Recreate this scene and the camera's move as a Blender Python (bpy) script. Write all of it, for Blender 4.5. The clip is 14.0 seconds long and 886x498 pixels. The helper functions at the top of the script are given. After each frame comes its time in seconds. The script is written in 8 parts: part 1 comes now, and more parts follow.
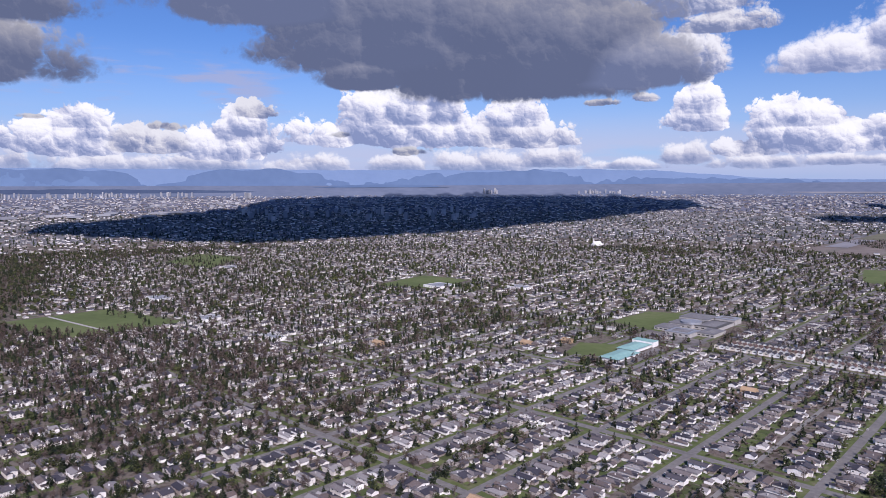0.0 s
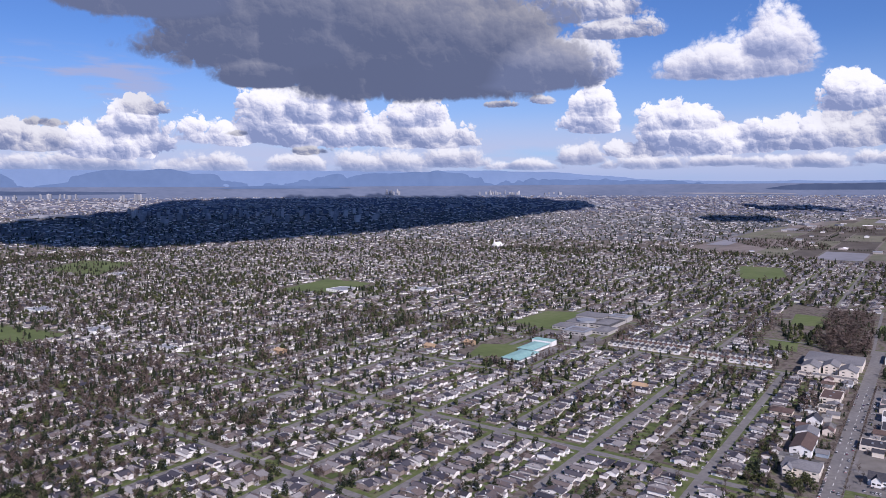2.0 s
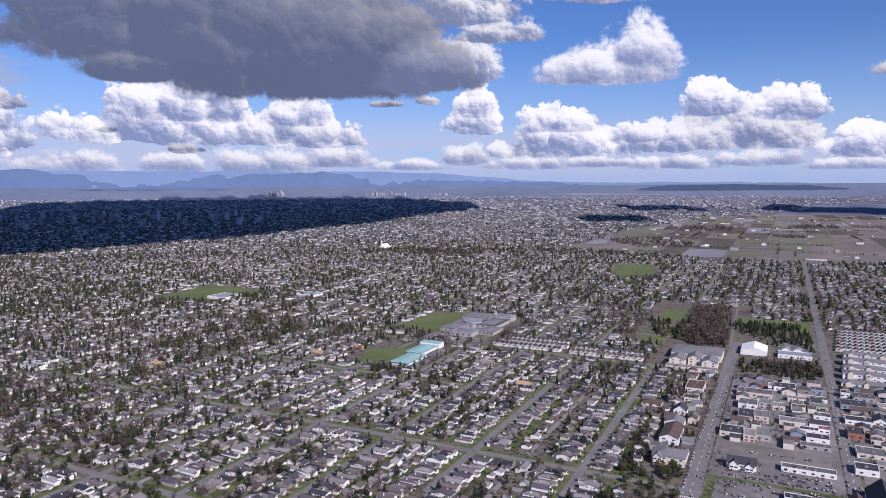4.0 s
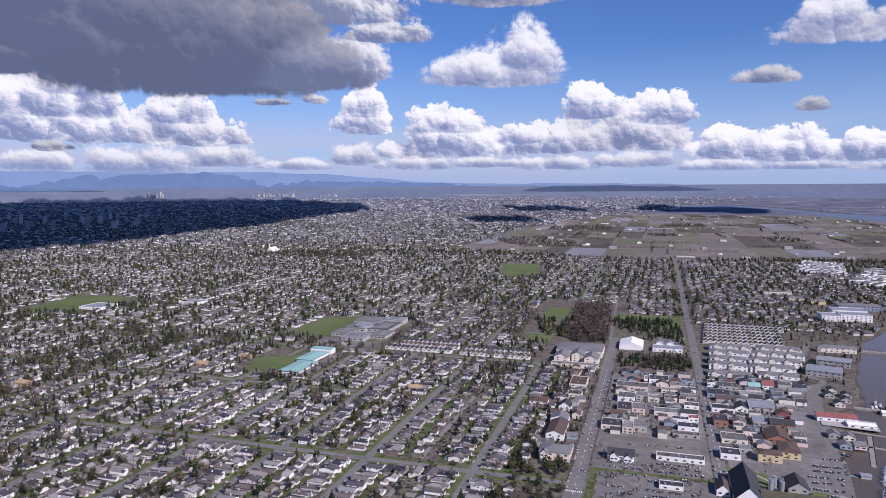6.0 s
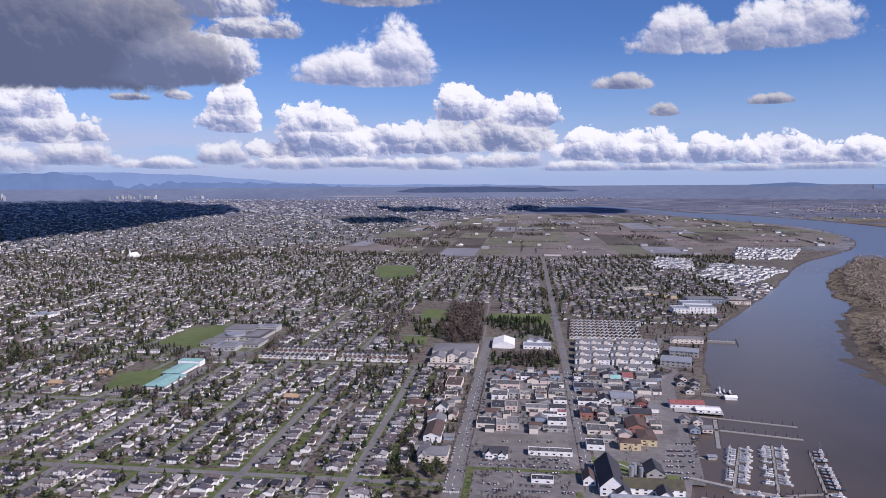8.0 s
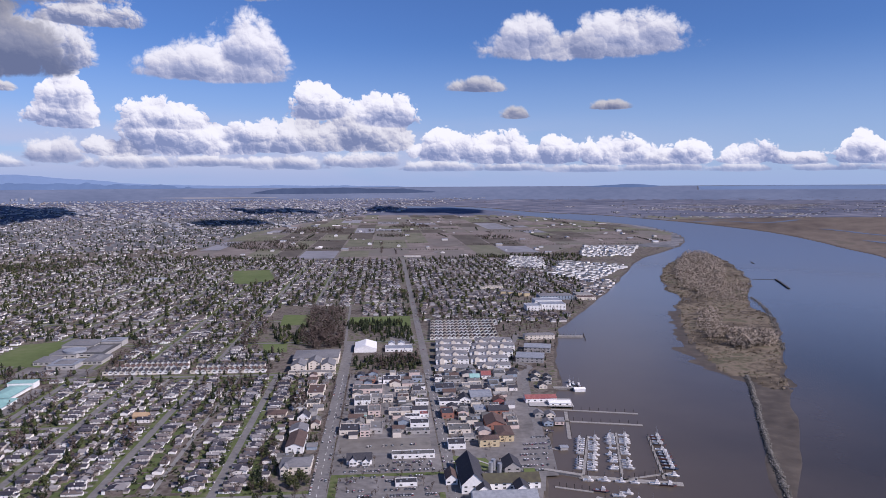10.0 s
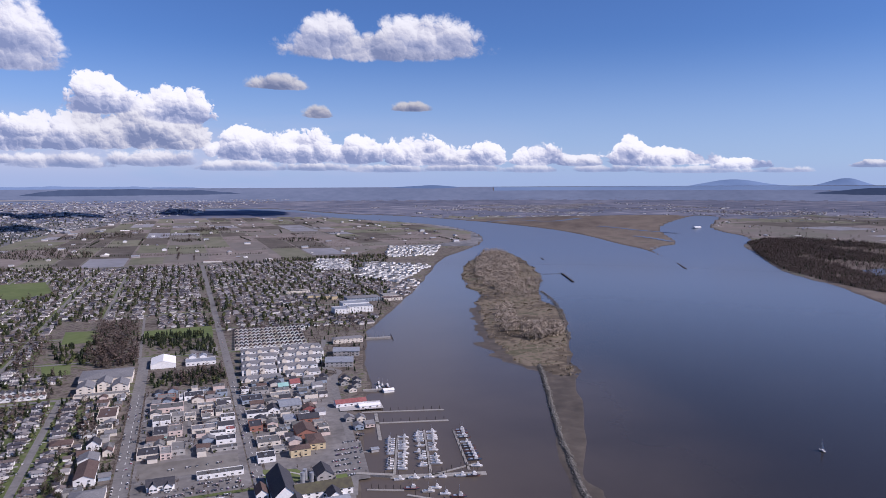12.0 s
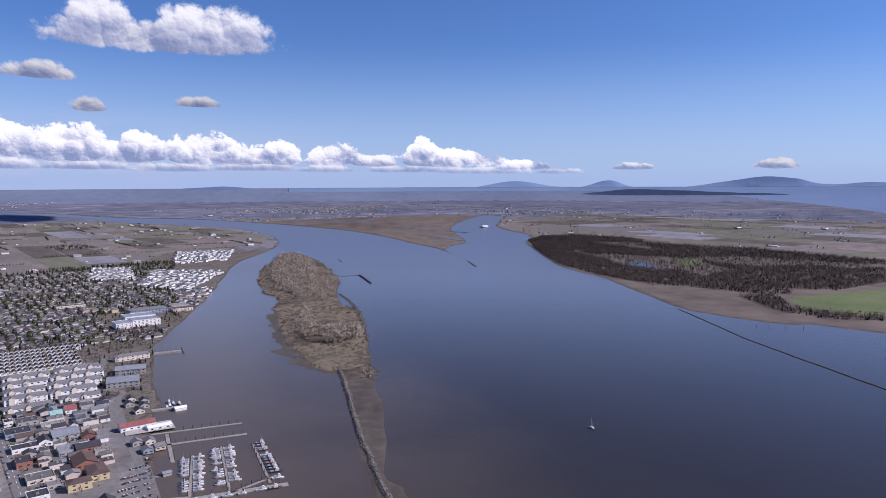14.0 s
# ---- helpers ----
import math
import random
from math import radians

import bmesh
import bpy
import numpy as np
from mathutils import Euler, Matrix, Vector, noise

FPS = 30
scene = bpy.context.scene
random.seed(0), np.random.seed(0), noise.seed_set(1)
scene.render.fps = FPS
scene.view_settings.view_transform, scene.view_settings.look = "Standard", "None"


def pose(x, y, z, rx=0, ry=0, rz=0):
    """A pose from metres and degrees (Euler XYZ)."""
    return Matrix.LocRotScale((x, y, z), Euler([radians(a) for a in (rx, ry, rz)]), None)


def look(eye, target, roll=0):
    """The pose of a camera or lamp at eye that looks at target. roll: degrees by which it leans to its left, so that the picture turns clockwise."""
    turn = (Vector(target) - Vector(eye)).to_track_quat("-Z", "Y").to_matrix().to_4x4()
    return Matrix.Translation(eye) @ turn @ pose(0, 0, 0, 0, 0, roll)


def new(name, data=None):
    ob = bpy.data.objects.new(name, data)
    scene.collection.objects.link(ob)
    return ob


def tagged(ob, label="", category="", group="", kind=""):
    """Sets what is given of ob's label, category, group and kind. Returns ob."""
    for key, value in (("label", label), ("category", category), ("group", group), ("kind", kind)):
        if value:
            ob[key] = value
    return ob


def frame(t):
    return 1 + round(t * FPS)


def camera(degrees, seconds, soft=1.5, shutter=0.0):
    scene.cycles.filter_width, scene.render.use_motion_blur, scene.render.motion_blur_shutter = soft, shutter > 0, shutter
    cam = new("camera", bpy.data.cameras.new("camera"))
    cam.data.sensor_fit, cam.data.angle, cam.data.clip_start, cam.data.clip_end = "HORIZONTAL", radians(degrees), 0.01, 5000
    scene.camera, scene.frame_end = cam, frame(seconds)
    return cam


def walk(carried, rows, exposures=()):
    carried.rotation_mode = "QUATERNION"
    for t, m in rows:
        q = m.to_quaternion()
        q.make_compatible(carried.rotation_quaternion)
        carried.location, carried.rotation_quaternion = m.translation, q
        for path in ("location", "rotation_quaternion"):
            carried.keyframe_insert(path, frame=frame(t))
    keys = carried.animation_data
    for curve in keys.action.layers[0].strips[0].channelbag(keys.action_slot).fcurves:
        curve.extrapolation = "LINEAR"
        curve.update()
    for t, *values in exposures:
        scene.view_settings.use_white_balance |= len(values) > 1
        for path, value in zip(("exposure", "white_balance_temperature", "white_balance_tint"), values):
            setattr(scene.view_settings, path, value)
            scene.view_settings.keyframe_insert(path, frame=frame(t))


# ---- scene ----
# ---------- camera: a drone that climbs slowly while it pans from the suburbs to the river ----------
cam = camera(65.03, 14.0, soft=0.45)


def aim(t, x, y, z, heading):
    return t, pose(x, y, z, 90 - 5.18, 0, -heading)


walk(cam, [
    aim(0.0, -7.6, 13.5, 263.6, -43.50), aim(0.5, -6.9, 12.6, 265.7, -41.67), aim(1.0, -6.2, 11.8, 267.7, -39.67),
    aim(1.5, -5.5, 11.0, 269.8, -37.57), aim(2.0, -4.9, 10.4, 271.7, -35.49), aim(2.5, -4.2, 9.8, 273.7, -33.33),
    aim(3.0, -3.6, 9.2, 275.6, -30.91), aim(5.5, -1.1, 6.7, 284.9, -19.48), aim(6.0, -0.7, 6.1, 286.7, -17.20),
    aim(6.5, -0.4, 5.5, 288.6, -14.77), aim(7.0, -0.2, 4.8, 290.4, -12.27), aim(9.5, 0.0, 0.0, 300.0, 1.72),
    aim(10.0, -0.2, -1.3, 302.0, 4.66), aim(10.5, -0.5, -2.8, 304.1, 7.99), aim(11.0, -0.9, -4.5, 306.1, 11.98),
    aim(11.5, -1.4, -6.3, 308.3, 16.15), aim(12.0, -2.0, -8.3, 310.5, 20.59), aim(12.5, -2.7, -10.5, 312.7, 24.77),
    aim(13.0, -3.5, -13.0, 315.1, 28.67), aim(13.5, -4.4, -15.6, 317.4, 32.93), aim(14.0, -5.4, -18.6, 319.9, 37.20),
], [(0.0, 0.0, 6100, 19), (6.0, -0.04, 6100, 19), (10.5, -0.08, 6100, 19), (14.0, 0.04, 6100, 19)])


# ---------- light: spring sun from the south-west, blue sky with cumulus ----------
SUN_AZ, SUN_EL = 125.0, 38.0          # degrees clockwise from +Y, degrees up
sun_dir = Vector((math.sin(radians(SUN_AZ)) * math.cos(radians(SUN_EL)), math.cos(radians(SUN_AZ)) * math.cos(radians(SUN_EL)), math.sin(radians(SUN_EL))))
sun_data = bpy.data.lights.new("sun", "SUN")
sun_data.energy, sun_data.angle, sun_data.color = 5.7, radians(0.53), (1.0, 0.90, 0.83)
sun = new("sun", sun_data)
sun.matrix_world = look(sun_dir * 3000, (0, 0, 0))

world = bpy.data.worlds.new("sky")
scene.world = world
world.use_nodes = True
wt = world.node_tree
wt.nodes.clear()


def wnode(kind, *ins, **props):
    n = wt.nodes.new(kind)
    for key, value in props.items():
        if key == "operation":
            n.operation = value
        elif key == "clamp":
            n.use_clamp = value
    for i, v in enumerate(ins):
        if v is None:
            continue
        if isinstance(v, bpy.types.NodeSocket):
            wt.links.new(v, n.inputs[i])
        else:
            n.inputs[i].default_value = v
    return n


def wm(op, *ins, clamp=False):
    return wnode("ShaderNodeMath", *ins, operation=op, clamp=clamp).outputs[0]


def wstep(value, lo, hi):
    n = wt.nodes.new("ShaderNodeMapRange")
    n.interpolation_type = "SMOOTHSTEP"
    wt.links.new(value, n.inputs[0])
    n.inputs[1].default_value, n.inputs[2].default_value = lo, hi
    return n.outputs[0]


def wmix(fac, a, b):
    n = wt.nodes.new("ShaderNodeMix")
    n.data_type = "RGBA"
    for socket, v in ((n.inputs[0], fac), (n.inputs[6], a), (n.inputs[7], b)):
        if isinstance(v, bpy.types.NodeSocket):
            wt.links.new(v, socket)
        else:
            socket.default_value = v
    return n.outputs[2]


def wnoise(vec, scale, detail, rough=0.55):
    n = wt.nodes.new("ShaderNodeTexNoise")
    wt.links.new(vec, n.inputs["Vector"])
    n.inputs["Scale"].default_value, n.inputs["Detail"].default_value, n.inputs["Roughness"].default_value = scale, detail, rough
    return n.outputs[0]


sky = wt.nodes.new("ShaderNodeTexSky")
sky.sky_type = "NISHITA"
sky.sun_disc = False
sky.sun_elevation, sky.sun_rotation = radians(SUN_EL), radians(SUN_AZ)
sky.altitude, sky.air_density, sky.dust_density, sky.ozone_density = 300, 1.0, 0.35, 2.0
sky_color = sky.outputs[0]
# cumulus painted on the sky's dome, in degrees of bearing and height
direction = wt.nodes.new("ShaderNodeTexCoord").outputs["Generated"]
split = wnode("ShaderNodeSeparateXYZ", direction)
bearing = wm("MULTIPLY", wm("ARCTAN2", split.outputs[0], split.outputs[1]), 180 / math.pi)
height = wm("MULTIPLY", wm("ARCSINE", split.outputs[2]), 180 / math.pi)
place = wnode("ShaderNodeCombineXYZ", bearing, height, 0.0).outputs[0]


def wvec(op, a, b):
    return wnode("ShaderNodeVectorMath", a, b, operation=op).outputs[0]


def billow(vec, shift=(0.0, 0.0, 0.0)):
    """Rounded heaps upon heaps, about -0.4 to 0.3; shift moves each size of heap by a share of its own width."""
    warp = wnode("ShaderNodeTexNoise", vec)
    warp.inputs["Scale"].default_value, warp.inputs["Detail"].default_value = 0.8, 3
    vec2 = wvec("ADD", vec, wvec("MULTIPLY", wvec("SUBTRACT", warp.outputs[1], (0.5, 0.5, 0.5)), (1.1, 0.9, 0.0)))
    total = None
    for scale, share in ((0.34, 0.80), (0.8, 0.48), (1.7, 0.29), (3.6, 0.19), (7.4, 0.10)):
        v = wt.nodes.new("ShaderNodeTexVoronoi")
        v.voronoi_dimensions = "2D"
        wt.links.new(wvec("ADD", vec2, tuple(k * 0.30 / scale for k in shift)), v.inputs["Vector"])
        v.inputs["Scale"].default_value = scale
        d = v.outputs["Distance"]
        heap = wm("MULTIPLY", wm("SUBTRACT", 0.19, wm("MULTIPLY", d, d)), share)
        total = heap if total is None else wm("ADD", total, heap)
    fine = wm("MULTIPLY", wm("SUBTRACT", wnoise(wvec("ADD", vec, tuple(k * 0.1 for k in shift)), 2.4, 6, 0.6), 0.5), 0.22)
    return wm("ADD", total, fine)


heaps = billow(place)
heaps_lit = billow(place, (0.55, 0.84, 0.0))
relief = wm("SUBTRACT", heaps, heaps_lit)
FORM = {"f": None, "v": None, "tone": None, "at": place}


def in_turn(value):
    """Has the next heap worked out after this one, to keep few values in store at a time."""
    FORM["at"] = wnode("ShaderNodeVectorMath", value, operation="SCALE")
    FORM["at"].inputs["Scale"].default_value = 1e-7
    FORM["at"] = wvec("ADD", place, FORM["at"].outputs[0])


WORLD = {"place": place, "heaps": heaps, "relief": relief}


def layer():
    """Begins a layer of cloud in a node group of its own."""
    global wt, place, heaps, relief
    wt = bpy.data.node_groups.new("cloud_layer", "ShaderNodeTree")
    for name, kind in (("place", "NodeSocketVector"), ("heaps", "NodeSocketFloat"), ("relief", "NodeSocketFloat"), ("sky", "NodeSocketColor")):
        wt.interface.new_socket(name, in_out="INPUT", socket_type=kind)
    wt.interface.new_socket("laid", in_out="OUTPUT", socket_type="NodeSocketColor")
    ins = wt.nodes.new("NodeGroupInput").outputs
    place, heaps, relief = ins[0], ins[1], ins[2]
    FORM["sky"] = ins[3]
    FORM["at"] = place
    in_turn(ins[3])


def cumulus(az, el, wide, high, tone=1.0, base=4.5):
    """One heap of cloud with a flat base: bearing, height of its base, half its width, its height."""
    rise = high / (1 + 1 / base)
    q = wvec("MULTIPLY", wvec("SUBTRACT", FORM["at"], (az, el + rise / base, 0.0)), (0.90 / wide, 0.90 / rise, 0.0))
    s = wnode("ShaderNodeSeparateXYZ", q)
    up = wm("MAXIMUM", s.outputs[1], wm("MULTIPLY", s.outputs[1], -base))
    r = wnode("ShaderNodeVectorMath", wnode("ShaderNodeCombineXYZ", s.outputs[0], up, 0.0).outputs[0], operation="LENGTH").outputs["Value"]
    f = wm("SUBTRACT", 1.06, r)
    if FORM["f"] is None:
        FORM.update(f=f, v=s.outputs[1], tone=wm("MULTIPLY_ADD", f, 1e-7, tone))
        in_turn(FORM["tone"])
        return
    front = wm("MULTIPLY_ADD", wm("SUBTRACT", f, FORM["f"]), 3.0, 0.5, clamp=True)

    def pick(a, b):
        n = wt.nodes.new("ShaderNodeMix")
        wt.links.new(front, n.inputs[0])
        for socket, v in ((n.inputs[2], a), (n.inputs[3], b)):
            if isinstance(v, bpy.types.NodeSocket):
                wt.links.new(v, socket)
            else:
                socket.default_value = v
        return n.outputs[0]
    FORM["v"], FORM["tone"] = pick(FORM["v"], s.outputs[1]), pick(FORM["tone"], tone)
    FORM["f"] = wm("MAXIMUM", f, FORM["f"])
    in_turn(wm("ADD", FORM["tone"], wm("ADD", FORM["f"], FORM["v"])))


def cover(lo_sky, lo=0.0, hi=0.22, shade=0.0, depth=1.0, carve=1.7):
    """Ends the layer: lays the heaps gathered in FORM over the sky, lit from above and behind."""
    global wt
    laid = shape_layer(FORM["sky"], lo, hi, shade, depth, carve)
    group = wt
    out = wt.nodes.new("NodeGroupOutput")
    wt.links.new(laid, out.inputs[0])
    wt = world.node_tree
    g = wt.nodes.new("ShaderNodeGroup")
    g.node_tree = group
    for i, v in enumerate((WORLD["place"], WORLD["heaps"], WORLD["relief"], lo_sky)):
        wt.links.new(v, g.inputs[i])
    return g.outputs[0]


def shape_layer(sky_in, lo=0.0, hi=0.22, shade=0.0, depth=1.0, carve=1.7):
    """Lays the heaps gathered in FORM over the sky, lit from above and behind."""
    d = wm("ADD", FORM["f"], wm("MULTIPLY", heaps, depth))
    alpha = wstep(d, lo, hi)
    body = wm("MULTIPLY_ADD", wstep(FORM["v"], -0.15, 0.85), 0.66, 0.20 - shade)
    lit = wm("ADD", wm("MULTIPLY", relief, carve), body)
    lit = wm("ADD", lit, wm("MULTIPLY", wm("SUBTRACT", 0.35, wm("MINIMUM", d, 1.0)), 0.18))
    ramp = wt.nodes.new("ShaderNodeValToRGB")
    el = ramp.color_ramp.elements
    el.new(0.33), el.new(0.55), el.new(0.78)
    for e, (p, c) in zip(el, ((0.0, (2.5, 3.05, 4.9)), (0.3, (4.5, 4.9, 6.5)), (0.52, (6.9, 7.0, 7.9)), (0.74, (9.1, 9.1, 9.4)), (1.0, (10.0, 10.0, 10.1)))):
        e.position, e.color = p, (*(k / 10 for k in c), 1)
    wt.links.new(lit, ramp.inputs[0])
    tint = wnode("ShaderNodeVectorMath", ramp.outputs[0], operation="SCALE")
    wt.links.new(wm("MULTIPLY", FORM["tone"], 10.0), tint.inputs["Scale"])
    FORM.update(f=None, v=None, tone=None)
    return wmix(alpha, sky_in, tint.outputs[0])


# pale veil and blue distance just over the horizon
sky_color = wvec("MULTIPLY", sky_color, (0.47, 0.67, 1.03))
sky_color = wmix(wm("MULTIPLY", wstep(height, 12.0, 0.5), 0.66), sky_color, (4.4, 5.7, 8.0, 1))
veil = wm("MULTIPLY", wm("MULTIPLY", wstep(wnoise(wvec("MULTIPLY", place, (0.09, 0.42, 0.0)), 1.0, 6), 0.30, 0.56), wstep(height, 6.5, 2.0)), wstep(bearing, 40.0, -12.0))
sky_color = wmix(wm("MULTIPLY", veil, 0.85), sky_color, (5.2, 5.6, 7.2, 1))
streak = wm("MULTIPLY", wstep(wnoise(wvec("MULTIPLY", place, (0.11, 0.6, 0.0)), 1.3, 6), 0.50, 0.66), wm("MULTIPLY", wstep(height, 5.0, 7.0), wm("MULTIPLY", wstep(height, 10.5, 8.5), wstep(bearing, -52.0, -60.0))))
sky_color = wmix(wm("MULTIPLY", streak, 0.7), sky_color, (4.2, 4.4, 6.0, 1))
# the long low row far away
layer()
for az, el, wide, high in ((-77, 1.0, 4.5, 1.7), (-69, 0.9, 4.5, 1.4), (-62, 1.0, 3.5, 1.6), (-54, 0.9, 4, 1.6), (-47.5, 1.0, 3.5, 1.6), (-41, 0.9, 4, 2.0)):
    cumulus(az, el, wide, high, 0.9)
for az, el, wide, high in ((-35, 1.5, 3.5, 1.5), (-29, 1.3, 3, 0.9), (-24.5, 1.7, 2.0, 1.9), (-19.5, 1.3, 3, 1.3), (-13.5, 1.5, 3, 0.9), (-8, 1.3, 3.5, 1.1), (-2, 1.5, 3.5, 1.2), (4, 1.2, 3, 0.8)):
    cumulus(az, el, wide, high, 0.9)
for az, el, wide, high in ((10, 1.2, 3, 0.7), (16, 1.1, 3, 0.7), (22, 1.2, 3, 0.7), (28, 1.1, 3, 0.6), (34, 1.1, 3, 0.6), (40, 1.0, 3, 0.6), (46, 1.0, 2.5, 0.45)):
    cumulus(az, el, wide, high, 0.88)
sky_color = cover(sky_color, -0.08, 0.34, 0.04, 0.9, 0.9)
# the tall white heaps
layer()
for heap in ((-78.0, 2.4, 3.2, 3.2), (-71.8, 2.2, 3.5, 3.4), (-71.6, 4.0, 2.4, 2.1), (-66.5, 2.5, 3.5, 1.9, 0.82), (-60.2, 2.0, 3.5, 3.5), (-59.2, 3.6, 1.9, 2.7), (-58.7, 5.2, 1.6, 1.7, 0.78),
             (-47.5, 3.1, 7.7, 3.3), (-46.8, 4.6, 5.4, 3.6), (-45.3, 6.3, 2.8, 2.4), (-37.5, 3.1, 4.3, 2.7, 0.92), (-37.5, 4.5, 2.9, 2.5)):
    cumulus(*heap)
for heap in ((-23.3, 4.2, 2.6, 2.3), (-23.4, 5.2, 1.8, 2.9), (-16.5, 2.4, 4.1, 3.1), (-16.5, 4.1, 3.5, 2.4), (-20.0, 2.2, 2.6, 1.7, 0.9), (-12.6, 2.4, 2.8, 2.7), (-8.6, 2.6, 3.2, 2.3, 0.95), (-3.0, 2.8, 5.8, 3.4, 0.86), (-5.2, 5.2, 2.6, 2.8), (-0.4, 4.6, 2.9, 2.5),
             (4.7, 2.1, 2.7, 2.6), (9.2, 1.8, 2.6, 2.4), (13.5, 1.8, 2.2, 2.0)):
    cumulus(*heap)
for heap in ((18.6, 1.7, 3.0, 2.1), (24.0, 1.7, 1.9, 1.6), (21.6, 1.7, 1.4, 1.1, 0.95), (28.2, 1.7, 2.2, 1.6), (31.6, 1.6, 1.8, 0.9, 0.92), (35.6, 2.0, 1.2, 1.8), (37.8, 1.6, 4.3, 1.4), (43.9, 1.3, 2.2, 0.8), (52.2, 1.3, 1.6, 0.55, 0.85), (62.5, 1.3, 1.4, 0.8, 0.7)):
    cumulus(*heap)
sky_color = cover(sky_color, 0.0, 0.12, -0.03, 0.72, 1.45)
# the lone clouds higher up, softer
layer()
for heap in ((-13.3, 7.9, 5.3, 3.0, 0.95), (-10.8, 8.9, 3.0, 4.1), (15.4, 9.9, 7.6, 2.6, 0.86, 2.5), (11.4, 10.3, 3.0, 2.9, 0.92, 2.5), (18.8, 10.2, 4.6, 3.1, 0.92, 2.5), (7.4, 7.5, 2.3, 1.2, 0.7), (10.5, 5.4, 1.2, 1.0, 0.66), (18.1, 6.0, 1.5, 0.8, 0.62),
             (-13.0, 14.0, 5.0, 3.0, 0.7), (-75.5, 8.6, 3.4, 3.0, 0.85)):
    cumulus(*heap)
sky_color = cover(sky_color, 0.0, 0.30, 0.0, 0.5, 0.9)
# shreds in shadow
layer()
for heap in ((-31.0, 6.3, 1.4, 0.6, 0.62), (-27.4, 6.5, 1.0, 0.8, 0.75), (-46.2, 2.5, 1.6, 0.7, 0.62), (-51.6, 3.9, 1.0, 0.5, 0.62), (-64.8, 4.2, 1.4, 0.8, 0.62), (-73.5, 4.7, 1.7, 0.5, 0.62)):
    cumulus(*heap, 1.6)
sky_color = cover(sky_color, 0.05, 0.40, 0.10)
# the great dark cloud: bright towering edge behind, grey underside before it
layer()
for heap in ((-25.5, 8.2, 4.6, 3.8, 0.88), (-22.3, 11.3, 3.6, 1.7, 0.80), (-25.0, 12.6, 5.0, 4.0, 0.86)):
    cumulus(*heap)
sky_color = cover(sky_color, -0.03, 0.25, 0.02, 0.75)
layer()
for heap in ((-57.0, 12.2, 9.0, 9.0, 0.56, 7.0), (-47.0, 8.8, 11.0, 12.0, 0.50, 7.0), (-40.0, 6.9, 9.5, 14.0, 0.48, 7.0), (-34.5, 7.0, 9.0, 12.0, 0.49, 7.0), (-29.5, 7.4, 6.0, 5.0, 0.62, 6.0), (-49.8, 7.6, 3.6, 3.6, 0.50, 5.0), (-79.0, 7.0, 8.2, 4.8, 0.50, 3.0), (-80.0, 11.0, 9.0, 5.0, 0.50, 3.0)):
    cumulus(*heap)
sky_color = cover(sky_color, -0.06, 0.24, 0.26, 0.42, 0.42)
place, heaps, relief = WORLD["place"], WORLD["heaps"], WORLD["relief"]
# the haze that takes everything just over the horizon
sky_color = wmix(wm("MULTIPLY", wstep(height, 2.2, 0.3), 0.68), sky_color, (3.6, 4.7, 7.0, 1))
background = wnode("ShaderNodeBackground", sky_color, 0.10)
world_out = wnode("ShaderNodeOutputWorld", background.outputs[0])


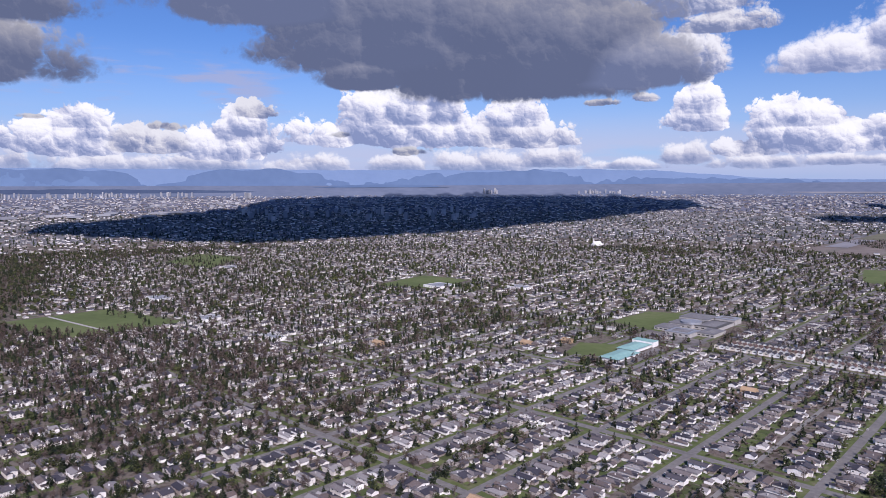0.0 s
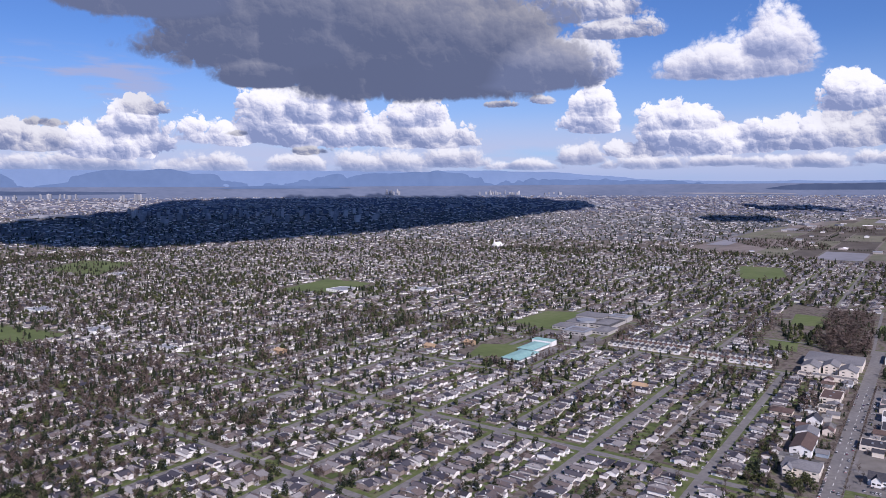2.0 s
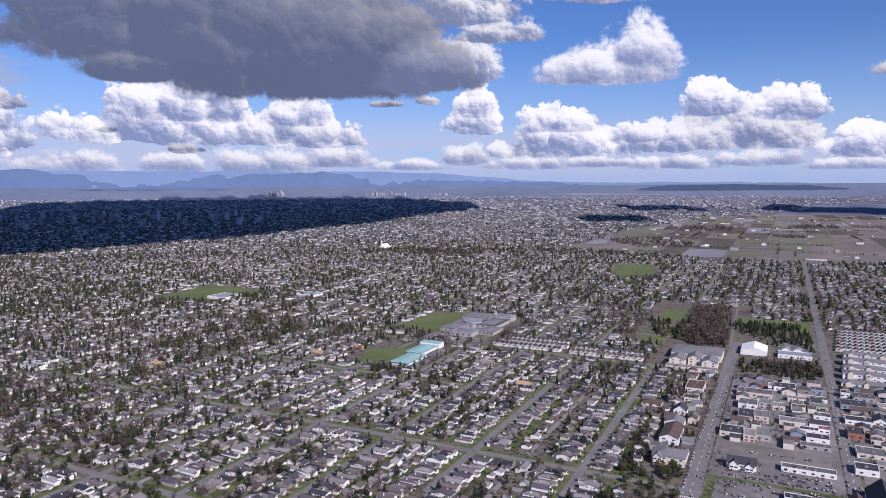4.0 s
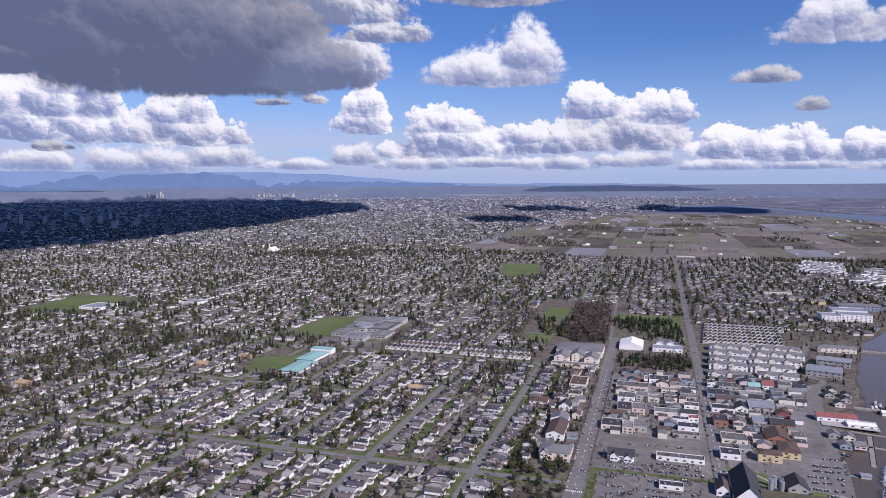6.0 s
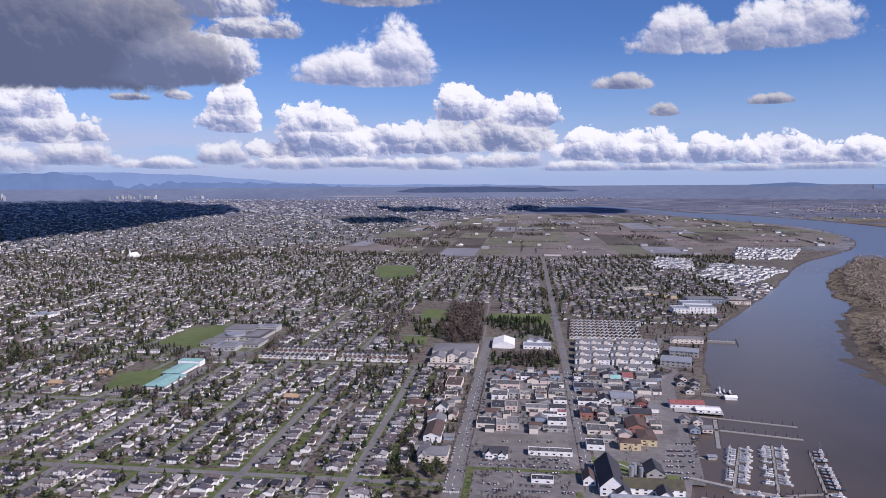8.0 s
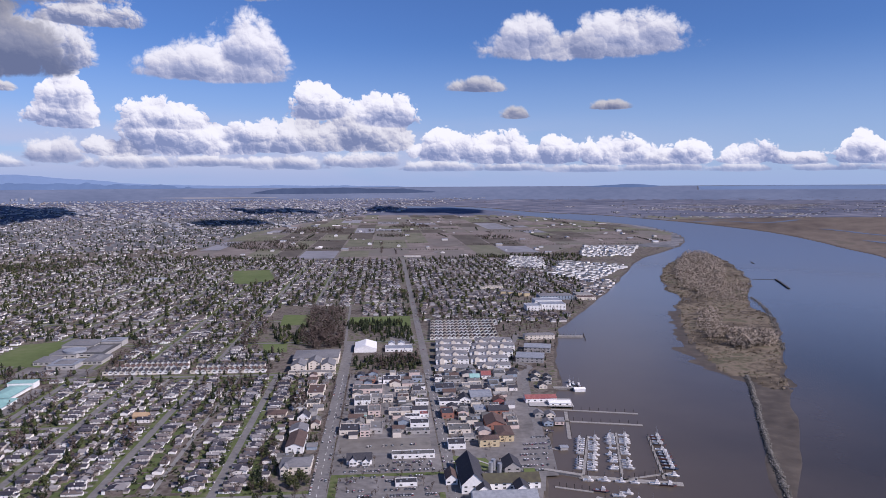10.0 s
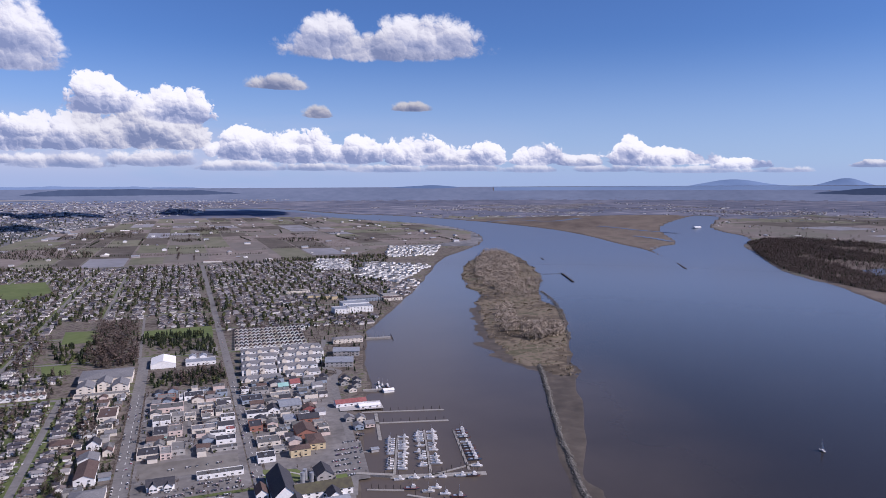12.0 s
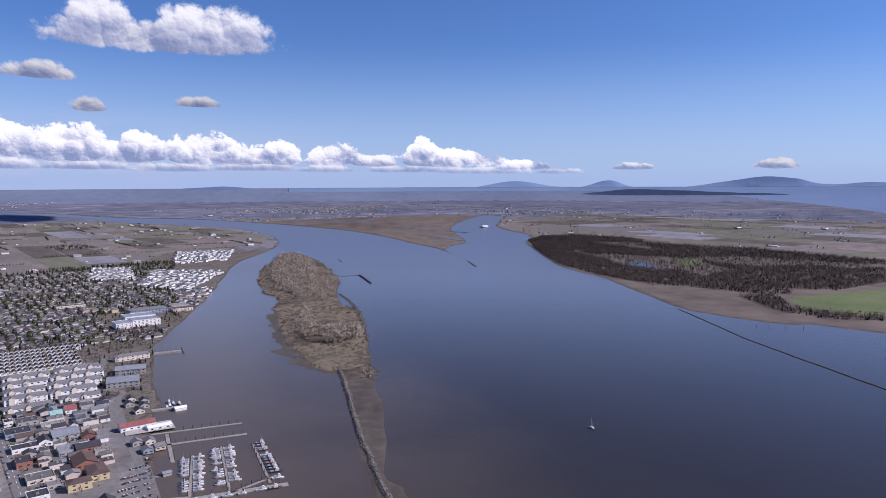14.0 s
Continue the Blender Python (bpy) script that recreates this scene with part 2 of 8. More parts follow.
# ---------- materials ----------
def mat(name, stops, scale=1.0, detail=4.0, rough=0.85, metal=0.0, bump=0.0, random_mix=0.0, stain=0.25, streak=False):
    """A surface whose colour runs over the stops by noise, by the piece (random_mix) and by large stains."""
    m = bpy.data.materials.new(name)
    m.use_nodes = True
    nt = m.node_tree
    bsdf = nt.nodes["Principled BSDF"]
    bsdf.inputs["Roughness"].default_value, bsdf.inputs["Metallic"].default_value = rough, metal
    bsdf.inputs["Specular IOR Level"].default_value = 0.3
    geo, info = nt.nodes.new("ShaderNodeNewGeometry"), nt.nodes.new("ShaderNodeObjectInfo")
    noise_a, noise_b = nt.nodes.new("ShaderNodeTexNoise"), nt.nodes.new("ShaderNodeTexNoise")
    for n, s, d in ((noise_a, scale, detail), (noise_b, scale * 0.13, 3.0)):
        nt.links.new(geo.outputs["Position"], n.inputs["Vector"])
        n.inputs["Scale"].default_value, n.inputs["Detail"].default_value = s, d

    if streak:      # land seen at a grazing angle far off: bands along the horizon
        xyz, turn_of, reach, wide, flat = (nt.nodes.new(k) for k in ("ShaderNodeSeparateXYZ", "ShaderNodeMath", "ShaderNodeVectorMath", "ShaderNodeMath", "ShaderNodeCombineXYZ"))
        turn_of.operation, reach.operation, wide.operation = "ARCTAN2", "LENGTH", "MULTIPLY"
        nt.links.new(geo.outputs["Position"], xyz.inputs[0])
        nt.links.new(geo.outputs["Position"], reach.inputs[0])
        nt.links.new(xyz.outputs[0], turn_of.inputs[0])
        nt.links.new(xyz.outputs[1], turn_of.inputs[1])
        nt.links.new(turn_of.outputs[0], wide.inputs[0])
        wide.inputs[1].default_value = 700.0
        nt.links.new(wide.outputs[0], flat.inputs[0])
        nt.links.new(reach.outputs["Value"], flat.inputs[1])
        for n in (noise_a, noise_b):
            nt.links.new(flat.outputs[0], n.inputs["Vector"])

    def math_node(op, a, b):
        n = nt.nodes.new("ShaderNodeMath")
        n.operation = op
        for s, v in zip(n.inputs, (a, b)):
            if isinstance(v, bpy.types.NodeSocket):
                nt.links.new(v, s)
            else:
                s.default_value = v
        return n.outputs[0]

    piece = math_node("FRACT", math_node("ADD", math_node("MULTIPLY", info.outputs["Random"], 7.31), geo.outputs["Random Per Island"]), 0.0)
    grain = math_node("ADD", math_node("MULTIPLY", math_node("SUBTRACT", noise_a.outputs[0], 0.5), 1.7 * (1 - stain)),
                      math_node("MULTIPLY", math_node("SUBTRACT", noise_b.outputs[0], 0.5), 2.2 * stain))
    fac = math_node("ADD", math_node("MULTIPLY", piece, random_mix), math_node("MULTIPLY", math_node("ADD", grain, 0.5), 1 - random_mix))
    ramp = nt.nodes.new("ShaderNodeValToRGB")
    while len(ramp.color_ramp.elements) < len(stops):
        ramp.color_ramp.elements.new(0.5)
    for e, (p, c) in zip(ramp.color_ramp.elements, stops):
        e.position, e.color = p, (*c, 1)
    nt.links.new(fac, ramp.inputs[0])
    nt.links.new(ramp.outputs[0], bsdf.inputs["Base Color"])
    if bump:
        b = nt.nodes.new("ShaderNodeBump")
        b.inputs["Strength"].default_value, b.inputs["Distance"].default_value = 0.6, bump
        nt.links.new(noise_a.outputs[0], b.inputs["Height"])
        nt.links.new(b.outputs[0], bsdf.inputs["Normal"])
    return m


M_TOWN = mat("garden_ground", [(0.12, (0.032, 0.026, 0.020)), (0.36, (0.078, 0.064, 0.053)), (0.54, (0.15, 0.13, 0.116)), (0.70, (0.068, 0.076, 0.032)), (0.9, (0.105, 0.118, 0.045))], 0.09, 8, 0.95, stain=0.3)
M_FARM = mat("farm_soil", [(0.1, (0.104, 0.095, 0.088)), (0.45, (0.152, 0.138, 0.128)), (0.7, (0.134, 0.131, 0.107)), (0.95, (0.232, 0.217, 0.205))], 0.01, 8, 0.95, stain=0.5)
M_FARM_GREEN = mat("farm_grass", [(0.2, (0.104, 0.107, 0.073)), (0.55, (0.137, 0.137, 0.098)), (0.9, (0.177, 0.166, 0.132))], 0.02, 8, 0.95)
M_FARM_BROWN = mat("ploughed_soil", [(0.2, (0.134, 0.115, 0.106)), (0.6, (0.183, 0.159, 0.146)), (0.9, (0.250, 0.224, 0.210))], 0.02, 8, 0.95)
M_MARSH = mat("marsh_reeds", [(0.15, (0.062, 0.050, 0.042)), (0.42, (0.105, 0.085, 0.070)), (0.7, (0.145, 0.120, 0.098)), (0.95, (0.07, 0.066, 0.048))], 0.012, 9, 0.95, stain=0.4)
# the blue is distance haze painted into the plain's base colour
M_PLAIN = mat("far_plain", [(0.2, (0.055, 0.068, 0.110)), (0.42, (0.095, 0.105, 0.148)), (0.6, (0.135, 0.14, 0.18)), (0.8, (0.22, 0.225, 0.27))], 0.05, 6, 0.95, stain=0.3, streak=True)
M_MUD = mat("tidal_mud", [(0.2, (0.05, 0.042, 0.034)), (0.6, (0.085, 0.071, 0.057)), (0.9, (0.13, 0.11, 0.088))], 0.05, 8, 0.7)
# greyer than near ground: a light haze put into the base colour
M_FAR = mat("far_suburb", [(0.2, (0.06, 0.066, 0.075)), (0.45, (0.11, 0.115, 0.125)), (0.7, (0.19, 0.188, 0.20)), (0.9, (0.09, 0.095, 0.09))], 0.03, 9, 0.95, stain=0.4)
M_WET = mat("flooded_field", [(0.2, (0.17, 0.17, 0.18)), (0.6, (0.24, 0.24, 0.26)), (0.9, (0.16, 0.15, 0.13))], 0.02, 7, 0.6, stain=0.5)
M_DARKSOIL = mat("dark_soil", [(0.2, (0.065, 0.058, 0.05)), (0.6, (0.095, 0.084, 0.072)), (0.9, (0.13, 0.115, 0.10))], 0.02, 7, 0.95)
M_GRASS = mat("playing_field_grass", [(0.2, (0.075, 0.10, 0.035)), (0.55, (0.10, 0.132, 0.045)), (0.9, (0.135, 0.15, 0.07))], 0.06, 7, 0.95, stain=0.5)
M_VERGE = mat("lawn_verge", [(0.2, (0.058, 0.080, 0.026)), (0.5, (0.088, 0.112, 0.038)), (0.9, (0.16, 0.15, 0.095))], 0.12, 6, 0.95)
M_ROAD = mat("worn_asphalt", [(0.2, (0.125, 0.121, 0.12)), (0.5, (0.16, 0.155, 0.153)), (0.85, (0.205, 0.20, 0.197))], 0.2, 6, 0.9)
M_LOT = mat("parking_asphalt", [(0.15, (0.10, 0.095, 0.092)), (0.5, (0.16, 0.152, 0.148)), (0.9, (0.25, 0.24, 0.235))], 0.12, 7, 0.9, stain=0.5)
M_ROOF = mat("shingle_roof", [(0.0, (0.022, 0.022, 0.031)), (0.24, (0.044, 0.043, 0.057)), (0.42, (0.088, 0.083, 0.095)), (0.56, (0.125, 0.098, 0.09)), (0.68, (0.18, 0.17, 0.175)), (0.86, (0.25, 0.24, 0.24)), (1.0, (0.42, 0.41, 0.40))], 0.9, 4, 0.8, random_mix=0.8)
M_WALL = mat("painted_siding", [(0.0, (0.08, 0.062, 0.055)), (0.2, (0.22, 0.185, 0.17)), (0.38, (0.44, 0.405, 0.38)), (0.58, (0.72, 0.70, 0.68)), (1.0, (0.84, 0.84, 0.82))], 0.8, 4, 0.8, random_mix=0.8)
M_WHITE = mat("white_paint", [(0.2, (0.68, 0.68, 0.67)), (0.8, (0.82, 0.82, 0.81))], 0.4, 5, 0.6)
M_GLASS = mat("dark_window", [(0.2, (0.02, 0.025, 0.03)), (0.8, (0.05, 0.055, 0.06))], 0.3, 2, 0.15)
M_TRIM = mat("pale_trim", [(0.2, (0.6, 0.59, 0.57)), (0.8, (0.72, 0.71, 0.7))], 0.6, 3, 0.7)
M_FIR = mat("conifer_needles", [(0.0, (0.010, 0.016, 0.009)), (0.5, (0.018, 0.027, 0.013)), (1.0, (0.036, 0.046, 0.020))], 0.5, 5, 0.9, random_mix=0.5)
M_BARE = mat("bare_twigs", [(0.0, (0.050, 0.036, 0.031)), (0.5, (0.082, 0.061, 0.053)), (1.0, (0.135, 0.105, 0.09))], 0.5, 5, 0.95, random_mix=0.5)
M_WILLOW = mat("pale_willow_twigs", [(0.0, (0.20, 0.168, 0.135)), (0.5, (0.31, 0.262, 0.212)), (1.0, (0.44, 0.38, 0.31))], 0.5, 5, 0.95, random_mix=0.5)
M_LEAF = mat("spring_leaves", [(0.0, (0.022, 0.030, 0.013)), (0.55, (0.045, 0.056, 0.020)), (0.8, (0.08, 0.086, 0.028)), (1.0, (0.13, 0.118, 0.040))], 0.5, 5, 0.9, random_mix=0.6)
M_DRIVE = mat("pale_concrete", [(0.0, (0.13, 0.128, 0.124)), (0.5, (0.23, 0.225, 0.218)), (1.0, (0.40, 0.39, 0.375))], 0.4, 5, 0.9, random_mix=0.6)
M_LAWN = mat("front_lawn", [(0.0, (0.045, 0.048, 0.026)), (0.4, (0.062, 0.088, 0.028)), (0.75, (0.10, 0.125, 0.045)), (1.0, (0.12, 0.10, 0.07))], 0.4, 5, 0.95, random_mix=0.6)
M_ISLAND = mat("island_brush", [(0.2, (0.030, 0.024, 0.017)), (0.4, (0.085, 0.068, 0.048)), (0.55, (0.17, 0.14, 0.102)), (0.7, (0.075, 0.072, 0.040)), (0.9, (0.19, 0.16, 0.12))], 0.05, 10, 0.95, stain=0.5)
M_BARK = mat("bark", [(0.2, (0.06, 0.048, 0.04)), (0.8, (0.11, 0.09, 0.075))], 1.0, 4, 0.95)
M_ROCK = mat("riprap_rock", [(0.0, (0.045, 0.042, 0.038)), (0.5, (0.10, 0.095, 0.087)), (1.0, (0.26, 0.25, 0.23))], 0.5, 5, 0.9, random_mix=0.6)


def water_material():
    """Brown delta water that mirrors the sky, with a pale plume of silt along the town's bank."""
    m = mat("river_water", [(0.2, (0.025, 0.021, 0.019)), (0.5, (0.030, 0.026, 0.023)), (0.85, (0.039, 0.034, 0.030))], 0.004, 4, 0.24, stain=0.6)
    nt = m.node_tree
    bsdf = nt.nodes["Principled BSDF"]
    bsdf.inputs["IOR"].default_value, bsdf.inputs["Specular IOR Level"].default_value = 1.33, 0.34
    geo, n1, b = nt.nodes.new("ShaderNodeNewGeometry"), nt.nodes.new("ShaderNodeTexNoise"), nt.nodes.new("ShaderNodeBump")
    nt.links.new(geo.outputs["Position"], n1.inputs["Vector"])
    n1.inputs["Scale"].default_value, n1.inputs["Detail"].default_value = 0.10, 6
    b.inputs["Strength"].default_value, b.inputs["Distance"].default_value = 0.10, 0.5
    nt.links.new(n1.outputs[0], b.inputs["Height"])
    nt.links.new(b.outputs[0], bsdf.inputs["Normal"])
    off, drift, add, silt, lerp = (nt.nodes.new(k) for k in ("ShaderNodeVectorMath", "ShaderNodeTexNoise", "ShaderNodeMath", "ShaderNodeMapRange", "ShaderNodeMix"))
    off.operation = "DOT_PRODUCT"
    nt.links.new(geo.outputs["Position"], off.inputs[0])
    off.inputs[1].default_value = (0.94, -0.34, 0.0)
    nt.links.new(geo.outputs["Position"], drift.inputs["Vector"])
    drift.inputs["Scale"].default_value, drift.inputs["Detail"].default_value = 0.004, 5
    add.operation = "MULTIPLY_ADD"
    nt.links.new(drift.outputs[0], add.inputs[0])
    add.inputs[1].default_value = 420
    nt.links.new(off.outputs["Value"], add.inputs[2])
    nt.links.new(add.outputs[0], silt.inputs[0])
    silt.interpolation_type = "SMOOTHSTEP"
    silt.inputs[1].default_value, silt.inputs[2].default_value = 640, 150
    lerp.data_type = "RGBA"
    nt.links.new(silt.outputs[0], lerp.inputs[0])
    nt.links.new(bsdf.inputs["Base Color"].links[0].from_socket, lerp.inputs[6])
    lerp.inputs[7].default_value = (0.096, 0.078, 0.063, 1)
    # paler and bluer further out: the sky's reflection painted into the base colour
    reach, far, sky_mix = (nt.nodes.new(k) for k in ("ShaderNodeVectorMath", "ShaderNodeMapRange", "ShaderNodeMix"))
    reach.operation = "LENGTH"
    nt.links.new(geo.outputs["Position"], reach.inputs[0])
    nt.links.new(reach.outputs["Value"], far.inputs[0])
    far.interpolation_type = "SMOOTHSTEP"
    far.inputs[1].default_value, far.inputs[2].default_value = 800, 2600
    sky_mix.data_type = "RGBA"
    nt.links.new(far.outputs[0], sky_mix.inputs[0])
    nt.links.new(lerp.outputs[2], sky_mix.inputs[6])
    sky_mix.inputs[7].default_value = (0.135, 0.165, 0.220, 1)
    nt.links.new(sky_mix.outputs[2], bsdf.inputs["Base Color"])
    return m


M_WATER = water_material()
# reflected sky on the strait painted in as a light blue base
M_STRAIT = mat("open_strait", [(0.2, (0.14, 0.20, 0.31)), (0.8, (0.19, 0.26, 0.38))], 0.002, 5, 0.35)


def haze_mat(name, low, high):
    """Far-off slopes: matt, the blue of the air painted into base colour and glow."""
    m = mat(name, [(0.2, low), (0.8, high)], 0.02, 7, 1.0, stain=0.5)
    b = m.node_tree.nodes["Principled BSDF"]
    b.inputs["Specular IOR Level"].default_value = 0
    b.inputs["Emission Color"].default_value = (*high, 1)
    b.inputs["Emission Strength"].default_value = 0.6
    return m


# furthest land: haze painted in as blue colour with a glow
M_AIR = haze_mat("hazy_far_plain", (0.066, 0.084, 0.132), (0.110, 0.130, 0.185))


# ---------- the lie of the land ----------
# Flat to 2.8 km; beyond, the plain is drawn together and rises gently to eye height, so that it ends at the horizon.
R_FLAT, R_RIM = 2800.0, 4850.0
_r = np.concatenate([np.linspace(0, R_FLAT, 50), np.linspace(R_FLAT, R_RIM - 0.5, 3000)[1:]])
_u = np.clip((_r - R_FLAT) / (R_RIM - R_FLAT), 0, 1)
_D = _r / (1 - _u * _u)


def rim_height(az):
    return np.interp(np.degrees(az), [-78, -43, 0, 20, 37, 50, 70], [262.0, 269.0, 296.0, 305.0, 312.0, 315.5, 318.0])


def lay(x, y, z):
    """Carries plan coordinates onto the land: returns x, y, z and the scale at that place."""
    x, y, z = np.broadcast_arrays(*(np.asarray(v, float) for v in (x, y, z)))
    d, az = np.hypot(x, y), np.arctan2(x, y)
    r = np.interp(d, _D, _r)
    s = r / np.maximum(d, 1e-6)
    s = np.where(d < R_FLAT, 1.0, s)
    return x * s, y * s, z * s + rim_height(az) * (1 - s), s


def smooth_line(points, steps=6, wobble=0.0, seed=3.7, closed=False):
    """A rounded line through a few points, made uneven by noise."""
    p = [Vector((*q, 0)) for q in points]
    n, out = len(p), []
    for i in range(n if closed else n - 1):
        a, b, c, d = (p[(i + k) % n] if closed else p[min(max(i + k, 0), n - 1)] for k in (-1, 0, 1, 2))
        for k in range(steps):
            t = k / steps
            q = 0.5 * (2 * b + (c - a) * t + (2 * a - 5 * b + 4 * c - d) * t * t + (3 * b - a - 3 * c + d) * t ** 3)
            w = noise.noise_vector(Vector((q.x * 0.02, q.y * 0.02, seed)))
            out.append((q.x + wobble * w.x, q.y + wobble * w.y))
    if not closed:
        out.append(points[-1])
    return np.array(out)


def inside(poly, x, y):
    x, y = np.asarray(x, float), np.asarray(y, float)
    r = np.zeros(x.shape, bool)
    q = np.roll(poly, -1, axis=0)
    for (x0, y0), (x1, y1) in zip(poly, q):
        if y0 == y1:
            continue
        hit = ((y0 > y) != (y1 > y)) & (x < (x1 - x0) * (y - y0) / (y1 - y0) + x0)
        r ^= hit
    return r


def edge_distance(poly, x, y, closed=True):
    best = np.full(np.shape(x), 1e12)
    q = np.roll(poly, -1, axis=0)
    for k in range(len(poly) if closed else len(poly) - 1):
        (x0, y0), (x1, y1) = poly[k], q[k]
        dx, dy = x1 - x0, y1 - y0
        t = np.clip(((x - x0) * dx + (y - y0) * dy) / max(dx * dx + dy * dy, 1e-9), 0, 1)
        best = np.minimum(best, (x - x0 - t * dx) ** 2 + (y - y0 - t * dy) ** 2)
    return np.sqrt(best)


NORTH_BANK = smooth_line([(-40, -900), (60, 0), (120, 420), (156, 645), (184, 764), (238, 950), (262, 1010), (284, 1130), (346, 1370), (372, 1450), (440, 1570), (520, 1720), (740, 2150), (1028, 2750), (1330, 3180), (1570, 3560), (1850, 4300), (1920, 5400), (1490, 6800), (1250, 9000), (300, 9900)], 6, 7)
FAR_SHORE = smooth_line([(300, 10900), (1210, 10270), (1723, 8045), (2162, 7200), (2448, 5900), (2500, 4381), (2202, 3117), (2062, 2678), (1787, 2121)], 6, 10)
CHANNEL = smooth_line([(2133, 2790), (2330, 2960), (2590, 3174), (3423, 4379), (4814, 5717), (5100, 5900), (5029, 5548), (3709, 4156), (3220, 3296), (2725, 2810), (2538, 2544), (2268, 2207), (2070, 1932), (1959, 1714), (1940, 1640), (1870, 1509), (1806, 1406), (1691, 1217), (1601, 1070), (1574, 946), (1583, 847), (1604, 762), (1640, 735), (1654, 660), (1676, 590), (1800, 0), (1850, -900)], 6, 9)
RIVER = np.concatenate([NORTH_BANK, FAR_SHORE, CHANNEL])
ISLAND = smooth_line([(570, 1045), (551, 1064), (555, 1119), (560, 1164), (576, 1245), (598, 1323), (628, 1409), (663, 1505), (712, 1650), (763, 1736), (805, 1850), (818, 1970), (898, 2199), (996, 2428), (1146, 2698), (1311, 2960), (1405, 3050), (1424, 2915), (1348, 2622), (1248, 2333), (1160, 2120), (1053, 1921), (961, 1770), (909, 1631), (900, 1541), (851, 1435), (756, 1264), (685, 1127), (627, 1015), (606, 977), (583, 974), (560, 990)], 4, 12, closed=True)
SHOAL = smooth_line([(565, 1039), (536, 1091), (534, 1159), (545, 1240), (566, 1275), (599, 1386), (640, 1500), (680, 1615), (712, 1655), (740, 1650), (700, 1500), (640, 1330), (600, 1180), (590, 1060)], 5, 22, closed=True)
SPIT = smooth_line([(560, 1030), (600, 985), (606, 972), (560, 905), (530, 836), (494, 772), (445, 693), (415, 649), (392, 610), (395, 580), (386, 560), (352, 450), (332, 450), (357, 576), (370, 601), (383, 635), (397, 672), (412, 704), (434, 738), (455, 782), (484, 848), (514, 912), (545, 985)], 5, 4, closed=True)
MARSH = smooth_line([(1787, 2121), (2062, 2678), (2202, 3117), (2500, 4381), (2448, 5900), (3442, 6281), (4682, 6198), (4814, 5717), (3423, 4379), (2590, 3174), (2133, 2818)], 4, 6, closed=True)
SOUTH = [(1970, 1669), (2089, 1951), (2525, 2531), (2893, 2960), (3196, 3142), (3448, 3081), (3521, 2772), (3412, 1858), (3301, 1194), (3004, 1000), (2560, 880), (2390, 855), (1905, 675), (1708, 759), (1769, 998), (1877, 1354)]
FARM = np.array([(-900, 3050), (-295, 2850), (77, 2860), (463, 2960), (700, 3020), (960, 3450), (1260, 3480), (1560, 3700), (1820, 4300), (1880, 5400), (1400, 7000), (-101, 8200), (-168, 7711), (-700, 5720), (-880, 4657)])


def land_height(x, y):
    """Metres over the river: below 0 in the water."""
    d = np.hypot(x, y)
    sd = np.where(inside(RIVER, x, y), -1, 1) * edge_distance(RIVER, x, y)
    isl = np.where(inside(ISLAND, x, y), 1, -1) * edge_distance(ISLAND, x, y)
    spit = np.where(inside(SPIT, x, y), 1, -1) * edge_distance(SPIT, x, y)
    h = np.clip(sd / 5, -3, 1.6)
    h = np.maximum(h, np.clip(isl / 12, -3, 1.3))
    h = np.maximum(h, np.clip(spit / 7, -3, 0.5))
    shoal = np.where(inside(SHOAL, x, y), 1, -1) * edge_distance(SHOAL, x, y)
    h = np.maximum(h, np.clip(shoal / 30 + 0.25 * np.sin(x * 0.11 + y * 0.05) * np.sin(y * 0.07 - x * 0.03), -3, 0.3))
    # the open strait far off to the south
    az = np.degrees(np.arctan2(x, y))
    sea = np.interp(az, [-180, -90, 21, 25, 56, 59, 62, 66, 70, 90, 180], [1e9, 1e9, 1e9, 5.6e4, 5e4, 3e4, 1.9e4, 1.35e4, 9.8e3, 8e3, 8e3])
    return np.where(d > sea, -3, h)


def mesh_object(name, verts, faces, mats, index=None, parent=None, smooth=False):
    """A mesh from arrays: verts (n, 3), faces (m, 3 or 4)."""
    me = bpy.data.meshes.new(name)
    verts, faces = np.asarray(verts, np.float32), np.asarray(faces, np.int32)
    k = faces.shape[1]
    me.vertices.add(len(verts))
    me.vertices.foreach_set("co", verts.ravel())
    me.loops.add(faces.size)
    me.loops.foreach_set("vertex_index", faces.ravel())
    me.polygons.add(len(faces))
    me.polygons.foreach_set("loop_start", np.arange(0, faces.size, k, dtype=np.int32))
    for m in mats:
        me.materials.append(m)
    if index is not None:
        me.polygons.foreach_set("material_index", np.asarray(index, np.int32))
    me.polygons.foreach_set("use_smooth", np.full(len(faces), smooth))
    me.update(calc_edges=True)
    ob = new(name, me)
    ob.parent = parent
    return ob


def polar_sheet(az_list, d_list):
    az, d = np.meshgrid(np.radians(az_list), d_list, indexing="ij")
    na, nd = az.shape
    i = (np.arange(na - 1)[:, None] * nd + np.arange(nd - 1)[None, :]).ravel()
    return d * np.sin(az), d * np.cos(az), np.stack([i, i + 1, i + nd + 1, i + nd], 1)


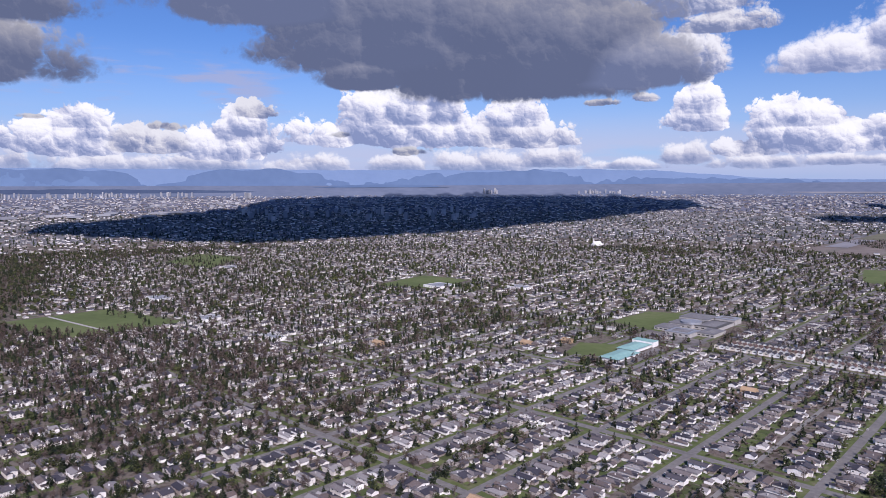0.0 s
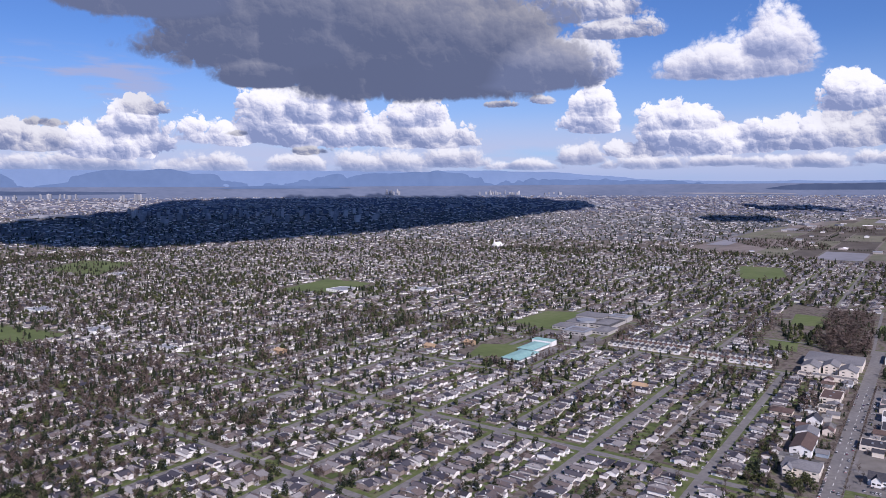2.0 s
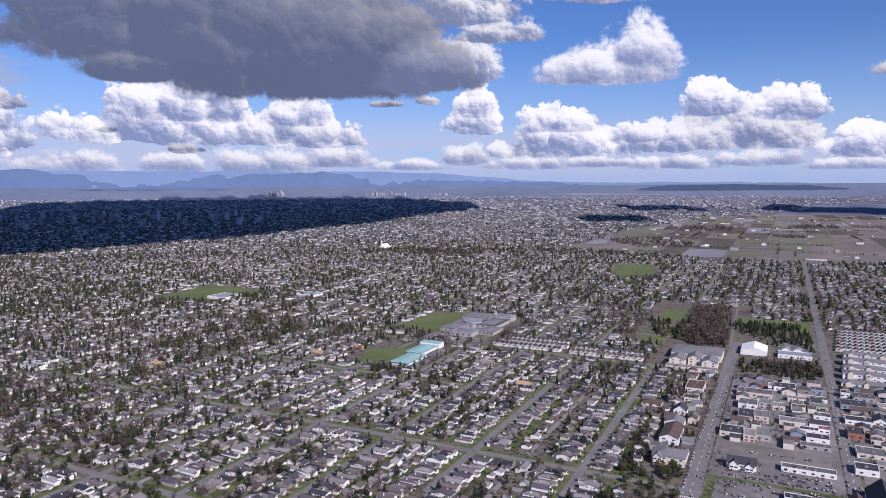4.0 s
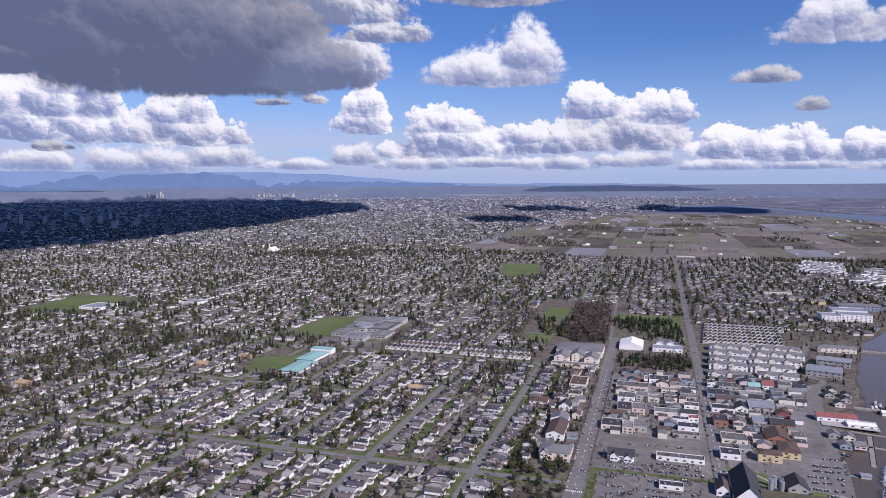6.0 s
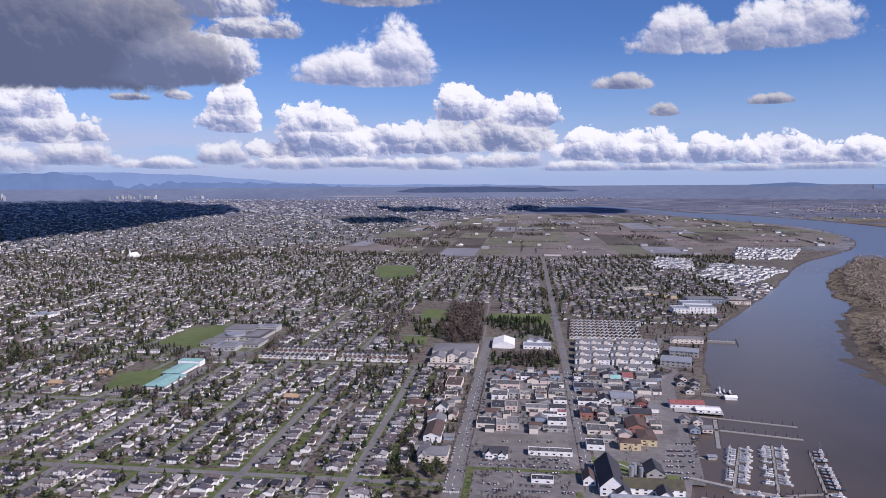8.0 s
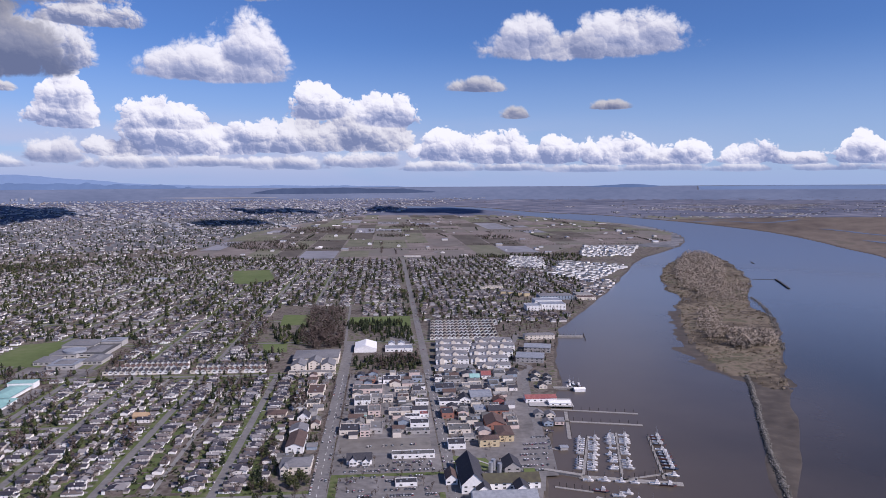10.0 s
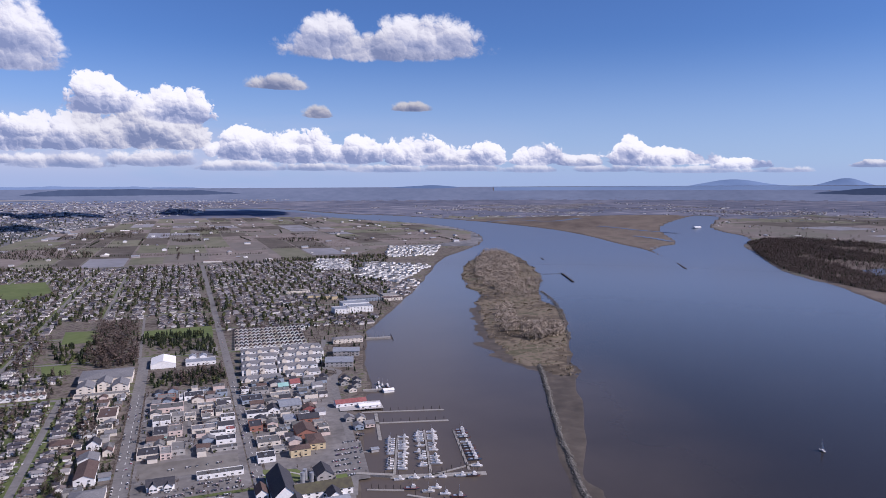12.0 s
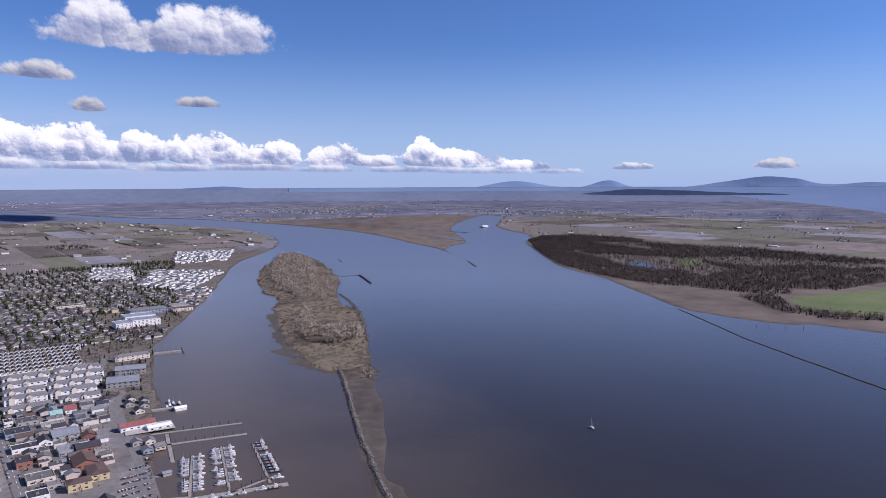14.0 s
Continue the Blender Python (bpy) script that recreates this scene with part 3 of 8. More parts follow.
def build_ground():
    az = np.concatenate([np.arange(-180, -80, 4.0), np.arange(-80, 75, 0.3), np.arange(76, 181, 4.0)])
    r = np.concatenate([[0, 60, 120, 180], 230 * np.exp(np.arange(0, np.log(R_FLAT / 230), 0.0085)), np.linspace(R_FLAT, R_RIM - 4, 220)])
    d = np.interp(r, _r, _D)
    x, y, faces = polar_sheet(az, d)
    shape = x.shape
    x, y = x.ravel(), y.ravel()
    h = land_height(x, y)
    uneven = np.array([noise.noise(Vector((a * 0.012, b * 0.012, 0))) for a, b in zip(x, y)])
    on_isl = inside(ISLAND, x, y)
    h = h + np.where(h > 0.2, uneven * np.where(on_isl, 1.2, 0.15), 0)
    X, Y, Z, s = lay(x, y, h - 1.6)
    Z = Z - np.where(h < 0, 6.0, 0.0) * np.minimum(1 - s, 1.5 * s)
    cx, cy = x[faces].mean(1), y[faces].mean(1)
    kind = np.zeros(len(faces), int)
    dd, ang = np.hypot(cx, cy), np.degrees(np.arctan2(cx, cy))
    # land by distance takes greyer, then bluer colours that stand in for haze
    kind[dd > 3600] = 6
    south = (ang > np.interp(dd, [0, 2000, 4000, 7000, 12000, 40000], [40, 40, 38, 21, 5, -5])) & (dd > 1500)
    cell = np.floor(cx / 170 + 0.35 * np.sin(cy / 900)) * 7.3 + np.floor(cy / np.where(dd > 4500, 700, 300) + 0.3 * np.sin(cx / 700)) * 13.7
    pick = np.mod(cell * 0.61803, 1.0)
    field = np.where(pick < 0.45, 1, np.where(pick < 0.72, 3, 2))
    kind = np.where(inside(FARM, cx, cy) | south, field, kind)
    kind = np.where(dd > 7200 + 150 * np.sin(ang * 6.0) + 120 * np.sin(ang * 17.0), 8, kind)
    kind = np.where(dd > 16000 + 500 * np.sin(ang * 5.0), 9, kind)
    kind = np.where(inside(np.array(SOUTH, float), cx, cy), 4, kind)
    kind = np.where((cx > 1500) & (cy < 1720) & (edge_distance(RIVER, cx, cy) < 190) & ~inside(np.array(SOUTH, float), cx, cy), 4, kind)
    kind = np.where(inside(MARSH, cx, cy), 4, kind)
    fh = h[faces].mean(1)
    kind = np.where(inside(ISLAND, cx, cy) & (fh > 0.5), 7, kind)
    kind = np.where((fh < np.where(inside(ISLAND, cx, cy), 0.5, 0.9)) | (inside(SPIT, cx, cy) & ~inside(ISLAND, cx, cy)), 5, kind)
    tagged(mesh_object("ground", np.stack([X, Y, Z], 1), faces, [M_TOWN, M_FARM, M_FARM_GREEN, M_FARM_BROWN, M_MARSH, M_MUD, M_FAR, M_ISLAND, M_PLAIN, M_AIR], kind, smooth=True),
           "flat delta land with gardens, brown fields, marsh and haze-tinted distance", "ground", kind="structure")
    az = np.concatenate([np.arange(-180, -80, 4.0), np.arange(-80, 75, 1.0), np.arange(76, 181, 4.0)])
    r = np.concatenate([np.linspace(0, R_FLAT, 40), np.linspace(R_FLAT, R_RIM - 10, 90)[1:]])
    x, y, faces = polar_sheet(az, np.interp(r, _r, _D))
    X, Y, Z, s = lay(x.ravel(), y.ravel(), -1.6)
    Z = Z - 2.5 * np.minimum(1 - s, s)
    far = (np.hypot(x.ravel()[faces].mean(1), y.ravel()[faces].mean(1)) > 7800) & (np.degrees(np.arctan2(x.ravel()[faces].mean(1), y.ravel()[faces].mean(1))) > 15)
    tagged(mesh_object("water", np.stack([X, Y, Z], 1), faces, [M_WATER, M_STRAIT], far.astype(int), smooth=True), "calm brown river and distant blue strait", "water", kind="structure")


build_ground()


# ---------- streets ----------
CROSS = [-60, 150, 300, 450, 662, 880, 1110, 1340, 1560, 1790, 2010, 2240, 2460, 2690]
LONG = [-70, -172, -287, -388, -487, -590, -693, -792, -915, -1020]


def strip(name, points, width, material, z=0.12, label="", category="", step=40.0, parent=None):
    """A flat band along a line, laid on the land."""
    p = []
    for (x0, y0), (x1, y1) in zip(points, points[1:]):
        n = max(1, int(math.hypot(x1 - x0, y1 - y0) / step))
        p += [(x0 + (x1 - x0) * k / n, y0 + (y1 - y0) * k / n) for k in range(n)]
    p = np.array(p + [points[-1]], float)
    t = np.gradient(p, axis=0)
    t /= np.maximum(np.linalg.norm(t, axis=1, keepdims=True), 1e-9)
    nrm = np.stack([t[:, 1], -t[:, 0]], 1) * width / 2
    a, b = p - nrm, p + nrm
    v = np.concatenate([a, b])
    X, Y, Z, s = lay(v[:, 0], v[:, 1], z)
    n = len(p)
    i = np.arange(n - 1)
    ob = mesh_object(name, np.stack([X, Y, Z], 1), np.stack([i, i + n, i + n + 1, i + 1], 1), [material], parent=parent)
    if label:
        tagged(ob, label, category or name, kind="structure")
    return ob


def patch(name, points, material, z=0.1, label="", category="", thick=0.0):
    """A flat piece of ground within an outline."""
    bm = bmesh.new()
    X, Y, Z, s = lay([p[0] for p in points], [p[1] for p in points], z)
    f = bm.faces.new([bm.verts.new(q) for q in zip(X, Y, Z)])
    if f.normal.z < 0 or f.calc_area() and (f.normal_update() or f.normal.z < 0):
        f.normal_flip()
    bmesh.ops.triangulate(bm, faces=bm.faces[:])
    me = bpy.data.meshes.new(name)
    bm.to_mesh(me)
    bm.free()
    me.materials.append(material)
    return tagged(new(name, me), label, category or name, kind="structure")


ROADS = []      # centre line from, to, half width: kept clear of houses and trees


def road(x0, y0, x1, y1, width=9.0, z=0.12, label="grey worn asphalt street between houses", verge=True):
    if verge:
        strip("verge", [(x0, y0), (x1, y1)], width + 13, M_VERGE, z - 0.06, "grass verge along the street", "verge")
    strip("road", [(x0, y0), (x1, y1)], width, M_ROAD, z, label, "road")
    ROADS.append((x0, y0, x1, y1, width / 2))


road(-70, 560, -72, 1345, 17, 0.16, "wide asphalt main street lined with parked cars", verge=False)
road(66, 560, 66, 2860, 13, 0.16, "long straight asphalt shopping street", verge=False)
for k, x in enumerate(LONG[1:]):
    y0 = (560, 430, 430, 300, 300, 280, 280, 200, 200)[k]
    road(x, y0, x - 4, 1110 if k < 3 else 1240)
road(-1040, 662, -62, 662, 10, 0.14)
road(-1040, 446, -290, 446, 9, 0.14)
road(-1100, 880, -400, 880, 9, 0.14)
road(-1150, 1110, -62, 1110, 10, 0.14)
road(-62, 662, 130, 650, 10, 0.14, verge=False)
for k in range(14):
    x = -1130 - k * 112
    road(x, 260 + 40 * k, x - 10, 2500 + 30 * k, 9)
for k in range(9):
    x = -180 - k * 112
    road(x, 1112 if k else 1770, x - 8, 2650, 9)
for y in CROSS[7:]:
    road(-2700, y, 60, y, 9, 0.14)
    road(66, y, 200 + (y - 1110) * 0.3, y, 8, 0.14)
# the waterfront street
strip("road", smooth_line([(150, 655), (176, 760), (188, 840), (196, 905), (206, 1000), (222, 1090), (236, 1130), (200, 1180), (196, 1220), (238, 1300), (262, 1380)], 5), 11, M_ROAD, 0.18, "asphalt waterfront street", "road")

M_PAINT = mat("road_paint", [(0.2, (0.55, 0.55, 0.53)), (0.8, (0.7, 0.7, 0.68))], 0.6, 4, 0.7)
for x in (-70.3, 66):
    for k in range(26):
        y = 640 + k * 18
        strip("lane_mark", [(x, y), (x, y + 7)], 0.5, M_PAINT, 0.3, "white painted lane line", "road marking")
for k in range(9):
    strip("crosswalk_bar", [(-77 + k * 1.8, 644), (-77 + k * 1.8, 648)], 0.9, M_PAINT, 0.3, "white painted crosswalk bar", "road marking")
for k, (x, x2) in enumerate(zip(LONG[1:], LONG[2:])):
    strip("lane", [((x + x2) / 2 - 2, 450), ((x + x2) / 2 - 4, 655)], 5, M_DRIVE, 0.1, "narrow paved back lane between gardens", "lane")
    strip("lane", [((x + x2) / 2 - 4, 672), ((x + x2) / 2 - 5, 1100)], 5, M_DRIVE, 0.1, "narrow paved back lane between gardens", "lane")


# ---------- small kit: templates of triangles that are copied into one mesh, or become parts ----------
class Kit:
    """Collects corners and triangles with a material slot each."""

    def __init__(self):
        self.v, self.f, self.m = [], [], []

    def poly(self, pts, m):
        n = len(self.v)
        self.v += [tuple(p) for p in pts]
        for k in range(1, len(pts) - 1):
            self.f.append((n, n + k, n + k + 1))
            self.m.append(m)
        return self

    def box(self, x0, x1, y0, y1, z0, z1, m, top=None, bottom=False):
        c = [(x0, y0), (x1, y0), (x1, y1), (x0, y1)]
        n = len(self.v)
        self.v += [(x, y, z) for z in (z0, z1) for x, y in c]
        quads = [(0, 1, 5, 4, m), (1, 2, 6, 5, m), (2, 3, 7, 6, m), (3, 0, 4, 7, m), (4, 5, 6, 7, m if top is None else top)]
        if bottom:
            quads.append((3, 2, 1, 0, m))
        for a, b, c2, d, k in quads:
            self.f += [(n + a, n + b, n + c2), (n + a, n + c2, n + d)]
            self.m += [k, k]
        return self

    def gable(self, x0, x1, y0, y1, z0, z1, m, wall, over=0.5, along="y"):
        """A pitched roof with eaves, and the gable walls below it."""
        def q(a, b, z):
            return (a, b, z) if along == "y" else (b, a, z)
        if along == "x":
            x0, x1, y0, y1 = y0, y1, x0, x1
        c, drop = (x0 + x1) / 2, (z1 - z0) * over / max((x1 - x0) / 2, 0.1)
        a0, a1, b0, b1 = x0 - over, x1 + over, y0 - over, y1 + over
        flip = along == "x"
        for pts, k in (([q(a0, b0, z0 - drop), q(c, b0, z1), q(c, b1, z1), q(a0, b1, z0 - drop)], m),
                       ([q(c, b0, z1), q(a1, b0, z0 - drop), q(a1, b1, z0 - drop), q(c, b1, z1)], m),
                       ([q(x0, y0, z0), q(x1, y0, z0), q(c, y0, z1 - 0.1)], wall),
                       ([q(x1, y1, z0), q(x0, y1, z0), q(c, y1, z1 - 0.1)], wall)):
            self.poly(pts[::-1] if (flip != (k == m)) else pts, k)
        return self

    def hip(self, x0, x1, y0, y1, z0, z1, m, over=0.5):
        a0, a1, b0, b1 = x0 - over, x1 + over, y0 - over, y1 + over
        w, d = a1 - a0, b1 - b0
        if w < d:
            i = w / 2
            r0, r1 = ((a0 + a1) / 2, b0 + i, z1), ((a0 + a1) / 2, b1 - i, z1)
            self.poly([(a0, b0, z0), (a1, b0, z0), r0], m).poly([(a1, b1, z0), (a0, b1, z0), r1], m)
            self.poly([(a1, b0, z0), (a1, b1, z0), r1, r0], m).poly([(a0, b1, z0), (a0, b0, z0), r0, r1], m)
        else:
            i = d / 2
            r0, r1 = (a0 + i, (b0 + b1) / 2, z1), (a1 - i, (b0 + b1) / 2, z1)
            self.poly([(a0, b1, z0), (a0, b0, z0), r0], m).poly([(a1, b0, z0), (a1, b1, z0), r1], m)
            self.poly([(a0, b0, z0), (a1, b0, z0), r1, r0], m).poly([(a1, b1, z0), (a0, b1, z0), r0, r1], m)
        return self

    def arrays(self):
        return np.array(self.v, float), np.array(self.f, int), np.array(self.m, int)

    def make(self, name, mats, parent=None, label=""):
        v, f, m = self.arrays()
        ob = mesh_object(name, v, f, mats, m, parent)
        if label:
            tagged(ob, label)
        return ob


def scatter(name, kits, which, x, y, z, turn, size, mats, label, category, squash=None):
    """Many copies of a few kits as one mesh, laid on the land."""
    vs, fs, ms, n = [], [], [], 0
    which, x, y, z, turn, size = (np.asarray(a, float) for a in np.broadcast_arrays(which, x, y, z, turn, size))
    tall = np.ones_like(x) if squash is None else np.asarray(squash, float)
    for k, kit in enumerate(kits):
        sel = which.astype(int) == k
        if not sel.any():
            continue
        v, f, m = kit.arrays()
        c, s = np.cos(turn[sel])[:, None], np.sin(turn[sel])[:, None]
        g = size[sel][:, None]
        gx, gy, gz, sc = lay(x[sel], y[sel], z[sel])
        g = g * sc[:, None]
        px = (v[:, 0] * c - v[:, 1] * s) * g + gx[:, None]
        py = (v[:, 0] * s + v[:, 1] * c) * g + gy[:, None]
        pz = v[:, 2] * g * tall[sel][:, None] + gz[:, None]
        cnt = int(sel.sum())
        vs.append(np.stack([px, py, pz], 2).reshape(-1, 3))
        fs.append((f[None] + (np.arange(cnt) * len(v))[:, None, None] + n).reshape(-1, 3))
        ms.append(np.tile(m, cnt))
        n += cnt * len(v)
    ob = mesh_object(name, np.concatenate(vs), np.concatenate(fs), mats, np.concatenate(ms))
    return tagged(ob, label, category, kind="stuff")


def part(name, kit, mats, parent, label=""):
    return kit.make(name, mats if isinstance(mats, list) else [mats], parent, label)


def empty(name, label, category, group="", kind=""):
    return tagged(new(name), label, category, group, kind)


def turned(x, y, z=0.0, deg=0.0, scale=1.0):
    return Matrix.LocRotScale((x, y, z), Euler((0, 0, radians(deg))), (scale,) * 3)


PARTS_OF = {}


def repeat(ob, m):
    """As copy_thing, for many copies of one model: the model's parts are looked up only once."""
    if ob.name not in PARTS_OF:
        PARTS_OF[ob.name] = list(ob.children_recursive)
    made = {}
    for o in (ob, *PARTS_OF[ob.name]):
        made[o] = o.copy()
        scene.collection.objects.link(made[o])
        if o is not ob:
            made[o].parent = made[o.parent]
    made[ob].matrix_basis = m
    return made[ob]


# ---------- which ground stays free of houses ----------
FREE = []       # outlines


def keep_free(*pts):
    FREE.append(np.array(pts, float))


def keep_box(x0, x1, y0, y1):
    keep_free((x0, y0), (x1, y0), (x1, y1), (x0, y1))


def clear(x, y, gap=9.0, roads=True):
    """True where a house may stand."""
    ok = land_height(x, y) > 1.5
    ok &= ~inside(FARM, x, y) & ~inside(MARSH, x, y) & ~inside(ISLAND, x, y) & ~inside(SPIT, x, y)
    for poly in FREE:
        ok &= ~inside(poly, x, y)
    if roads:
        for x0, y0, x1, y1, half in ROADS:
            dx, dy = x1 - x0, y1 - y0
            t = np.clip(((x - x0) * dx + (y - y0) * dy) / (dx * dx + dy * dy), 0, 1)
            ok &= np.hypot(x - x0 - t * dx, y - y0 - t * dy) > half + gap
    return ok


keep_box(-640, -505, 922, 1090)          # teal-roofed school and its field
keep_box(-700, -470, 1150, 1400)         # large school and its field
keep_free((-1560, 380), (-1560, 600), (-1270, 650), (-1290, 400))
keep_free((-2420, 1060), (-2560, 1320), (-2300, 1390), (-2050, 1100))
keep_free((-1420, 1215), (-1460, 1470), (-1270, 1480), (-1230, 1270))
keep_box(-62, 58, 560, 1180)             # commercial blocks
keep_box(75, 330, 560, 1520)             # waterfront blocks and apartments
keep_box(-62, 58, 1180, 1600)            # white hall and trees
keep_free((-190, 1112), (-62, 1112), (-62, 1750), (-262, 1750), (-262, 1270), (-185, 1255))
keep_box(-124, -60, 690, 905)
keep_free((-554, 2519), (-413, 2542), (-347, 2254), (-430, 2144), (-488, 2182))
keep_box(-122, -60, 905, 1110)
keep_box(-166, -128, 890, 930)
keep_box(250, 420, 1330, 1500)
keep_box(325, 600, 1600, 1860)
keep_box(-470, -190, 1112, 1200)         # terraces beside the school

WORKS_A = [(545, 2310), (640, 2120), (905, 2545), (700, 2730)]
WORKS_B = [(822, 2900), (1050, 2930), (1264, 3400), (1000, 3440)]
TERRACES = [(440, 2550), (585, 2490), (655, 2890), (531, 2940)]
keep_free(*WORKS_A)
keep_free(*WORKS_B)
keep_free(*TERRACES)


# ---------- houses ----------
# slots: 0 wall, 1 roof, 2 window, 3 trim
HOUSE_MATS = [M_WALL, M_ROOF, M_GLASS, M_TRIM]


def windows(kit, x0, x1, y, z0, z1, n, out, wide=1.5):
    """A row of panes, set a hand proud of a wall that runs along x."""
    for k in range(n):
        c = x0 + (x1 - x0) * (k + 0.5) / n
        kit.box(c - wide / 2, c + wide / 2, min(y, y + out), max(y, y + out), z0, z1, 2)


def house_parts(kind):
    """The pieces of one kind of house; the street lies towards -x."""
    r = random.Random(40 + kind)
    w, d, e = r.uniform(9.8, 11.8), r.uniform(14.0, 18.5), (2.8, 4.9, 5.1, 3.0, 4.9, 5.2)[kind % 6]
    rise = r.uniform(1.4, 2.2)
    wall, roof, porch_roof, rear, panes, chim = Kit(), Kit(), Kit(), Kit(), Kit(), Kit()
    wall.box(-d / 2, d / 2, -w / 2, w / 2, 0, e, 0)
    if kind % 3 == 0:
        roof.hip(-d / 2, d / 2, -w / 2, w / 2, e, e + rise, 1, 0.8)
    else:
        roof.gable(-d / 2, d / 2, -w / 2, w / 2, e, e + rise, 1, 0, 0.8, "x" if kind % 2 else "y")
    gw = w * 0.48
    gs = 1 if kind % 2 else -1
    gy0, gy1 = (gs * w / 2 - gw, gs * w / 2) if gs > 0 else (-w / 2, -w / 2 + gw)
    ge = 2.9 if e < 4 else 4.6
    wall.box(-d / 2 - 3.4, -d / 2, gy0, gy1, 0, ge, 0)
    porch_roof.gable(-d / 2 - 3.4, -d / 2 + 1.5, gy0, gy1, ge, ge + 1.3, 1, 0, 0.5, "x")
    if kind in (1, 4):
        wall.box(d / 2, d / 2 + 4.5, -w / 2 + 1, w / 4, 0, 3.0, 0)
        rear.hip(d / 2 - 0.3, d / 2 + 4.5, -w / 2 + 1, w / 4, 3.0, 4.3, 1, 0.4)
    for z in ((1.0,) if e < 4 else (1.0, 3.6)):
        for sx in (-1, 1):
            for k in (-0.27, 0.27):
                c = k * w
                x = sx * d / 2
                panes.box(min(x, x + sx * 0.06), max(x, x + sx * 0.06), c - 0.9, c + 0.9, z, z + 1.3, 2)
        windows(panes, -d / 2, d / 2, -w / 2, z, z + 1.2, 3, -0.06, 1.3)
        windows(panes, -d / 2, d / 2, w / 2, z, z + 1.2, 3, 0.06, 1.3)
    garage = Kit().box(-d / 2 - 3.46, -d / 2 - 3.4, gy0 + 0.8, gy1 - 0.8, 0.1, 2.3, 3)
    chim.box(1, 1.9, w / 4, w / 4 + 0.8, e, e + rise + 0.9, 0)
    return wall, roof, porch_roof, rear, panes, garage, chim


def house_panes(kind):
    """Window places on a house: x, y, z and whether the pane faces along y."""
    r = random.Random(40 + kind)
    w, d, e = r.uniform(9.8, 11.8), r.uniform(14.0, 18.5), (2.8, 4.9, 5.1, 3.0, 4.9, 5.2)[kind % 6]
    z = 1.5 if e < 4 else 3.7
    for x in (-d * 0.25, d * 0.2):
        yield x, -w / 2 - 0.04, z, True


def merge(kits):
    out = Kit()
    for k in kits:
        n = len(out.v)
        out.v += k.v
        out.f += [(a + n, b + n, c + n) for a, b, c in k.f]
        out.m += k.m
    return out


PANE = Kit().box(-0.75, 0.75, -0.04, 0.04, -0.6, 0.6, 0).arrays()


def pane_at(parent, x, y, z, along_x, sx=1.0, sz=1.0, shared={}):
    """A window pane of its own on a wall; all share one mesh."""
    if "mesh" not in shared:
        ob = mesh_object("window", PANE[0], PANE[1], [M_GLASS], PANE[2], parent)
        shared["mesh"] = ob.data
    else:
        ob = new("window", shared["mesh"])
        ob.parent = parent
    ob.matrix_basis = Matrix.LocRotScale((x, y, z), Euler((0, 0, 0 if along_x else math.pi / 2)), (sx, 1, sz))
    return ob


KINDS = 6
HOUSE_KITS = [merge(house_parts(k)) for k in range(KINDS)]


def plain_house(kind):
    """A house seen from far off."""
    r = random.Random(90 + kind)
    w, d, e = r.uniform(9, 12), r.uniform(12, 17), (2.6, 4.4, 3.4, 4.8)[kind % 4]
    k = Kit().box(-d / 2, d / 2, -w / 2, w / 2, 0, e, 0)
    (k.hip(-d / 2, d / 2, -w / 2, w / 2, e, e + 2.6, 1, 1.0) if kind % 2 else k.gable(-d / 2, d / 2, -w / 2, w / 2, e, e + 2.8, 1, 0, 1.0, "x" if kind < 2 else "y"))
    k.box(-d / 2 - 3, -d / 2, -w / 2, 0, 0, e * 0.8, 0).gable(-d / 2 - 3, -d / 2 + 2, -w / 2, 0, e * 0.8, e * 0.8 + 1.6, 1, 0, 0.4, "x")
    return k


PLAIN_KITS = [plain_house(k) for k in range(4)]
LABELS = ["single-storey house with grey hip roof and garage wing", "two-storey house with pitched shingle roof and garage wing",
          "two-storey pale house with dark gabled roof", "bungalow with hip roof and pale siding",
          "two-storey house with gabled roof and rear wing", "large two-storey house with shingle roof and pale walls"]


def lots(streets, y0, y1, pitch, rng, offset=19.0):
    """House sites along streets that run with Y: x, y, turn."""
    out = []
    for x in streets:
        for side in (-1, 1):
            y = y0 + rng.uniform(0, 8)
            while y < y1:
                step = pitch * rng.uniform(0.9, 1.18)
                out.append((x + side * (offset + rng.uniform(-1.5, 2.5)), y + step / 2, (0.0 if side > 0 else math.pi) + rng.gauss(0, 0.015)))
                y += step
    return out


rng = random.Random(11)
sites = []
cuts = [150, 300, 446, 662, 880, 1110]
for x in LONG[1:]:
    for a, b in zip(cuts, cuts[1:]):
        sites += lots([x - 3], a + 9, b - 9, 13.4, rng, 20.5)
# houses that face the cross streets at the ends of the blocks, and coach houses in the yards
for y in (446, 662):
    for x in np.arange(-1000, -150, 15.5):
        sites.append((x, y - 22, -math.pi / 2 + math.pi))
yards = []
for x in LONG[1:]:
    for y in np.arange(300, 1100, 11.0):
        for side in (-1, 1):
            yards.append((x + side * rng.choice((40.0, 44.0)) + rng.uniform(-1.5, 1.5), y + rng.uniform(-3, 3), rng.choice((0, math.pi / 2))))
for k in range(14):
    x = -1130 - k * 112
    sites += lots([x - 5], 260 + 40 * k, 2500, 15.5, rng)
    sites += lots([x + 51], 280 + 40 * k, 2500, 17, rng, 14)
for k in range(9):
    x = -180 - k * 112
    sites += lots([x - 5], 1130, 2850, 15.5, rng)
    sites += lots([x + 50], 1130, 2850, 17, rng, 14)
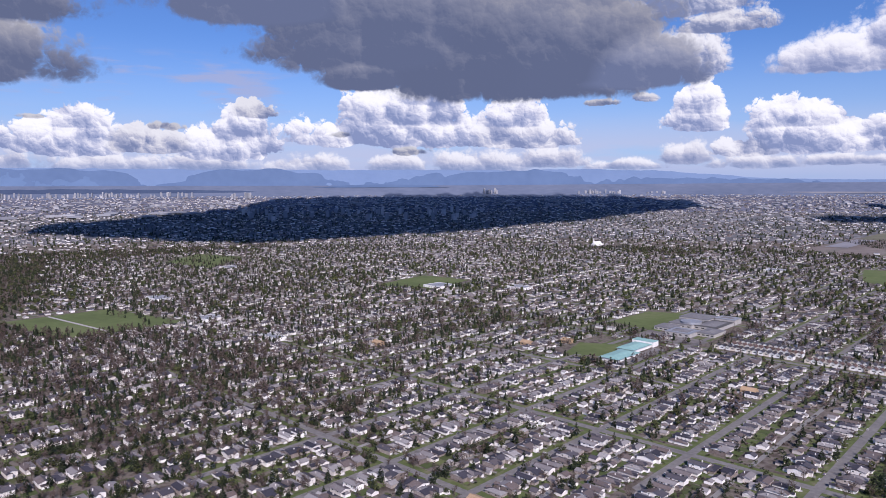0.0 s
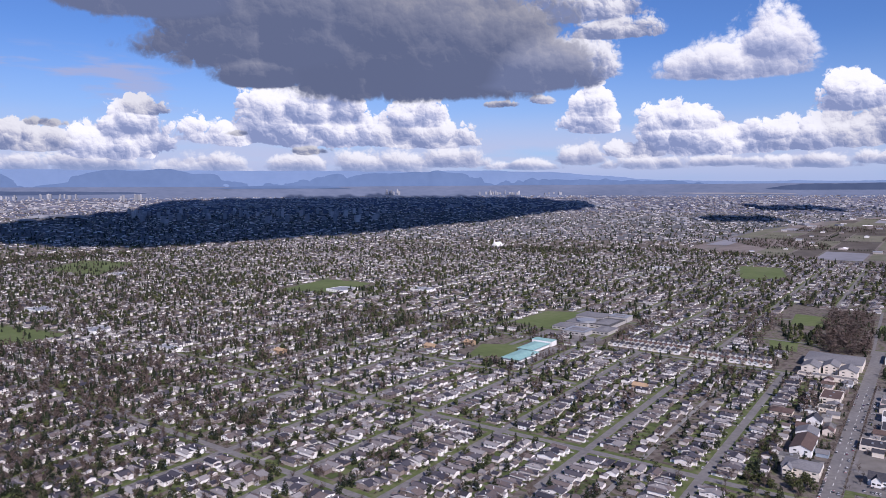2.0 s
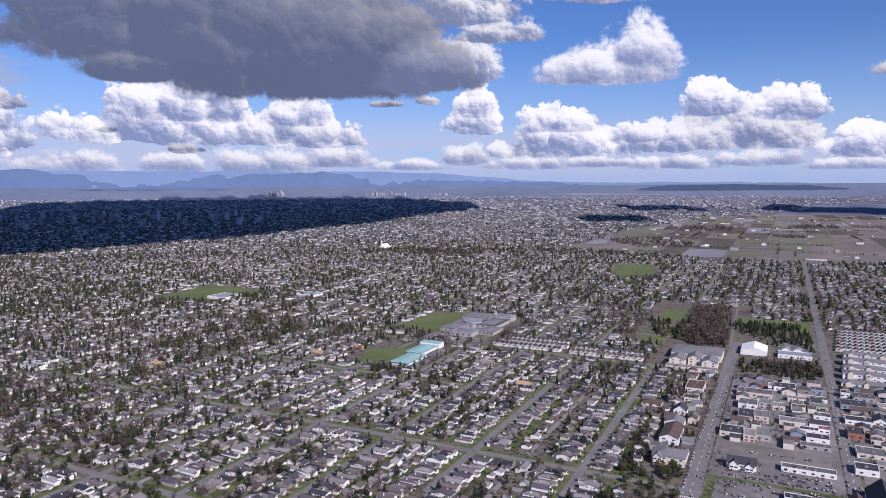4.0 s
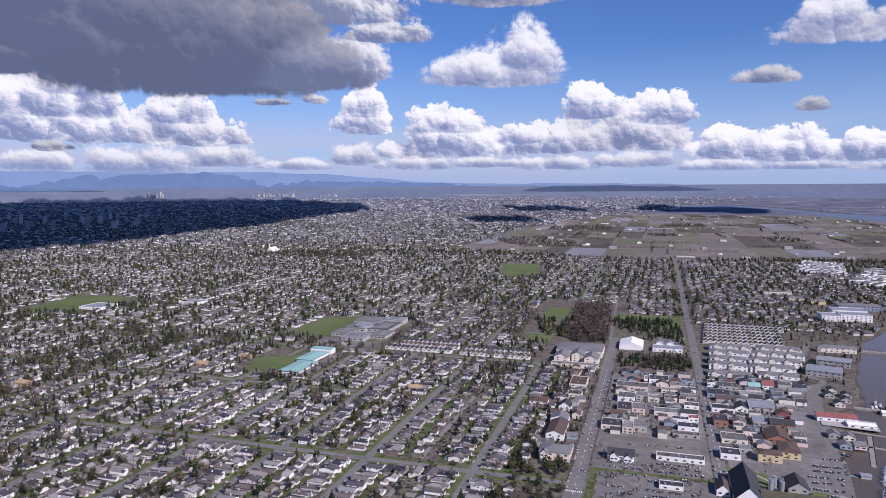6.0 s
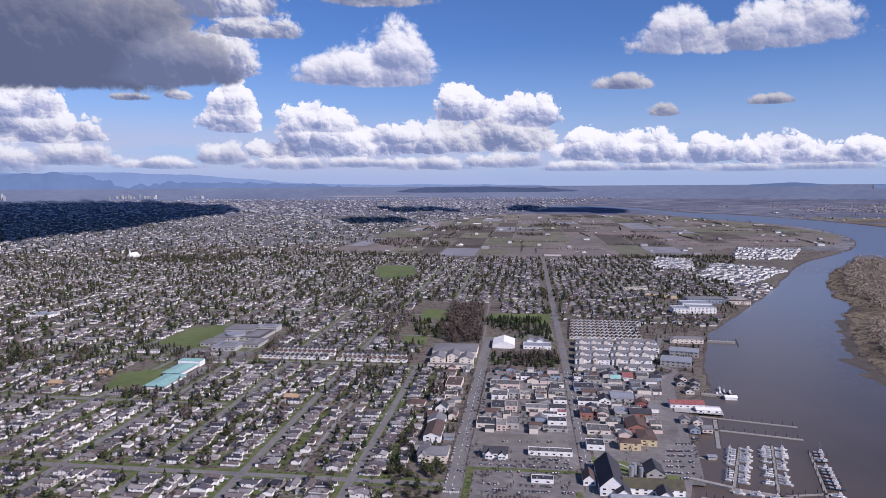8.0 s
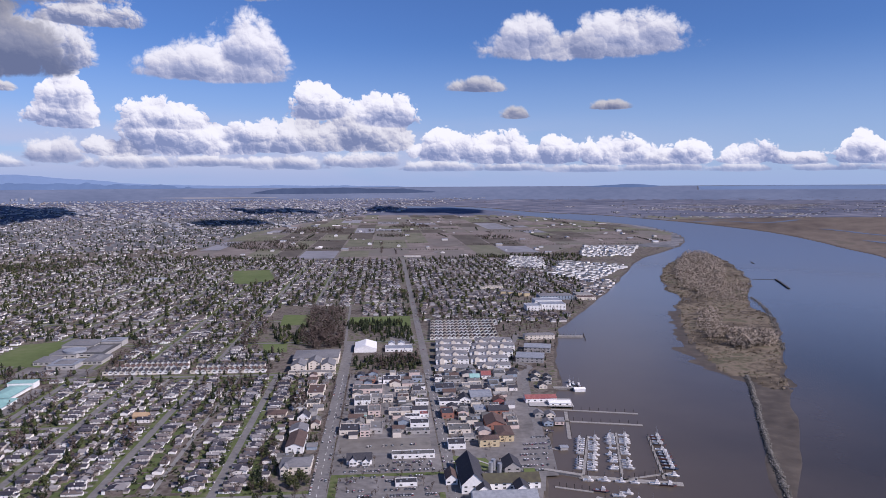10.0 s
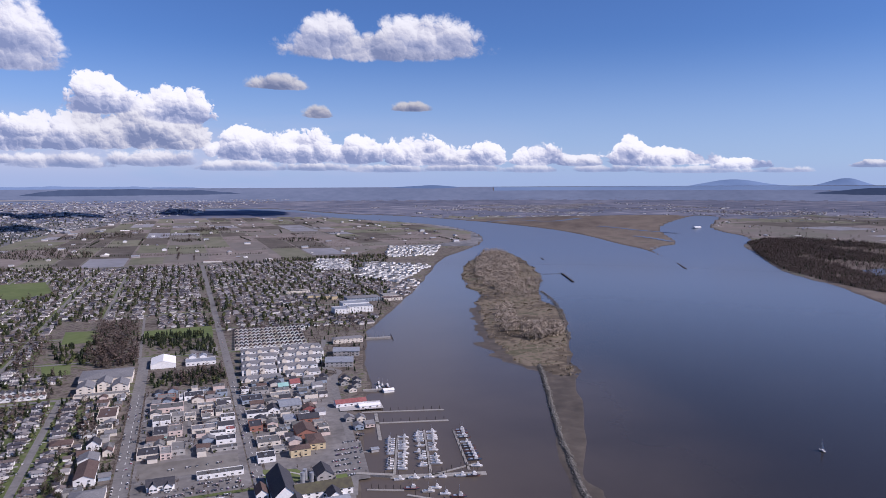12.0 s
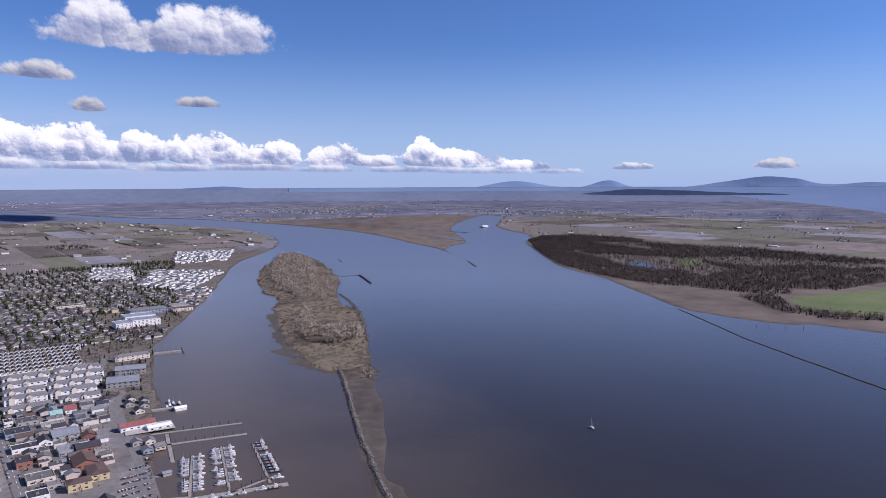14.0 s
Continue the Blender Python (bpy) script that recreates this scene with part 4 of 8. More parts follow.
for x in (-92, -62, -20, 20, 105, 150, 195, 240, 285, 330, 380, 430, 480, 540, 600, 660):
    sites += lots([x], 1420, 2860, 14.5, rng, 11)
sites = np.array(sites)
keep = clear(sites[:, 0], sites[:, 1], 8.5)
sites = sites[keep]


def thin(pts, gap):
    """Leaves out sites that would overlap."""
    grid, out = {}, []
    for i, (x, y) in enumerate(pts[:, :2]):
        c = (int(x // gap), int(y // gap))
        if all((x - pts[j, 0]) ** 2 + (y - pts[j, 1]) ** 2 > gap * gap for a in (-1, 0, 1) for b in (-1, 0, 1) for j in grid.get((c[0] + a, c[1] + b), ())):
            grid.setdefault(c, []).append(i)
            out.append(i)
    return pts[out]


sites = thin(sites, 11.0)
dist = np.hypot(sites[:, 0], sites[:, 1])
order = np.argsort(dist)
in_view = np.abs(np.degrees(np.arctan2(sites[order, 0], sites[order, 1]))) < 78
order = order[in_view & (dist[order] > 380)]
DRIVEWAY = Kit().poly([(-14, -5.0, 0.2), (-9, -5.0, 0.2), (-9, -1.0, 0.2), (-14, -1.0, 0.2)], 0).poly([(-14, -0.6, 0.2), (-8, -0.6, 0.2), (-8, 6.4, 0.2), (-14, 6.4, 0.2)], 1).poly([(8, -6, 0.15), (19, -6, 0.15), (19, 6, 0.15), (8, 6, 0.15)], 1)
near, rest = sites[order[:300]], sites[order[300:]]

models = []
for k in range(KINDS):
    wall, roof, porch_roof, rear, panes, garage, chim = house_parts(k)
    h = empty("house", LABELS[k], "house", "suburban houses")
    part("wall", wall, HOUSE_MATS, h)
    part("roof", roof, HOUSE_MATS, h, "shingle roof")
    part("wing_roof", porch_roof, HOUSE_MATS, h)
    if rear.v:
        part("rear_roof", rear, HOUSE_MATS, h)
    for px, py, pz, side in house_panes(k):
        pane_at(h, px, py, pz, side)
    part("garage_door", garage, HOUSE_MATS, h, "pale garage door")
    part("chimney", chim, HOUSE_MATS, h)
    models.append(h)
used = set()
for x, y, a in near:
    k = rng.randrange(KINDS)
    m = Matrix.LocRotScale((x, y, 0), Euler((0, 0, a)), (0.95 + 0.1 * rng.random(), 0.92, 0.95))
    if k in used:
        repeat(models[k], m)
    else:
        models[k].matrix_basis = m
        used.add(k)
n = len(rest)
mid = np.hypot(rest[:, 0], rest[:, 1]) < 1500
ra = np.random.RandomState(5)
for name, sel, kits in (("houses", mid, HOUSE_KITS), ("far_houses", ~mid, PLAIN_KITS)):
    q = rest[sel]
    if name == "far_houses":
        q = q[ra.uniform(0, 1, len(q)) < 0.88]
        q = q + np.stack([ra.normal(0, 3.0, len(q)), ra.normal(0, 3.0, len(q)), ra.choice([0, 0, 1.571], len(q))], 1)
    scatter(name, kits, ra.randint(0, len(kits), len(q)), q[:, 0], q[:, 1], 0, q[:, 2], ra.uniform(0.78, 0.98, len(q)), HOUSE_MATS,
            "rows of suburban houses with grey and brown roofs", "houses")
cl = sites[np.hypot(sites[:, 0], sites[:, 1]) < 1500]
scatter("driveways", [DRIVEWAY], 0, cl[:, 0], cl[:, 1], 0, cl[:, 2], 1.0, [M_DRIVE, M_LAWN], "pale concrete driveways and front lawns", "driveways")
yards = np.array(yards)
yards = thin(yards[clear(yards[:, 0], yards[:, 1], 26)], 11)
SHED = Kit().box(-4.4, 4.4, -3.8, 3.8, 0, 2.9, 0).gable(-4.4, 4.4, -3.8, 3.8, 2.9, 4.7, 1, 0, 0.4)
scatter("sheds", [SHED], 0, yards[:, 0], yards[:, 1], 0, yards[:, 2], ra.uniform(0.8, 1.15, len(yards)), HOUSE_MATS, "small garages and sheds in the back yards", "sheds")
# suburbs out to the horizon
fd = 2750 * np.exp(ra.uniform(0, 1.9, 15000))
fa = np.radians(ra.uniform(-79, 18, 15000))
fx, fy = fd * np.sin(fa), fd * np.cos(fa)
fx, fy = np.round(fx / 26) * 26 + ra.uniform(-4, 4, fx.size), np.round(fy / 17) * 17 + ra.uniform(-3, 3, fx.size)
lim = np.interp(np.hypot(fx, fy), [2700, 4000, 7000, 12000, 40000], [-6, -13, -2, 5, 20])
ok = clear(fx, fy, roads=False) & (np.degrees(np.arctan2(fx, fy)) < lim)
fx, fy = fx[ok], fy[ok]
FARK = [Kit().box(-7, 7, -5, 5, 0, 3.8, 0).hip(-7, 7, -5, 5, 3.8, 7, 1, 1.0), Kit().box(-7, 7, -5, 5, 0, 3.8, 0).gable(-7, 7, -5, 5, 3.8, 7, 1, 0, 1.0)]
scatter("distant_houses", FARK, ra.randint(0, 2, fx.size), fx, fy, 0, ra.choice([0, 1.571], fx.size), ra.uniform(0.9, 1.3, fx.size) * np.interp(np.hypot(fx, fy), [2700, 15000], [1, 1.7]), HOUSE_MATS, "distant suburban houses", "houses")


# ---------- trees ----------
def clump(kit, c, r, rnd, m, n=3):
    """A small tuft of leaf-like triangles."""
    for _ in range(n):
        a, b = rnd.uniform(0, 6.283), rnd.uniform(-0.9, 0.9)
        d = Vector((math.cos(a), math.sin(a), b)).normalized()
        s = Vector((-d.y, d.x, rnd.uniform(-0.6, 0.6))).normalized()
        p = Vector(c) + d * r * 0.25
        kit.poly([p + s * r * 0.6, p - s * r * 0.6 + d * r * 0.1, p + d * r * 0.9 + Vector((0, 0, rnd.uniform(-0.3, 0.7) * r))], m)


def trunk_kit(h, r, m=1, lean=0.0):
    k = Kit()
    for a in range(5):
        t0, t1 = a * 1.2566, (a + 1) * 1.2566
        k.poly([(r * math.cos(t0), r * math.sin(t0), 0), (r * math.cos(t1), r * math.sin(t1), 0), (lean, 0, h)], m)
    return k


def conifer(seed, h=14.0):
    rnd, k = random.Random(seed), Kit()
    n = 60
    for i in range(n):
        f = (i + rnd.random()) / n
        z = h * (0.1 + 0.9 * f)
        r = h * 0.31 * (1 - f) ** 0.75 * rnd.uniform(0.55, 1.1) + 0.15
        a = rnd.uniform(0, 6.283)
        clump(k, (r * math.cos(a) * 0.7, r * math.sin(a) * 0.7, z), 0.55 + 1.5 * (1 - f), rnd, 0, 3)
    return k, trunk_kit(h * 0.8, h * 0.018)


def leafy(seed, h=8.0, wide=0.42):
    rnd, k = random.Random(seed), Kit()
    for i in range(64):
        d = Vector((rnd.gauss(0, 1), rnd.gauss(0, 1), rnd.gauss(0, 1))).normalized() * rnd.uniform(0.55, 1.0)
        lump = 1 + 0.25 * math.sin(3 * d.x + seed) * math.cos(2.5 * d.y + 2 * seed)
        clump(k, (d.x * h * wide * lump, d.y * h * wide * lump, h * 0.56 + d.z * h * 0.42), h * 0.14, rnd, 0, 3)
    return k, trunk_kit(h * 0.6, h * 0.03)


def bare(seed, h=11.0, wide=0.3):
    """Limbs that fork into a haze of twigs."""
    rnd, k, t = random.Random(seed), Kit(), trunk_kit(h * 0.75, h * 0.022)

    def blade(a, b, w, m, kit):
        s = (b - a).cross(Vector((rnd.uniform(-1, 1), rnd.uniform(-1, 1), 0.3))).normalized() * w
        kit.poly([a - s, a + s, b], m)
    for _ in range(9):
        z = h * rnd.uniform(0.15, 0.55)
        a = rnd.uniform(0, 6.283)
        p = Vector((0, 0, z))
        q = p + Vector((math.cos(a) * h * wide * rnd.uniform(0.5, 1), math.sin(a) * h * wide * rnd.uniform(0.5, 1), h * rnd.uniform(0.2, 0.45)))
        blade(p, q, 0.10, 1, t)
        for _ in range(9):
            o = p.lerp(q, rnd.uniform(0.3, 1))
            e = o + Vector((rnd.uniform(-1, 1), rnd.uniform(-1, 1), rnd.uniform(0.1, 1.4))) * h * 0.15
            blade(o, e, 0.13, 0, k)
            blade(o.lerp(e, 0.5), e + Vector((rnd.uniform(-1, 1), rnd.uniform(-1, 1), rnd.uniform(-0.2, 1))) * h * 0.08, 0.12, 0, k)
    return k, t


FIRS = [conifer(s, 13) for s in (1, 2, 3)]
LEAFY = [leafy(s) for s in (4, 5, 6)]
BARES = [bare(s) for s in (7, 8, 9)]


def light_tree(seed, h, wide, cone, n=18, heart=True):
    """The same tree for the distance, with fewer and larger tufts."""
    rnd, k = random.Random(seed), Kit()
    for i in range(n):
        f = (i + rnd.random()) / n
        r = h * wide * ((1 - f) ** 0.85 if cone else math.sin(math.pi * min(0.98, 0.15 + 0.85 * f)) ** 0.6) * rnd.uniform(0.4, 1.0)
        a = rnd.uniform(0, 6.283)
        clump(k, (r * math.cos(a), r * math.sin(a), h * (0.08 + 0.85 * f)), h * 0.155, rnd, 0, 2)
    if heart:       # dense foliage inside, of uneven rings
        rings = ((0.06, 0.75), (0.45, 0.5), (0.78, 0.22)) if cone else ((0.2, 0.45), (0.5, 0.85), (0.8, 0.55))
        ring = [[(h * wide * w * rnd.uniform(0.65, 1.1) * math.cos(i * 1.2566 + n), h * wide * w * rnd.uniform(0.65, 1.1) * math.sin(i * 1.2566 + n), h * (z + rnd.uniform(-0.05, 0.05))) for i in range(5)] for n, (z, w) in enumerate(rings)]
        for low, top in zip(ring, ring[1:]):
            for i in range(5):
                k.poly([low[i], low[(i + 1) % 5], top[(i + 1) % 5], top[i]], 0)
        for i in range(5):
            k.poly([ring[-1][i], ring[-1][(i + 1) % 5], (0, 0, h * (1.0 if cone else 0.95))], 0)
    return k, trunk_kit(h * 0.6, h * 0.025)


FAR_SETS = {"fir": [light_tree(s, 11, 0.33, True, 5) for s in (1, 2, 3)], "leafy": [light_tree(s, 8, 0.46, False, 4) for s in (4, 5, 6)], "bare": [light_tree(s, 11, 0.34, False, 10, False) for s in (7, 8, 9)]}
for kits in FAR_SETS.values():
    for crown, stem in kits:
        crown.v = [(x * 1.15, y * 1.15, z) for x, y, z in crown.v]
LIGHT_SETS = {"fir": [light_tree(s, 11.5, 0.32, True, 14) for s in (1, 2, 3)], "leafy": [light_tree(s, 8, 0.44, False, 12) for s in (4, 5, 6)], "bare": [light_tree(s, 11, 0.3, False, 20, False) for s in (7, 8, 9)]}
TREE_SETS = {"fir": (FIRS, M_FIR), "leafy": (LEAFY, M_LEAF), "bare": (BARES, M_BARE)}
TREE_LABELS = {"fir": "dark green conifer among the houses", "leafy": "round yellow-green spring tree in a garden", "bare": "bare brown deciduous tree with fine twigs"}


def near_trees(kind, pts, sizes, seed):
    kits, m = TREE_SETS[kind]
    rnd, made = random.Random(seed), {}
    for (x, y), s in zip(pts, sizes):
        k = rnd.randrange(len(kits))
        mx = turned(x, y, -0.1, rnd.uniform(0, 360), s)
        if k in made:
            repeat(made[k], mx)
        else:
            t = empty("tree", TREE_LABELS[kind], "tree", kind + " trees")
            part("crown", kits[k][0], [m, M_BARK], t)
            part("trunk", kits[k][1], [m, M_BARK], t)
            t.matrix_basis = mx
            made[k] = t


def wood(name, kind, x, y, size, seed, label, tall=None):
    m = TREE_SETS[kind][1]
    r = np.random.RandomState(seed)
    x, y = np.asarray(x), np.asarray(y)
    m = M_WILLOW if "island" in name else m
    away = np.hypot(x, y)
    for sel, kits in ((away < 850, TREE_SETS[kind][0]), ((away >= 850) & (away < 1500), LIGHT_SETS[kind]), (away >= 1500, FAR_SETS[kind])):
        n = int(sel.sum())
        if n:
            scatter(name, [merge(k) for k in kits], r.randint(0, len(kits), n), x[sel], y[sel], -0.1, r.uniform(0, 6.28, n), np.asarray(size)[sel], [m, M_BARK], label, "trees", None if tall is None else tall[sel])


tr = np.random.RandomState(21)
N = 56000
td = 380 + (3100 - 380) * tr.uniform(0, 1, N) ** 0.72
ta = np.radians(tr.uniform(-79, 16, N))
tx, ty = td * np.sin(ta), td * np.cos(ta)
dens = np.array([noise.noise(Vector((a * 0.006, b * 0.006, 2.0))) for a, b in zip(tx, ty)])
ok = clear(tx, ty, 1.5) & (tr.uniform(-0.75, 0.35, N) < dens + np.where(np.degrees(np.arctan2(tx, ty)) < -48, 0.34, np.where(tx < -640, 0.10, np.where(ty < 1110, -0.26, 0.06))))
tx, ty = tx[ok], ty[ok]
hx, hy = sites[:, 0], sites[:, 1]
cells = {}
for a, b in zip(hx, hy):
    cells.setdefault((int(a // 10), int(b // 10)), []).append((a, b))
free = np.array([all((a - p) ** 2 + (b - q) ** 2 > 64 for i in (-1, 0, 1) for j in (-1, 0, 1) for p, q in cells.get((int(a // 10) + i, int(b // 10) + j), ())) for a, b in zip(tx, ty)])
tx, ty = tx[free], ty[free]
tk = tr.uniform(0, 1, tx.size)
tdist = np.hypot(tx, ty)
for kind, lo, hi, s0, s1 in (("fir", 0, 0.30, 0.5, 1.15), ("bare", 0.30, 0.68, 0.6, 1.35), ("leafy", 0.68, 1.0, 0.6, 1.3)):
    sel = np.where((tk >= lo) & (tk < hi))[0]
    sel = sel[np.argsort(tdist[sel])]
    first, more = sel[:70], sel[70:]
    near_trees(kind, np.stack([tx[first], ty[first]], 1), tr.uniform(s0, s1, len(first)), 3)
    wood(kind + "_trees", kind, tx[more], ty[more], tr.uniform(s0, s1, len(more)) * np.interp(tdist[more], [900, 1700], [1.0, 1.3]), 4, {"fir": "scattered dark conifers between the houses", "bare": "scattered bare brown trees", "leafy": "scattered spring-green garden trees"}[kind])

# trees of the far suburbs
ur = np.random.RandomState(37)
ud, ua = 2850 * np.exp(ur.uniform(0, 1.25, 15000)), np.radians(ur.uniform(-79, 14, 15000))
ux, uy = ud * np.sin(ua), ud * np.cos(ua)
oku = clear(ux, uy, roads=False) & (np.degrees(ua) < np.interp(ud, [2700, 4000, 7000, 12000], [-6, -13, -2, 5]))
ux, uy = ux[oku], uy[oku]
for kind, pick in (("fir", slice(0, None, 3)), ("bare", slice(1, None, 3)), ("leafy", slice(2, None, 3))):
    wood(kind + "_trees", kind, ux[pick], uy[pick], ur.uniform(0.9, 1.7, ux[pick].size), 38, "trees between the houses of the far suburbs")
# garden shrubs and hedges
SHRUB = Kit()
sr = random.Random(12)
for _ in range(9):
    clump(SHRUB, (sr.uniform(-1.2, 1.2), sr.uniform(-1.2, 1.2), sr.uniform(0.3, 1.2)), 1.1, sr, 0, 2)
bx0, by0 = tr.uniform(-1000, -110, 9000), tr.uniform(300, 1110, 9000)
okb0 = clear(bx0, by0, 2.5)
bx0, by0 = bx0[okb0], by0[okb0]
for nm, m, sl in (("green_shrubs", M_FIR, slice(0, None, 3)), ("pale_shrubs", M_LEAF, slice(1, None, 3)), ("brown_shrubs", M_BARE, slice(2, None, 3))):
    scatter(nm, [SHRUB], 0, bx0[sl], by0[sl], 0, tr.uniform(0, 6, bx0[sl].size), tr.uniform(0.6, 1.5, bx0[sl].size), [m], "shrubs and hedges in the gardens", "shrubs")


# ---------- the cloud overhead that shades the middle distance ----------
def shade_cloud(outline, altitude, label):
    """A lumpy cloud whose shadow falls on the outline, given in plan."""
    p = smooth_line(outline, 6, 90, 8.1, True)
    X, Y, Z, s = lay(p[:, 0], p[:, 1], 0)
    k = (altitude - Z) / sun_dir.z
    edge = np.stack([X + sun_dir.x * k, Y + sun_dir.y * k], 1)
    lo, hi = edge.min(0), edge.max(0)
    step = 45.0
    nx, ny = (np.ceil((hi - lo) / step).astype(int) + 1)
    gx, gy = np.meshgrid(lo[0] + np.arange(nx) * step, lo[1] + np.arange(ny) * step, indexing="ij")
    keep = inside(edge, gx, gy) | (edge_distance(edge, gx, gy) < step * 0.4)
    bm = bmesh.new()
    rows = {}
    for i in range(nx):
        for j in range(ny):
            if keep[i, j]:
                rows[i, j] = bm.verts.new((gx[i, j], gy[i, j], altitude + 25 * noise.noise(Vector((gx[i, j], gy[i, j], 0)) * 0.004)))
    for i, j in list(rows):
        q = [rows.get(c) for c in ((i, j), (i + 1, j), (i + 1, j + 1), (i, j + 1))]
        if all(q):
            bm.faces.new(q)
    top = bmesh.ops.extrude_face_region(bm, geom=bm.faces[:])
    for v in (g for g in top["geom"] if isinstance(g, bmesh.types.BMVert)):
        v.co.z += 60 + 160 * abs(noise.noise(v.co * 0.006))
    bmesh.ops.recalc_face_normals(bm, faces=bm.faces[:])
    me = bpy.data.meshes.new("cloud")
    bm.to_mesh(me)
    bm.free()
    me.materials.append(M_CLOUD)
    return tagged(new("cloud", me), label, "cloud")


M_CLOUD = mat("cloud_vapour", [(0.2, (0.72, 0.72, 0.74)), (0.8, (0.85, 0.85, 0.86))], 0.01, 6, 1.0)
shade_cloud([(-4400, 1200), (-3713, 1400), (-2869, 1663), (-2779, 2177), (-2689, 2914), (-2808, 4239), (-3081, 6061), (-3400, 8000), (-4945, 10279), (-8271, 12467), (-10795, 9933), (-9180, 6089), (-6154, 3444), (-5132, 1989)], 2300, "broad dark cloud that shades the suburbs")
shade_cloud([(-1500, 8000), (-800, 8100), (-800, 8700), (-1600, 8700)], 2300, "small passing cloud over the plain")
shade_cloud([(-1400, 5500), (-1000, 5550), (-1000, 5850), (-1400, 5800)], 2300, "small passing cloud over the plain")
shade_cloud([(-60, 8200), (1000, 7700), (1150, 8600), (0, 9400)], 2300, "small passing cloud over the river bend")


# ---------- mountains, hills and islands on the horizon ----------
def ridge(name, skyline, r, seed, material, label, rough=0.05, base=-14.0):
    """A range of hills along the horizon: bearings and heights over the rim, in degrees and metres."""
    a0, a1 = skyline[0][0], skyline[-1][0]
    n, k = max(12, int((a1 - a0) / 0.1)), 6
    az = np.linspace(a0, a1, n)
    line = np.interp(az, [p[0] for p in skyline], [p[1] for p in skyline])
    wide = max(3, int(1.1 / 0.1))
    line = np.convolve(np.pad(line, wide, mode="edge"), np.hanning(2 * wide + 1) / wide, mode="valid")
    high = line.max() - base
    crest = np.maximum(line - base + high * rough * np.array([noise.fractal(Vector((a * 0.55, seed, 0)), 1.0, 2.0, 6) for a in az]), 0.5)
    verts, faces = [], []
    for j in range(k + 1):
        f = j / k
        for i in range(n):
            wob = noise.fractal(Vector((az[i] * 0.8, f * 2.2, seed + 5)), 1.0, 2.0, 4)
            rr = r - 55 * (1 - f) + 10 * wob * (1 - f)
            a = math.radians(az[i])
            z = float(rim_height(a)) + base + crest[i] * (f ** 1.15) + 4 * wob * f * (1 - f)
            verts.append((rr * math.sin(a), rr * math.cos(a), z))
    for j in range(k):
        for i in range(n - 1):
            q = j * n + i
            faces.append((q, q + 1, q + n + 1, q + n))
    ob = mesh_object(name, verts, faces, [material], smooth=True)
    return tagged(ob, label, "mountains", kind="structure")


# haze over each range is painted: paler blue and glow for further ones
M_MOUNT = haze_mat("blue_mountain", (0.070, 0.108, 0.188), (0.088, 0.132, 0.222))
M_SHOULDER = haze_mat("blue_mountain_shoulder", (0.062, 0.094, 0.168), (0.078, 0.116, 0.198))
M_HILL = haze_mat("blue_hill", (0.030, 0.042, 0.078), (0.045, 0.062, 0.105))
M_PALE = haze_mat("pale_far_mountain", (0.095, 0.138, 0.23), (0.112, 0.158, 0.255))
M_ISLE = haze_mat("pale_far_island", (0.115, 0.165, 0.275), (0.135, 0.19, 0.305))
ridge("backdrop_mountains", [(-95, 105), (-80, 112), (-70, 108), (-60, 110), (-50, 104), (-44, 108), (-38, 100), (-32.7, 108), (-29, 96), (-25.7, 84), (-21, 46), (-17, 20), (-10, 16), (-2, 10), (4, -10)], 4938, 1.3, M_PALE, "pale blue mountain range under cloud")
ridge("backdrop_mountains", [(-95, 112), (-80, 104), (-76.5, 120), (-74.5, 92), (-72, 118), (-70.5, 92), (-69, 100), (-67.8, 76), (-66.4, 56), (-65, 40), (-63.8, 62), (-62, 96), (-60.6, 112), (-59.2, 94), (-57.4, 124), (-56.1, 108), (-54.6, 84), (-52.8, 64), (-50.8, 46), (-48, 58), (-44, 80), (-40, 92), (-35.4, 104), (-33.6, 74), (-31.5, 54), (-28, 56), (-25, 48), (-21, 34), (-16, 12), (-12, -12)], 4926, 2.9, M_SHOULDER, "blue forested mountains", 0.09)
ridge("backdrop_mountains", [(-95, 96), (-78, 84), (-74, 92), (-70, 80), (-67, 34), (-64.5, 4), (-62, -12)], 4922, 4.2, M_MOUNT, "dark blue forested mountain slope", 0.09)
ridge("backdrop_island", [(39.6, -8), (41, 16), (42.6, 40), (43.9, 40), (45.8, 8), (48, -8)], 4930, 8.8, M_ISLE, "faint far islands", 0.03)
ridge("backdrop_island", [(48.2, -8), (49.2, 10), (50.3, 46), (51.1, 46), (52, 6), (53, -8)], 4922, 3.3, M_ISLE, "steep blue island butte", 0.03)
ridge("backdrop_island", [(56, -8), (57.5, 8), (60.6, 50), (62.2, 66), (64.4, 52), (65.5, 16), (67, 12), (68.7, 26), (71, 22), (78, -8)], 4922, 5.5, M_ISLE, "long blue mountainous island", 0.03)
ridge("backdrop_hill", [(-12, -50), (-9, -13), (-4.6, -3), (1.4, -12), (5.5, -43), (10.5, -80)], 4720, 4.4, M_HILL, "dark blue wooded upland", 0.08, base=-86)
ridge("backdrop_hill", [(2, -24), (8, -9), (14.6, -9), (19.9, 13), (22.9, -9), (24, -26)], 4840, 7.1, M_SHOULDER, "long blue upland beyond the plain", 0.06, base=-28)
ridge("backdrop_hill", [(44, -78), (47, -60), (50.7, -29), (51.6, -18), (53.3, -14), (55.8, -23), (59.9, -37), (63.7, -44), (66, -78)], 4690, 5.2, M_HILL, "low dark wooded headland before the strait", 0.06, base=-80)
